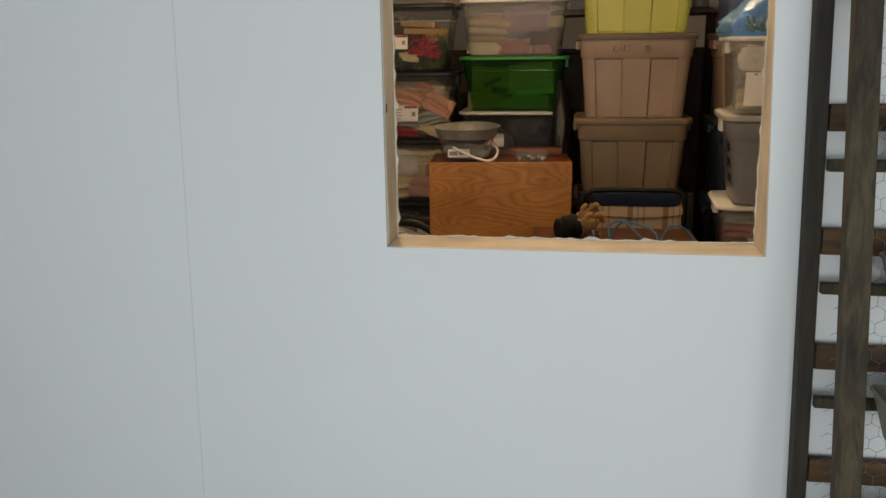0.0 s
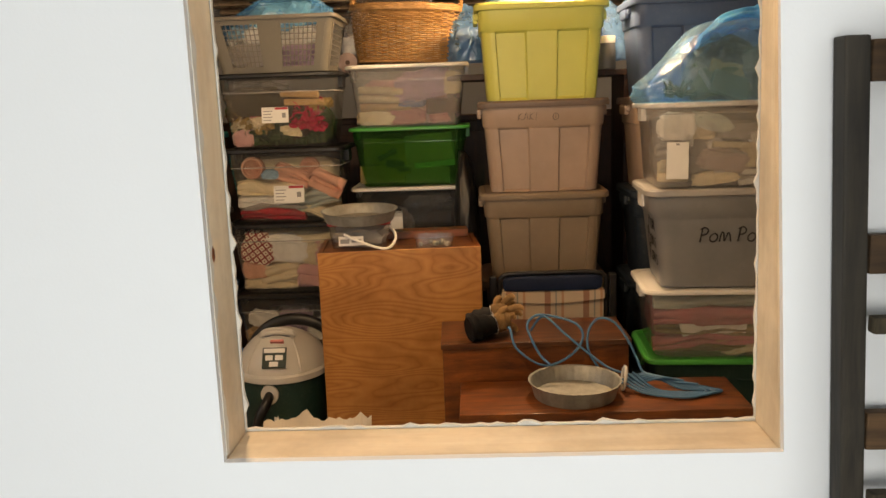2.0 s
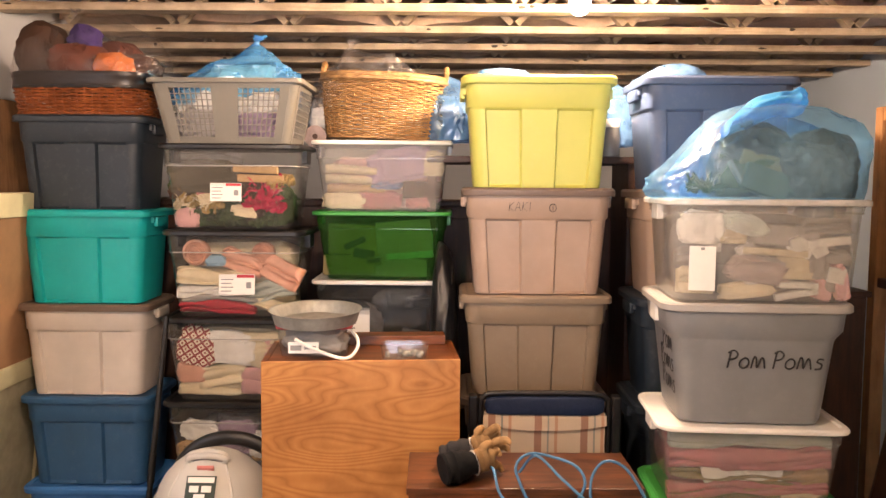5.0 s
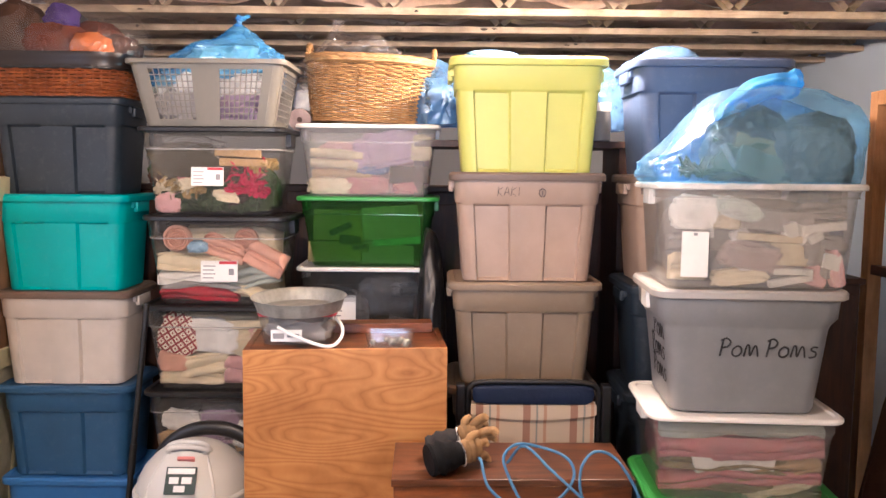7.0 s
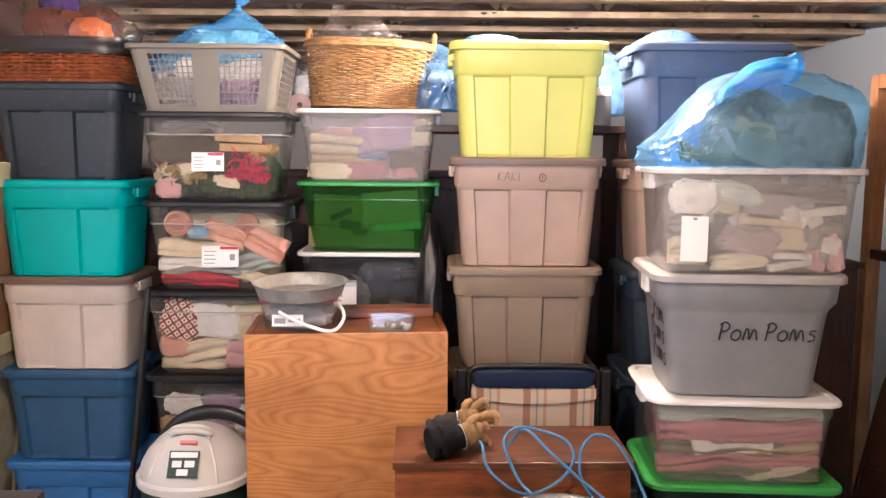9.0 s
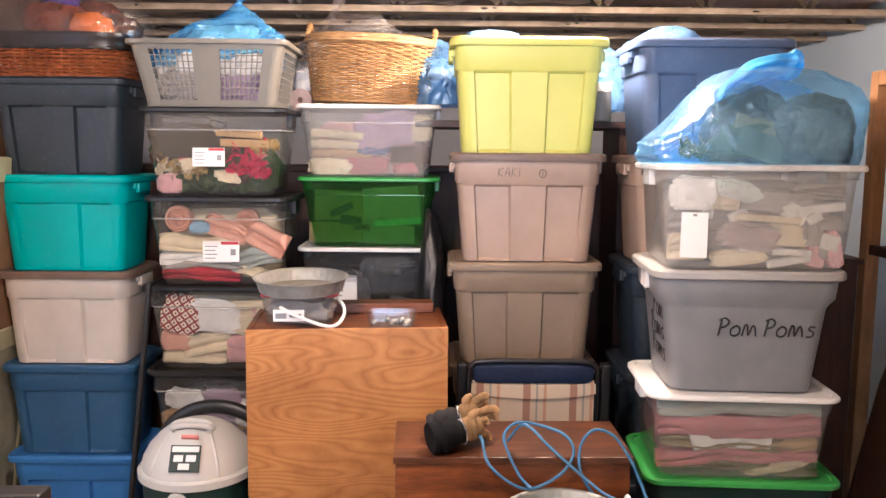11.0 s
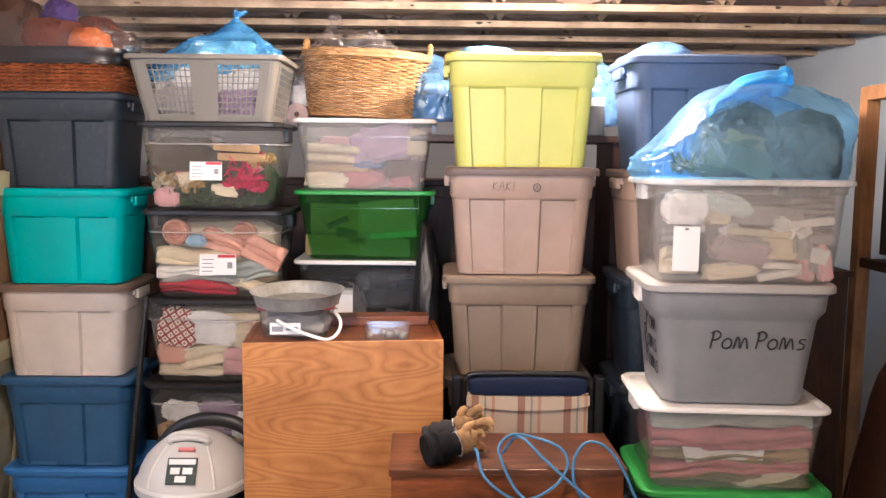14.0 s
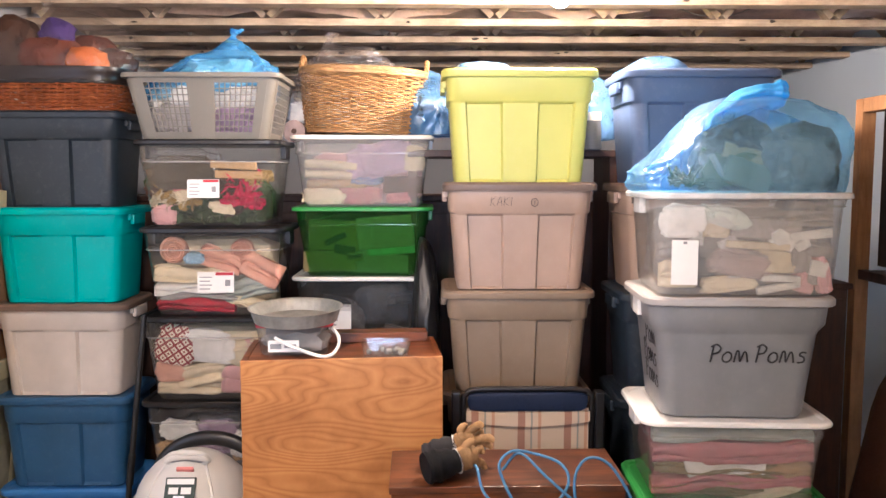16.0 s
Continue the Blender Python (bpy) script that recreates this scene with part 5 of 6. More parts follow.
for dx, dy, dz, w, h, tint, lab in ((0.13, -0.10, 0.0, 0.16, 0.12, "t_orange", "bundle of bright orange yarn"), (-0.03, -0.08, 0.0, 0.22, 0.16, "t_brick", "bundle of rust-red yarn"), (-0.19, -0.05, 0.0, 0.21, 0.25, "t_brown", "bundle of dark brown yarn"),
                                    (-0.02, -0.03, 0.13, 0.13, 0.12, "t_purple", "bundle of deep purple yarn"), (0.20, 0.03, 0.0, 0.17, 0.13, "t_rust", "bundle of dark red yarn"), (0.09, 0.06, 0.0, 0.22, 0.19, "t_brick", "bundle of rust-red yarn")):
    ball = heap("yarn_ball", AX + dx, AY + dy, TOP_A + 0.145 + dz, w, w * 0.8, h, 30 + int(dx * 100), tint, lab, "yarn", 0.26, 0.85)
    strands = bmesh.new()
    ry = random.Random(int(dx * 1000) + 9)
    for k in range(26):
        ax = Vector((ry.gauss(0, 1), ry.gauss(0, 1), ry.gauss(0, 0.6))).normalized()
        u_ = ax.orthogonal().normalized()
        v_ = ax.cross(u_)
        pts = [Vector((p.x * 0.50 * w, p.y * 0.41 * w, (p.z * 0.5 + 0.5) * h)) for p in (math.cos(a) * u_ + math.sin(a) * v_ for a in (2 * math.pi * j / 20 for j in range(21)))]
        tube(strands, [q + 0.006 * noise.noise_vector(q * 40) for q in pts], 0.0050, 5, False)
    tagged(part("strand", strands, tint, ball, smooth=True), kind="stuff")

# plastic laundry basket with lattice sides
LX, LY, LZ = -1.108, 3.16, 1.846
lb = thing("laundry_basket", pose(LX, LY, LZ), "pale beige plastic laundry basket with lattice sides", "laundry basket")
LH = 0.262


def lb_point(face, u, f):
    """A point on the sloping side: u along it from -1 to 1, f up it from 0 to 1."""
    w, d = 0.505 + 0.105 * f, 0.34 + 0.09 * f
    if face == 0:
        return Vector((u * (w / 2 - 0.03), -d / 2, f * LH))
    if face == 1:
        return Vector((w / 2, u * (d / 2 - 0.03), f * LH))
    if face == 2:
        return Vector((-u * (w / 2 - 0.03), d / 2, f * LH))
    return Vector((-w / 2, -u * (d / 2 - 0.03), f * LH))


def lb_bar(bm, a, b, half, out):
    a, b = Vector(a), Vector(b)
    along = (b - a).normalized()
    nn = Vector(out)
    side = along.cross(nn).normalized() * half
    nn = nn * 0.0022
    loft(bm, [[p + side + nn, p - side + nn, p - side - nn, p + side - nn] for p in (a, b)])


for face, out in enumerate(((0, -1, 0), (1, 0, 0), (0, 1, 0), (-1, 0, 0))):
    spans = ((-0.86, -0.20), (0.20, 0.86)) if face % 2 == 0 else ((-0.8, 0.8),)
    for u0, u1 in spans:
        bm = bmesh.new()
        nv = 8
        for k in range(nv + 1):
            u = u0 + (u1 - u0) * k / nv
            lb_bar(bm, lb_point(face, u, 0.10), lb_point(face, u, 0.86), 0.0022, out)
        for k in range(9):
            f = 0.10 + 0.76 * k / 8
            lb_bar(bm, lb_point(face, u0, f), lb_point(face, u1, f), 0.0020, out)
        part("lattice", bm, "bone", lb)
    solid = ((-1.0, -0.86), (-0.20, 0.20), (0.86, 1.0)) if face % 2 == 0 else ((-1.0, -0.8), (0.8, 1.0))
    for u0, u1 in solid:
        bm = bmesh.new()
        nn = Vector(out) * 0.003
        loft(bm, [[lb_point(face, u, f) + s * nn for u, s in ((u0, 1), (u1, 1), (u1, -1), (u0, -1))] for f in (0.0, 0.5, 0.9)])
        part("panel", bm, "bone", lb)
bm = bmesh.new()
loft(bm, [round_rect(0.505, 0.34, 0.03, 0.0), round_rect(0.516, 0.351, 0.03, 0.028), round_rect(0.508, 0.343, 0.03, 0.028), round_rect(0.498, 0.332, 0.03, 0.006)])
part("base", bm, "bone", lb, smooth=True)
bm = bmesh.new()
ring = [round_rect(w, d, 0.04, zz) for w, d, zz in ((0.598, 0.418, LH * 0.87), (0.602, 0.422, LH * 0.93), (0.640, 0.455, LH * 0.93), (0.644, 0.459, LH * 0.965), (0.640, 0.455, LH), (0.600, 0.42, LH), (0.594, 0.412, LH * 0.87))]
loft(bm, ring + ring[:1], False, False)
part("rim", bm, "bone", lb, smooth=True)
for cx, cy in ((-1, -1), (1, -1), (1, 1), (-1, 1)):
    bm = bmesh.new()
    rows = []
    for f in (0.0, 0.5, 0.9):
        w, d = 0.505 + 0.105 * f, 0.34 + 0.09 * f
        pts = [Vector((cx * (w / 2 - 0.03 + 0.03 * math.cos(a)), cy * (d / 2 - 0.03 + 0.03 * math.sin(a)), f * LH)) for a in (radians(15 * k) for k in range(7))]
        pts += [Vector((cx * (w / 2 - 0.03 + 0.026 * math.cos(a)), cy * (d / 2 - 0.03 + 0.026 * math.sin(a)), f * LH)) for a in (radians(15 * k) for k in range(6, -1, -1))]
        rows.append(pts)
    loft(bm, rows)
    part("corner", bm, "bone", lb, smooth=True)
for dx, dz, w, h, tint, lab in ((-0.12, 0.01, 0.22, 0.14, "t_grey", "grey crumpled cloth in a basket"), (0.12, 0.01, 0.22, 0.12, "t_lavender", "lavender crumpled cloth in a basket"), (0.0, 0.08, 0.4, 0.15, "t_white", "white crumpled cloth in a basket"), (0.15, 0.11, 0.18, 0.10, "t_white", "white crumpled cloth in a basket")):
    heap("laundry_cloth", LX + dx, LY - 0.02, LZ + 0.01 + dz, w, 0.24, h, 40 + int(dx * 50), tint, lab, "cloth")
bag("blue_bag", LX - 0.01, LY, LZ + 0.17, 0.52, 0.30, 0.172, 9, "film_mid", "crumpled blue plastic bag in a basket", (0.36, 0.42), 0.36, 8, 0.3, 0.5, 6, 0.72, 0.9, tuft=0.032)
heap("bagged_cloth", LX + 0.02, LY, LZ + 0.2, 0.27, 0.2, 0.135, 47, "t_haze", "mint cloth showing through a blue bag", "cloth")

# wicker laundry basket with two loop handles
WX, WY, WZ = -0.50, 3.41, 1.875
wk = woven("wicker_basket", WX, WY, WZ, (0.565, 0.42), (0.50, 0.375), 0.262, 27, 40, "wicker", "honey-coloured wicker laundry basket with loop handles", 0.8, 0.0036)
for s in (-1, 1):
    bm = bmesh.new()
    for j in range(3):
        pts = []
        for k in range(25):
            a = math.pi * k / 24
            tw = 0.007
            pts.append((s * 0.28 + tw * math.cos(k * 0.9 + j * 2.1), -0.062 * math.cos(a), 0.262 + 0.075 * math.sin(a) + tw * math.sin(k * 0.9 + j * 2.1)))
        tube(bm, pts, 0.0065, 6)
    part("handle", bm, "wicker", wk, smooth=True)
wk.matrix_basis = pose(WX, WY, WZ + 0.009, 0, 2.3, 0)
bag("clear_bag", WX - 0.05, WY - 0.02, WZ + 0.15, 0.42, 0.28, 0.19, 13, "film_clear", "crumpled clear plastic bags in a wicker basket", (-0.5, 0.34), 0.5, 0, 0.3, 0.0, 6, tuft=0.035)
heap("white_wrap", WX, WY, WZ + 0.012, 0.36, 0.26, 0.19, 52, "t_white", "crumpled white wrapping in a wicker basket", "wrapping")
# white roll lying behind the two baskets
bm = tube(bmesh.new(), [(0, -0.1, 0), (0, 0.0, 0), (0, 0.1, 0)], 0.05, 20)
roll = part("paper_roll", bm, "t_blush", smooth=True)
roll.matrix_basis = pose(-0.80, 3.42, 1.897)
tagged(roll, "beige cloth roll between two baskets", "roll")
core = part("core_hole", tube(bmesh.new(), [(0, -0.103, 0), (0, -0.09, 0)], 0.012, 12), "brown_dark", roll)
heap("white_cloth", -0.80, 3.50, 1.93, 0.12, 0.2, 0.12, 55, "t_white", "white cloth bundle between two baskets", "bundle")

# bags round the yellow tote
bag("blue_bag", -0.20, 3.42, 1.88, 0.22, 0.30, 0.26, 17, "film_deep", "deep blue plastic bag behind a yellow tote", (0.1, 0.1), 0.3)
bag("blue_bag", 0.02, 3.0, 2.101, 0.22, 0.2, 0.05, 18, "film_pale", "small blue plastic bag on a yellow tote", (0, 0.1), 0.2)
bag("blue_bag", 0.52, 3.36, 1.86, 0.26, 0.26, 0.27, 19, "film_pale", "pale blue plastic bag between two stacks", (0, 0.1), 0.25)
bag("blue_bag", 0.72, 3.06, 2.097, 0.30, 0.24, 0.085, 20, "film_pale", "pale blue plastic bag on a denim-blue tote", (0.3, 0.10), 0.06, 0, 0.55, 0.5, 5, 0.8, 0.9)
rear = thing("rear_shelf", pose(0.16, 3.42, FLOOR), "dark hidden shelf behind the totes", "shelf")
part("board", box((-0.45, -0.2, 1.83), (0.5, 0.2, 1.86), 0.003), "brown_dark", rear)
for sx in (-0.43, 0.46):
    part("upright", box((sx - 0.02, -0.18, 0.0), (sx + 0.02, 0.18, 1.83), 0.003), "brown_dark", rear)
# unseen dark block, added so the gaps between stacks stay in shade
dark = thing("rear_cabinet", pose(-0.45, 4.0, FLOOR), "added dark brown cabinet keeping the gaps behind stacks dark", "cabinet")
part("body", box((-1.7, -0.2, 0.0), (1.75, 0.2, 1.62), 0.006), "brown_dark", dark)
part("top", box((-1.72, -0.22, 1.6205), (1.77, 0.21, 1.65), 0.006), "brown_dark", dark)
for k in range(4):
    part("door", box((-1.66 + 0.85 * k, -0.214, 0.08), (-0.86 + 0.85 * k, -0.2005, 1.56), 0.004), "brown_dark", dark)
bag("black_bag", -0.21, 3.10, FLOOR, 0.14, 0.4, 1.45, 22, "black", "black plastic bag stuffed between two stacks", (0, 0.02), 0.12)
jar = thing("storage_jar", pose(0.515, 3.24, 1.81), "grey-green plastic jar between two stacks", "jar")
bm = bmesh.new()
loft(bm, [[(r * math.cos(a), r * math.sin(a), zz) for a in (2 * math.pi * k / 20 for k in range(20))] for zz, r in ((0, 0.04), (0.004, 0.045), (0.12, 0.045), (0.13, 0.043))])
part("body", bm, "grey", jar, smooth=True)
bm = bmesh.new()
loft(bm, [[(r * math.cos(a), r * math.sin(a), zz) for a in (2 * math.pi * k / 20 for k in range(20))] for zz, r in ((0.128, 0.046), (0.16, 0.046), (0.163, 0.044))])
part("lid", bm, "white", jar, smooth=True)

# large blue bag on the broad stack
GX, GY, GZ = FX + 0.0, FY - 0.02, 1.645
big = bag("blue_bag", GX + 0.008, GY, GZ, 0.66, 0.42, 0.29, 25, "film_thin", "large translucent blue bag bulging with dark goods", (0.15, 0.16), 0.13, 0, 0.45, 0.66, 6, 0.56, 0.8)
neck = bmesh.new()
rings = []
for k in range(15):
    f = k / 14
    c = Vector((-0.10 + 0.25 * f, -0.03, 0.226 + 0.085 * math.sin(f * 1.9)))
    r = 0.042 * (1 - f) ** 0.5 * (0.4 + 0.6 * min(1.0, 4 * f)) + 0.016 + 0.014 * (f > 0.85)
    rings.append([c + Vector((0.35 * r * math.cos(a), (1.5 - 0.6 * f) * r * math.sin(a), r * math.cos(a))) * (1 + 0.14 * math.sin(5 * a + 2.0 * f)) for a in (2 * math.pi * q / 36 for q in range(36))])
loft(neck, rings)
for v in neck.verts:
    v.co += 0.007 * noise.noise_vector(v.co * 16)
part("gathered_neck", neck, "film_sky", big, "gathered blue neck of the bag", True)
bag("blue_bag", GX + 0.03, GY + 0.06, GZ + 0.004, 0.55, 0.20, 0.24, 63, "film_mid", "crumpled blue liner inside a large bag", (0.15, 0.12), 0.16, 0, 0.4, 0.40, 6, 0.6, 0.6)
bag("black_bag", GX + 0.18, GY - 0.05, GZ + 0.004, 0.26, 0.24, 0.20, 61, "film_black", "dark grey crumpled bag inside a blue bag", (0.0, 0.05), 0.32, 0, 0.55, 0.0, 5, 0.9)
bag("black_bag", GX + 0.0, GY + 0.0, GZ + 0.004, 0.26, 0.20, 0.225, 64, "film_black", "dark grey crumpled bag inside a blue bag", (0.1, 0.05), 0.32, 0, 0.55, 0.0, 5, 0.9)
for dx, dy, w, h, tint, lab in ((-0.02, -0.035, 0.20, 0.135, "t_leaf", "dark green cloth inside a blue bag"), (0.10, -0.02, 0.20, 0.16, "t_slate", "dark grey cloth inside a blue bag")):
    heap("bagged_goods", GX + dx, GY + dy, GZ + 0.004, w, 0.15, h, 70 + int(dx * 60), tint, lab, "bagged goods")
for dx, dy, dz, w, h, tint, turn in ((-0.01, -0.13, 0.004, 0.15, 0.085, "t_moss", 20), (0.0, -0.10, 0.085, 0.15, 0.05, "t_olive", 14), (0.075, -0.12, 0.01, 0.09, 0.06, "t_moss", 10), (-0.07, -0.125, 0.04, 0.012, 0.08, "t_grey", -28)):
    ob = part("small_box", slab_item(w, 0.035, h, 7), tint)
    ob.matrix_basis = pose(GX + dx, GY + dy, GZ + dz + 0.01, -8, turn, 0)
    tagged(ob, "small dull green box inside a blue bag", "box", "bundles inside bags and baskets")
fern = bmesh.new()
rf = random.Random(77)
for k in range(26):
    a, ln = radians(rf.uniform(-20, 170)), rf.uniform(0.03, 0.065)
    p = Vector((rf.uniform(-0.05, 0.03), rf.uniform(-0.012, 0.012), rf.uniform(0.01, 0.04)))
    q = p + Vector((math.cos(a) * ln, -0.006, abs(math.sin(a)) * ln))
    tube(fern, [p, p.lerp(q, 0.6) + Vector((0, 0, 0.004)), q], 0.0042, 5)
ob = part("artificial_fern", fern, "t_leaf")
ob.matrix_basis = pose(GX - 0.19, GY - 0.13, GZ + 0.006)
tagged(ob, "dark green artificial fern inside a blue bag", "artificial plant", "bundles inside bags and baskets")
bag("blue_bag", 1.34, 3.0, 1.2655, 0.22, 0.2, 0.36, 27, "film_deep", "deep blue plastic bag behind a clear tote", (0, 0.1), 0.25)

# ---- plywood-backed cabinet with things on it ----
cab = thing("plywood_cabinet", pose(-0.488, 2.375, FLOOR, 0, 0, 5), "brown cabinet turned round, showing a varnished plywood back", "cabinet")
CW, CH = 0.685, 1.128
part("back_panel", plank((-CW / 2, 0.0, 0.0), (CW / 2, 0.012, CH), 31), "ply", cab, "varnished plywood panel with wavy grain")
part("side", box((-CW / 2, 0.0125, 0.0), (-CW / 2 + 0.02, 0.37, CH - 0.002), 0.002), "brown", cab)
part("side", box((CW / 2 - 0.02, 0.0125, 0.0), (CW / 2, 0.37, CH - 0.002), 0.002), "brown", cab)
part("top", box((-CW / 2 + 0.0205, 0.0125, CH - 0.03), (CW / 2 - 0.0205, 0.37, CH - 0.004), 0.002), "brown", cab)
part("ledge", box((-CW / 2 + 0.05, 0.28, CH - 0.003), (CW / 2 - 0.03, 0.37, CH + 0.032), 0.003), "brown", cab)
part("shelf", box((-CW / 2 + 0.0205, 0.0125, 0.08), (CW / 2 - 0.0205, 0.36, 0.10), 0.002), "brown", cab)


def dish(name, x, y, z, r, h, mat, label, tilt=0.0):
    bm = bmesh.new()
    prof = [(r * 0.86, 0.0), (r * 0.9, 0.002), (r * 0.985, h * 0.93), (r * 1.03, h * 0.97), (r * 1.035, h), (r * 1.0, h), (r * 0.965, h * 0.93), (r * 0.875, 0.008), (r * 0.5, 0.006)]
    n = 144
    loft(bm, [[(q * math.cos(a) * (1 + 0.005 * math.sin(36 * a) * (q > r * 0.87)), q * math.sin(a) * (1 + 0.005 * math.sin(36 * a) * (q > r * 0.87)), zz) for a in (2 * math.pi * k / n for k in range(n))] for q, zz in prof])
    ob = part(name, bm, mat, smooth=True)
    ob.matrix_basis = pose(x, y, z, tilt, 0, 0)
    return tagged(ob, label, "pan")


TOPZ = FLOOR + CH - 0.004
tub = thing("small_tub", pose(-0.665, 2.50, TOPZ, 0, 0, 3), "small clear plastic tub with a red lid and white handle", "tub")
bm = bmesh.new()
rings = [round_rect(0.225, 0.17, 0.03, 0.0), round_rect(0.23, 0.175, 0.03, 0.004), round_rect(0.262, 0.20, 0.035, 0.105), round_rect(0.256, 0.194, 0.035, 0.105), round_rect(0.224, 0.168, 0.03, 0.008)]
loft(bm, rings)
part("body", bm, "clear_smoke", tub, smooth=True)
bm = bmesh.new()
loft(bm, [round_rect(0.268, 0.206, 0.038, 0.106), round_rect(0.27, 0.208, 0.038, 0.113), round_rect(0.262, 0.2, 0.035, 0.115)])
part("lid", bm, "red_dark", tub, "dark red plastic lid", True)
part("handle", tube(bmesh.new(), spline([(-0.06, -0.115, 0.075), (0.0, -0.125, 0.045), (0.09, -0.125, 0.012), (0.13, -0.11, 0.012), (0.152, -0.07, 0.035), (0.15, -0.03, 0.06), (0.128, 0.0, 0.085)], 6), 0.006, 8), "white", tub, "white plastic carrying handle", True)
lab = part("paper_label", box((-0.085, -0.1005, 0.022), (0.02, -0.0985, 0.062)), "paper", tub, "white printed label")
part("print_bar", box((-0.078, -0.1015, 0.032), (-0.04, -0.1008, 0.05)), "grey_print", lab)
part("print_bar", box((-0.03, -0.1015, 0.036), (0.01, -0.1008, 0.048)), "grey_print", lab)
ob = heap("tub_goods", -0.665, 2.50, TOPZ + 0.009, 0.20, 0.15, 0.085, 81, "t_grey", "pale grey small parts in a clear tub", "tub contents")
dish("steel_pan", -0.663, 2.485, TOPZ + 0.116, 0.16, 0.050, "steel", "round galvanised steel pan on a plastic tub", 3)
sm = thing("parts_box", pose(-0.345, 2.455, TOPZ, 0, 0, 3), "small clear box of metal parts on a cabinet", "box")
bm = bmesh.new()
loft(bm, [round_rect(0.15, 0.10, 0.012, 0.0), round_rect(0.168, 0.115, 0.014, 0.048), round_rect(0.164, 0.111, 0.014, 0.048), round_rect(0.146, 0.096, 0.012, 0.003)])
part("body", bm, "clear_smoke", sm, smooth=True)
rp = random.Random(2)
for k in range(11):
    bm = bmesh.new()
    bmesh.ops.create_uvsphere(bm, u_segments=10, v_segments=6, radius=0.009 + 0.004 * rp.random())
    kn = part("metal_knob", bm, "steel", smooth=True)
    kn.matrix_basis = pose(-0.345 + rp.uniform(-0.06, 0.06), 2.455 + rp.uniform(-0.038, 0.0), TOPZ + 0.014 + 0.008 * rp.random())
    tagged(kn, "shiny round metal knob in a box", "knob", "metal knobs in the parts box")

# ---- workshop vacuum cleaner ----
vac = thing("vacuum_cleaner", pose(-1.045, 2.50, FLOOR) @ Matrix.Diagonal((0.86, 0.86, 1.0, 1.0)), "white-topped wet and dry vacuum with a dark green tank", "vacuum cleaner")


def turned(prof, n=40, sx=1.0, sy=1.0):
    bm = bmesh.new()
    loft(bm, [[(r * sx * math.cos(a), r * sy * math.sin(a), zz) for a in (2 * math.pi * k / n for k in range(n))] for zz, r in prof])
    return bm


part("tank", turned([(0.06, 0.17), (0.07, 0.19), (0.55, 0.224), (0.575, 0.227)]), "dark_green", vac, "dark green plastic tank", True)
part("rim", turned([(0.573, 0.230), (0.578, 0.241), (0.602, 0.242), (0.611, 0.235)]), "vac_top", vac, smooth=True)
dome = turned([(0.608, 0.233), (0.640, 0.224), (0.680, 0.198), (0.716, 0.158), (0.740, 0.120), (0.755, 0.085), (0.762, 0.045), (0.764, 0.0)], 56)
for v in dome.verts:
    a = math.atan2(v.co.y, v.co.x)
    ridge = max(0.0, math.cos(a + math.pi / 2)) ** 6
    v.co.z += 0.012 * ridge * (v.co.z > 0.62)
    v.co.x *= 1 + 0.03 * math.sin(3 * a) * (v.co.z > 0.57)
part("motor_cover", dome, "vac_top", vac, smooth=True)
part("carry_handle", tube(bmesh.new(), spline([(-0.085, -0.06, 0.742), (-0.065, -0.07, 0.768), (0.0, -0.07, 0.776), (0.065, -0.07, 0.768), (0.085, -0.06, 0.742)], 5), 0.014, 8), "vac_top", vac, smooth=True)
grip = [(0.008 + 0.078 * math.cos(a), -0.098 - 0.012 * math.sin(a), 0.757 + 0.017 * math.sin(a)) for a in (2 * math.pi * k / 32 for k in range(33))]
part("grip_ring", tube(bmesh.new(), grip, 0.009, 8, False), "vac_top", vac, smooth=True)
# solid grey disc inside the ring paints the shade of the grip hole
recess = bmesh.new()
loft(recess, [[(0.008 + 0.074 * math.cos(a), y_ - 0.012 * math.sin(a), 0.756 + 0.014 * math.sin(a)) for a in (2 * math.pi * k / 24 for k in range(24))] for y_ in (-0.096, -0.102)])
part("grip_recess", recess, "grey", vac, "grey disc drawn as shade inside the grip ring", True)
for sx in (-1, 1):
    part("cover_rib", tube(bmesh.new(), spline([(sx * 0.075, -0.075, 0.744), (sx * 0.10, -0.125, 0.712), (sx * 0.125, -0.168, 0.662), (sx * 0.135, -0.188, 0.615)], 5), 0.007, 7), "vac_top", vac, smooth=True)
part("switch", box((-0.034, -0.012, 0.004), (0.034, 0.006, 0.016), 0.003), "pale_red", vac, "pale red rocker switch", at=pose(0.014, -0.150, 0.733, -48, 0, 0))
plate = part("badge", box((-0.052, -0.006, -0.042), (0.052, -0.001, 0.042), 0.002), "label_green", vac, "dark badge with unreadable white print", at=pose(0.010, -0.203, 0.684, -34, 0, 0) @ Matrix.Diagonal((1.15, 1.0, 1.12, 1.0)))
for x0, x1, z0, z1 in ((-0.046, 0.046, 0.020, 0.037), (-0.038, -0.006, -0.010, 0.010), (0.004, 0.038, -0.010, 0.010), (-0.02, 0.018, -0.035, -0.016)):
    part("print_bar", box((x0, -0.0075, z0), (x1, -0.0062, z1)), "paper", plate)
for k in range(7):
    part("print_bar", box((-0.1 + 0.03 * k, -0.003, 0), (-0.078 + 0.03 * k, 0.0, 0.036)), "paper", vac, at=pose(0.0, -0.214 + 0.012 * abs(k - 3) ** 1.6 * 0.18, 0.40, -5, 0, (k - 3) * 8))
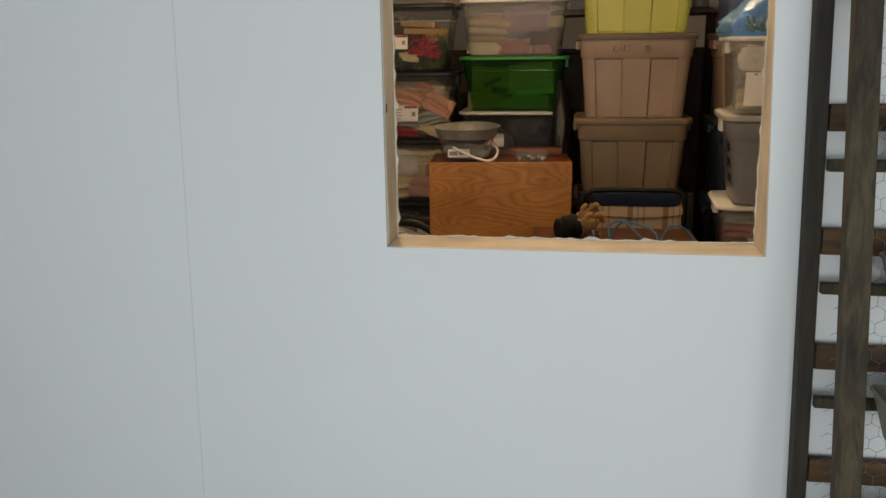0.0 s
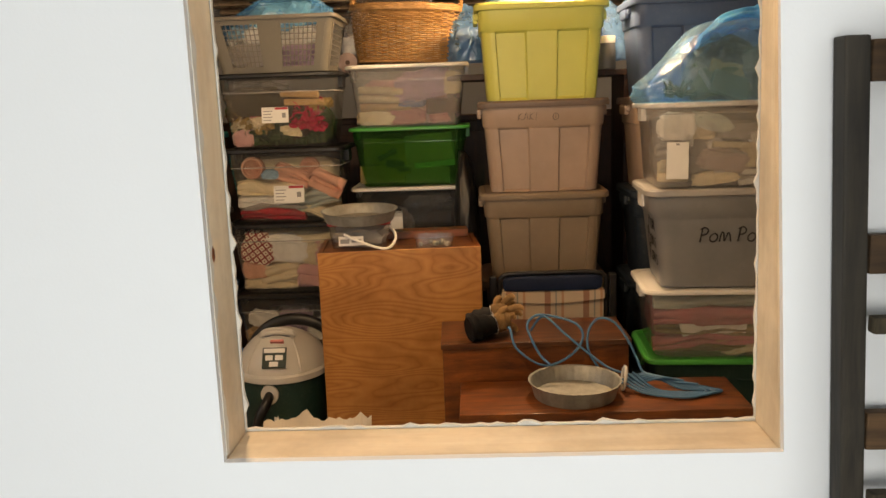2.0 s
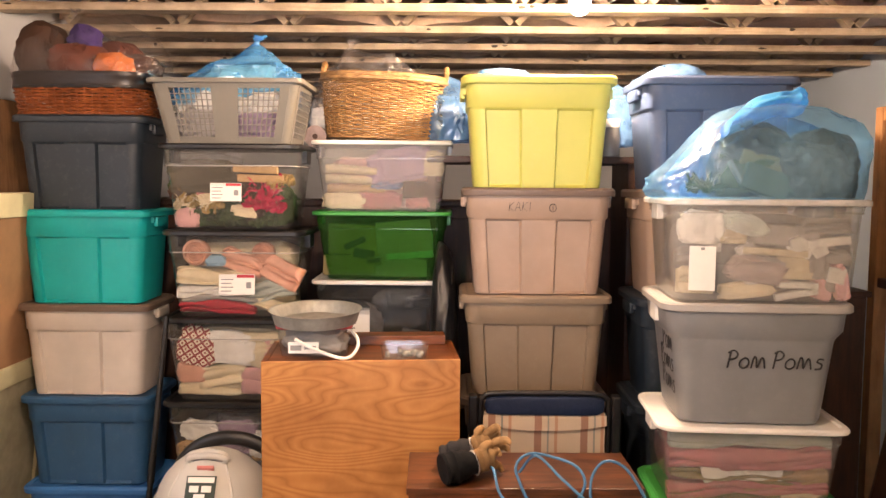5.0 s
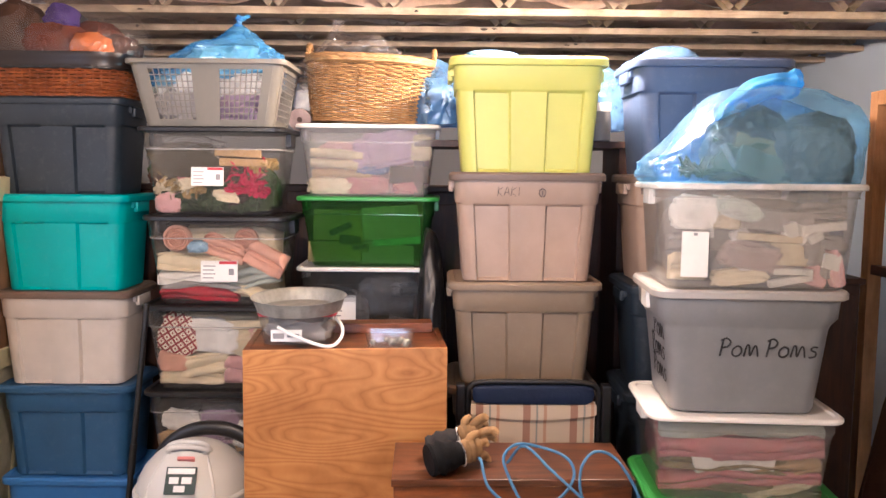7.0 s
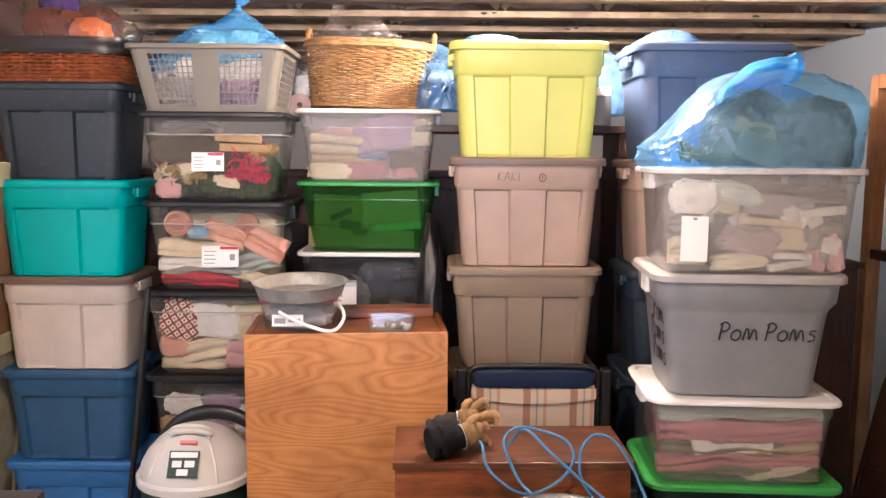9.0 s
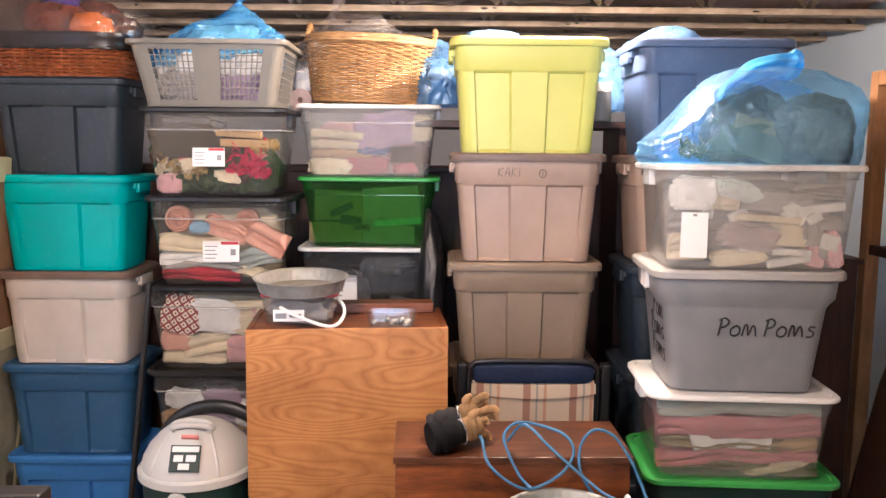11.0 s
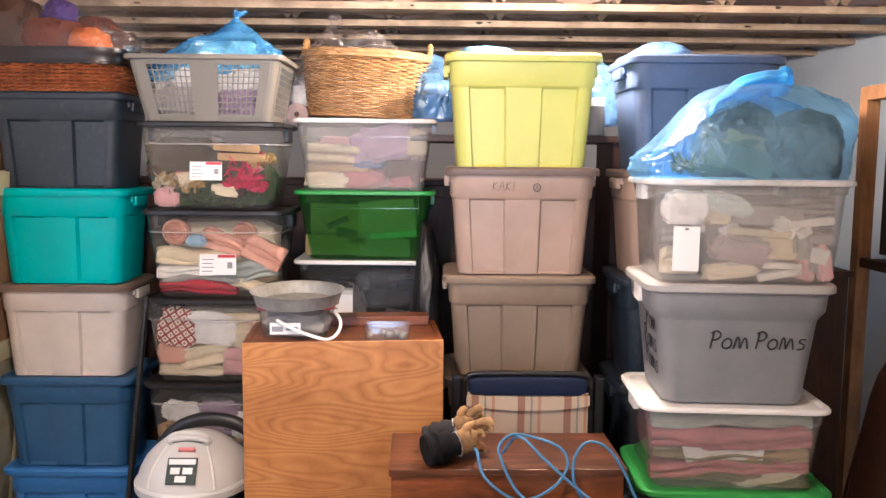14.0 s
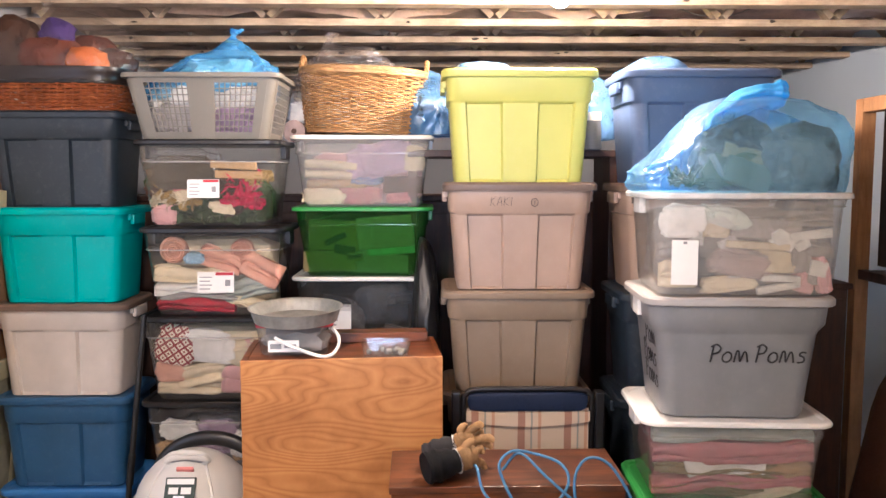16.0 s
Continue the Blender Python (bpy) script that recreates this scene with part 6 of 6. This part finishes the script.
part("port", turned([(0.0, 0.045), (0.03, 0.043), (0.032, 0.03)], 24), "vac_top", vac, smooth=True, at=pose(-0.02, -0.205, 0.53, 90, 0, 0))
part("hose", tube(bmesh.new(), spline([(-0.02, -0.21, 0.53), (-0.03, -0.28, 0.50), (-0.07, -0.31, 0.42), (-0.10, -0.29, 0.2), (-0.22, -0.2, 0.06), (-0.27, 0.0, 0.06)], 8), 0.024, 12), "black", vac, "black ribbed suction hose", True)
hoop = [(0.05 - 0.245 * math.cos(a), 0.10, 0.58 + 0.205 * max(0.0, math.sin(a)) ** 0.9) for a in (math.pi * k / 30 for k in range(31))]
part("hose_loop", tube(bmesh.new(), hoop, 0.027, 12), "black", vac, "black hose looped over the top", True)
for k in range(4):
    a = radians(45 + 90 * k)
    part("caster", tube(bmesh.new(), [(0.19 * math.cos(a) - 0.012, 0.19 * math.sin(a), 0.03), (0.19 * math.cos(a) + 0.012, 0.19 * math.sin(a), 0.03)], 0.03, 14), "black", vac)
wand = thing("vacuum_wand", pose(-1.385, 2.80, FLOOR), "black plastic vacuum wand leaning on the totes", "vacuum wand")
part("tube", tube(bmesh.new(), [(-0.045, -0.06, 0.0), (0.0, 0.02, 0.6), (0.042, 0.10, 1.19)], 0.0115, 12), "black", wand, smooth=True)
part("joint", tube(bmesh.new(), [(-0.006, 0.01, 0.52), (0.003, 0.025, 0.64)], 0.0145, 12), "black", wand, smooth=True)

# ---- chest, low bench and what lies on them ----
chest = thing("wooden_chest", pose(0.02, 2.135, FLOOR, 0, 0, 1), "red-brown stained wooden chest with a worn top", "chest")
KH = 0.836
part("body", box((-0.328, -0.155, 0.0), (0.37, 0.15, KH - 0.022), 0.004), "brown", chest)
part("top", plank((-0.334, -0.168, KH - 0.022), (0.378, 0.16, KH), 41), "brown_top", chest, "worn red-brown wooden top")
bench = thing("wooden_bench", pose(0.22, 1.80, FLOOR), "low red-brown wooden bench with a worn polished top", "bench")
BH = 0.69
part("top", plank((-0.46, -0.17, BH - 0.03), (0.52, 0.155, BH), 43), "brown", bench, "polished red-brown bench top")
part("apron", box((-0.40, -0.13, BH - 0.13), (0.46, -0.11, BH - 0.0305), 0.002), "brown", bench)
for lx in (-0.40, 0.42):
    for ly in (-0.13, 0.10):
        part("leg", box((lx, ly, 0.0), (lx + 0.045, ly + 0.045, BH - 0.0305), 0.003), "brown_dark", bench)
BZ = FLOOR + BH + 0.001
dish("steel_pan", 0.165, 1.79, BZ, 0.158, 0.06, "steel", "round galvanised steel pan on a wooden bench")

# blue cord in loose loops
cord = thing("rope_coil", pose(0, 0, 0), "thin blue cord lying in loose loops", "cord")
loops = [[(-0.06, 2.10, 0.80), (-0.05, 2.0, 0.83), (-0.026, 1.95, 0.765), (0.072, 1.94, 0.703), (0.171, 1.95, 0.736), (0.219, 1.97, 0.797), (0.198, 2.0, 0.843), (0.118, 2.02, 0.868), (0.052, 2.0, 0.88), (0.014, 1.97, 0.854), (0.025, 1.95, 0.808), (0.058, 1.93, 0.745), (0.089, 1.90, 0.72)],
         [(0.03, 2.04, 0.81), (0.077, 2.0, 0.875), (0.152, 1.96, 0.817), (0.254, 1.94, 0.731), (0.33, 1.9, 0.69), (0.48, 1.84, 0.672), (0.60, 1.80, 0.668)],
         [(0.30, 1.92, 0.672), (0.272, 1.95, 0.69), (0.236, 1.95, 0.757), (0.241, 1.97, 0.826), (0.28, 1.98, 0.867), (0.336, 1.97, 0.852), (0.385, 1.95, 0.784), (0.414, 1.94, 0.718), (0.44, 1.9, 0.676), (0.56, 1.84, 0.668)]]
for pts in loops:
    part("loop", tube(bmesh.new(), spline(pts, 10), 0.0045, 8), "rope", cord, smooth=True)
rp = random.Random(6)
for k in range(5):
    a0 = 0.35 + 0.012 * k
    pts = [(a0, 1.90 - 0.01 * k, BZ + 0.01), (a0 + 0.08, 1.86 - 0.012 * k, BZ + 0.05), (a0 + 0.18, 1.80 + 0.01 * k, BZ + 0.016), (a0 + 0.27 + 0.02 * (k % 2), 1.78, BZ + 0.009), (a0 + 0.2, 1.72 + 0.012 * k, BZ + 0.009), (a0 + 0.06, 1.76 + 0.008 * k, BZ + 0.012), (a0 - 0.02, 1.84, BZ + 0.03 + 0.008 * k)]
    part("loop", tube(bmesh.new(), spline(pts, 8), 0.0045, 8), "rope", cord, smooth=True)
tie = [(0.345 + 0.006 * math.sin(a), 1.83 + 0.028 * math.cos(a), BZ + 0.045 + 0.042 * math.sin(a)) for a in (2 * math.pi * k / 20 for k in range(21))]
part("tie", tube(bmesh.new(), tie, 0.006, 6), "paper", cord, "white tie round the coil")

# work gloves: dark cuffs, tan leather fingers
gl = thing("glove_pair", pose(-0.038, 2.10, FLOOR + KH + 0.001), "pair of tan leather work gloves with black cuffs", "gloves")


def limb(pts, radii, flat=1.0, seed=1.0, sides=14, end=True):
    """A soft tapering tube with wrinkles; flat squeezes it in y."""
    pts = spline(pts, 5)
    bm = bmesh.new()
    rings = []
    for i, p in enumerate(pts):
        t = (pts[min(i + 1, len(pts) - 1)] - pts[max(i - 1, 0)]).normalized()
        side = t.cross(Vector((0, 1, 0))).normalized()
        f = i / (len(pts) - 1) * (len(radii) - 1)
        k = min(int(f), len(radii) - 2)
        r = radii[k] + (radii[k + 1] - radii[k]) * (f - k)
        r *= 1 + 0.07 * math.sin(i * 1.9 + seed)
        rings.append([p + r * (math.cos(a) * side + flat * math.sin(a) * Vector((0, 1, 0))) * (1 + 0.10 * noise.noise(p * 30 + Vector((a, seed, 0)))) for a in (2 * math.pi * q / sides for q in range(sides))])
    if not end:
        rings = [[c + 0.82 * (p - c) for p in rings[0]] for c in (pts[0] + 0.6 * (pts[1] - pts[0]),)] + rings
    loft(bm, rings)
    return bm


REACH = (1.0, 0.72, 1.15, 0.8)
SPREAD = (-0.020, 0.014, -0.006, 0.022)
for gx, gy, gz, turn, yaw, cuff_mat, cuff_lab, fingers in ((-0.018, 0.03, 0.036, -26, -6, "t_charcoal", "dark grey knitted cuff", (0, 1, 2, 3)), (-0.035, -0.05, 0.010, -7, 20, "t_black", "black knitted cuff", (1, 3))):
    at = pose(gx, gy, gz, 0, turn, yaw)
    part("cuff", limb([(-0.135, 0, 0.050), (-0.09, 0, 0.049), (-0.03, 0, 0.046)], [0.046, 0.048, 0.035], 1.15, gx, 18, False), cuff_mat, gl, cuff_lab, True, at)
    part("hem", limb([(-0.033, 0, 0.046), (-0.029, 0, 0.046)], [0.0365, 0.0365], 1.1, 2, 18), "t_white", gl, "white hem between cuff and leather", True, at)
    part("palm", limb([(-0.03, 0, 0.046), (0.0, 0, 0.050), (0.030, 0, 0.050)], [0.036, 0.040, 0.027], 0.8, 3), "leather", gl, "tan leather palm", True, at)
    for k in fingers:
        dz, ln = (0.022, 0.006, -0.010, -0.024)[k], REACH[k]
        part("finger", limb([(0.016, 0, 0.050 + dz), (0.016 + 0.028 * ln, SPREAD[k] * 0.5, 0.052 + dz * 1.3), (0.016 + 0.050 * ln, SPREAD[k], 0.048 + dz * 1.7), (0.016 + 0.058 * ln, SPREAD[k] - 0.008, 0.036 + dz * 1.8)], [0.0130, 0.0135, 0.0125, 0.007], 1.0, k), "leather", gl, "tan leather finger", True, at)
    part("finger", limb([(-0.005, 0, 0.076), (0.008, -0.01, 0.096), (0.028, -0.014, 0.104)], [0.015, 0.0130, 0.007], 1.0, 7), "leather", gl, "tan leather thumb", True, at)

# folding garden chair with striped canvas
ch = thing("folding_chair", pose(0.165, 2.56, FLOOR), "folded garden chair with blue headrest and striped canvas", "chair")
part("canvas", plank((-0.222, -0.02, 0.42), (0.222, -0.008, 0.905), 51), "stripe", ch, "striped cream and rust canvas")
flap = bmesh.new()
rows = []
for i in range(25):
    u = -0.225 + 0.45 * i / 24
    sag = 0.02 * (1 - (u / 0.225) ** 2)
    rows.append([(u, -0.030, 0.895 - sag * 0.2), (u, -0.036, 0.86 - sag), (u, -0.030, 0.858 - sag), (u, -0.022, 0.895 - sag * 0.2)])
loft(flap, rows)
part("flap", flap, "stripe", ch, "sagging striped canvas flap")
part("headrest", lump(0.43, 0.045, 0.07, 95, 0.06, 0.35), "headrest", ch, "padded navy blue headrest", True, pose(0, -0.01, 0.895))
arch = spline([(-0.235, 0.0, 0.02), (-0.235, 0.0, 0.5), (-0.235, -0.01, 0.90), (-0.225, -0.012, 0.955), (-0.18, -0.012, 0.972), (0.0, -0.012, 0.974), (0.18, -0.012, 0.972), (0.225, -0.012, 0.955), (0.235, -0.01, 0.90), (0.235, 0.0, 0.5), (0.235, 0.0, 0.02)], 6)
part("frame", tube(bmesh.new(), arch, 0.011, 10), "black", ch, "black tubular frame", True)
for s in (-1, 1):
    part("arm", box((s * 0.262 - 0.016, -0.03, 0.74), (s * 0.262 + 0.016, 0.02, 0.965), 0.006), "black", ch)
    part("leg", tube(bmesh.new(), [(s * 0.262, 0.01, 0.02), (s * 0.262, 0.0, 0.76)], 0.011, 8), "black", ch)

# ---- left side: old door and board; black board near the opening ----
door = thing("old_door", pose(-2.20, 3.03, FLOOR, 0, 7, 0), "old cream-painted panel door leaning on the wall", "door")
for y0, y1 in ((-0.40, -0.31), (0.31, 0.40)):
    part("stile", box((-0.02, y0, 0.0), (0.02, y1, 1.70), 0.004), "cream_paint", door)
for z0, z1 in ((0.0, 0.14), (0.86, 0.95), (1.60, 1.70)):
    part("rail", box((-0.019, -0.3095, z0), (0.019, 0.3095, z1), 0.004), "cream_paint", door)
part("panel", box((-0.006, -0.309, 0.1405), (0.006, 0.309, 0.8595), 0.001), "cream_dirty", door, "dirty cream-green painted panel")
part("panel", box((-0.006, -0.309, 0.9505), (0.006, 0.309, 1.5995), 0.001), "fibre", door, "brown fibreboard panel")
bd = thing("leaning_board", pose(-2.305, 3.55, FLOOR), "orange-brown wooden board against the side wall", "board")
part("board", plank((-0.012, -0.5, 0.0), (0.012, 0.6, 2.12), 55), "timber", bd)
bk = thing("black_screen", pose(-0.80, 0.66, FLOOR, 0, 0, 3), "matt black flat screen on a stand near the opening", "screen")
part("panel", box((-0.14, -0.018, 0.80), (0.12, 0.018, 1.295), 0.005), "black", bk)
part("bezel", box((-0.135, -0.022, 0.805), (0.115, -0.0185, 0.83), 0.002), "black", bk)
part("stem", box((-0.03, -0.012, 0.02), (0.03, 0.012, 0.7995), 0.003), "black", bk)
part("foot", box((-0.13, -0.10, 0.0), (0.13, 0.10, 0.0195), 0.003), "black", bk)
cb = thing("cardboard_box", pose(-1.36, 2.25, FLOOR, 0, 0, 8), "small orange-brown cardboard box beside the vacuum", "box")
part("body", box((-0.10, -0.12, 0.0), (0.10, 0.12, 0.30), 0.004), "timber", cb)
for s in (-1, 1):
    part("flap", box((-0.10, -0.06, -0.002), (0.10, 0.06, 0.002)), "timber", cb, at=pose(0, s * 0.07, 0.304, s * 4, 0, 0))
# tall carton with torn flaps behind the wall
tc = thing("cardboard_carton", pose(-0.462, 0.32, FLOOR, 0, 0, 4), "tall pale cardboard carton with torn open flaps", "carton")
CZ = 1.14
for x0, x1, y0, y1 in ((-0.1, 0.1, -0.11, -0.106), (-0.1, 0.1, 0.106, 0.11), (-0.1, -0.096, -0.105, 0.105), (0.096, 0.1, -0.105, 0.105)):
    part("side", box((x0, y0, 0.0), (x1, y1, CZ)), "card", tc)
part("bottom", box((-0.095, -0.105, 0.0), (0.095, 0.105, 0.004)), "card", tc)
for y0, tilt, sd in ((-0.108, 62, 3.0), (0.108, -40, 8.0)):
    bm = bmesh.new()
    rows = []
    for i in range(31):
        u = -0.099 + 0.198 * i / 30
        top = 0.030 + 0.022 * noise.noise(Vector((u * 22, sd, 0))) + 0.010 * noise.noise(Vector((u * 70, sd, 2)))
        curl = 0.010 * noise.noise(Vector((u * 16, sd, 5)))
        rows.append([(u, -0.002, 0.0), (u, -0.002 + curl, top), (u, 0.002 + curl, top), (u, 0.002, 0.0)])
    loft(bm, rows)
    part("torn_flap", bm, "card", tc, "torn pale cardboard flap", at=pose(0, y0, CZ, tilt, 0, 0))

# ---- right side: timber rack, dark cabinet, boards ----
rk = thing("timber_rack", pose(1.70, 2.9, FLOOR), "orange-brown timber rack along the side wall", "rack")
part("post", plank((-0.03, 0.26, 0.0), (0.03, 0.32, 2.08), 61), "timber", rk)
part("post", plank((-0.03, -1.2, 0.0), (0.03, -1.14, 2.08), 62), "timber", rk)
part("rail", plank((-0.028, -1.1395, 2.02), (0.028, 0.2595, 2.08), 63), "timber", rk)
part("rail", plank((-0.02, -1.1395, 1.30), (0.02, 0.2595, 1.34), 64), "brown_dark", rk)
part("back_board", box((0.12, -1.15, 1.345), (0.14, 0.36, 2.04), 0.002), "brown_dark", rk)
part("shelf", box((0.021, -1.15, 1.30), (0.50, 0.36, 1.325), 0.002), "brown_dark", rk)
part("post", plank((0.44, 0.26, 0.0), (0.50, 0.32, 1.299), 65), "timber", rk)
panel = thing("cream_board", pose(1.98, 3.05, FLOOR, 0, 6, -8), "cream board leaning under a timber rack", "board")
part("board", plank((-0.25, -0.008, 0.0), (0.12, 0.008, 1.28), 66), "cream_paint", panel, "cream painted board")
dk = thing("dark_cabinet", pose(1.31, 3.06, FLOOR), "dark brown wooden cabinet behind the totes", "cabinet")
part("body", box((-0.17, -0.16, 0.0), (0.195, 0.2, 1.29), 0.005), "brown_dark", dk)
part("top", box((-0.185, -0.18, 1.2905), (0.208, 0.21, 1.315), 0.006), "brown_dark", dk)
for x0, x1 in ((-0.15, 0.008), (0.016, 0.175)):
    part("door", box((x0, -0.172, 0.08), (x1, -0.1605, 1.25), 0.004), "brown_dark", dk)
part("knob", turned([(0, 0.008), (0.012, 0.014), (0.02, 0.01)], 12), "chrome", dk, at=pose(-0.01, -0.173, 0.7, 90, 0, 0))
cu = thing("brown_cushion", pose(1.46, 2.50, FLOOR, 0, 12, 8), "dark brown leather cushion leaning on the rack", "cushion")
part("pad", lump(0.16, 0.50, 1.05, 97, 0.08, 0.35, 1.6), "leather_brown", cu, smooth=True)
part("seam", tube(bmesh.new(), [(-0.075, 0.21 * math.cos(a), 0.52 + 0.45 * math.sin(a)) for a in (2 * math.pi * k / 24 for k in range(25))], 0.004, 6), "leather_brown", cu)

# ---- rustic rack with wire and tin pans on the near wall ----
rack = thing("rustic_rack", pose(0.0, 0.0, FLOOR), "weathered dark wooden rack backed with chicken wire", "rack")
RZ = 1.783
lean = 0.07


def stile(x0, x1, y0, y1, seed):
    bm = plank((x0, y0, 0.0), (x1, y1, RZ), seed)
    for v in bm.verts:
        v.co.x += lean * (1 - v.co.z / RZ)
    return bm


RW = 0.86


def front_y(z):
    """The front of the rack stands further out towards the floor."""
    return -0.150 - 0.14 * (RZ - z)


def front_stile(x0, x1, seed):
    bm = plank((x0, -0.026, 0.0), (x1, 0.0, RZ), seed)
    for v in bm.verts:
        v.co.y += front_y(v.co.z)
        v.co.x += 0.03 * (1 - v.co.z / RZ)
    return bm


LEVELS = (1.735, 1.515, 1.30, 1.085, 0.86, 0.63)
for x0, x1 in ((0.238, 0.284), (0.238 + RW, 0.284 + RW)):
    part("stile", stile(x0, x1 - 0.018, -0.034, -0.002, 71), "old_black", rack)
    part("stile", front_stile(x0 + 0.014, x1 + 0.008, 72), "old", rack)
    for zz in LEVELS if x0 > 0.5 else ():
        part("rung", plank((x0 + 0.016 + lean * (1 - zz / RZ), front_y(zz) + 0.001, zz), (x1 - 0.010 + lean * (1 - zz / RZ), -0.0345, zz + 0.026), 73), "old_x", rack)
part("top_rail", plank((0.2925, front_y(RZ) - 0.024, RZ - 0.052), (0.236 + RW, front_y(RZ) - 0.002, RZ - 0.006), 88), "old", rack)
part("top_rail", plank((0.2685, -0.034, RZ - 0.05), (0.236 + RW, -0.012, RZ - 0.004), 89), "old_x", rack)
for k, zz in enumerate(LEVELS[1:]):
    part("rear_board", plank((0.2675 + lean * (1 - zz / RZ), -0.032, zz), (0.236 + RW, -0.014, zz + 0.046), 74 + k), "old_x", rack)
    part("lower_slat", plank((0.2675 + lean * (1 - zz / RZ), -0.054, zz - 0.066), (0.236 + RW, -0.036, zz - 0.046), 94 + k), "old", rack)
bm = bmesh.new()
s = 0.0165
for j in range(int(1.2 / (1.5 * s))):
    for i in range(int(0.40 / (math.sqrt(3) * s)) + 1):
        cx = 0.33 + math.sqrt(3) * s * (i + 0.5 * (j % 2))
        cz = 0.60 + 1.5 * s * j
        a, b_, c = (cx - math.sqrt(3) / 2 * s, cz + s / 2), (cx, cz + s), (cx + math.sqrt(3) / 2 * s, cz + s / 2)
        d = (cx + math.sqrt(3) / 2 * s, cz - s / 2)
        for p, q in ((a, b_), (b_, c), (c, d)):
            tube(bm, [(p[0], -0.0345, p[1]), (q[0], -0.0345, q[1])], 0.00045, 4, False)
tagged(part("chicken_wire", bm, "wire", rack, "fine hexagonal wire mesh"), kind="stuff")


def loaf_pan(x, z):
    t = thing("loaf_pan", pose(x, front_y(z) + 0.04, z), "tarnished tin loaf pan hung on a rustic rack", "pan", "tin pans on the rack")
    bm = bmesh.new()
    ring = [(0.235, 0.105, -0.078), (0.275, 0.135, 0.0), (0.271, 0.131, 0.0), (0.231, 0.101, -0.075)]
    loft(bm, [round_rect(w, d, 0.012, zz, 3) for w, d, zz in ring])
    part("body", bm, "tin", t, smooth=True)
    part("rolled_rim", tube(bmesh.new(), round_rect(0.277, 0.137, 0.014, 0.0, 4) + round_rect(0.277, 0.137, 0.014, 0.0, 4)[:1], 0.003, 6, False), "tin", t, smooth=True)
    part("hook", tube(bmesh.new(), [(0, 0.06, 0.0), (0, 0.075, 0.012), (0, 0.09, 0.01)], 0.003, 6), "wire", t)
    return t


first_pan = loaf_pan(0.486, 1.488)
for zz in (1.275, 1.055, 0.83):
    copy_thing(first_pan, pose(0.488, front_y(zz) + 0.04, zz))
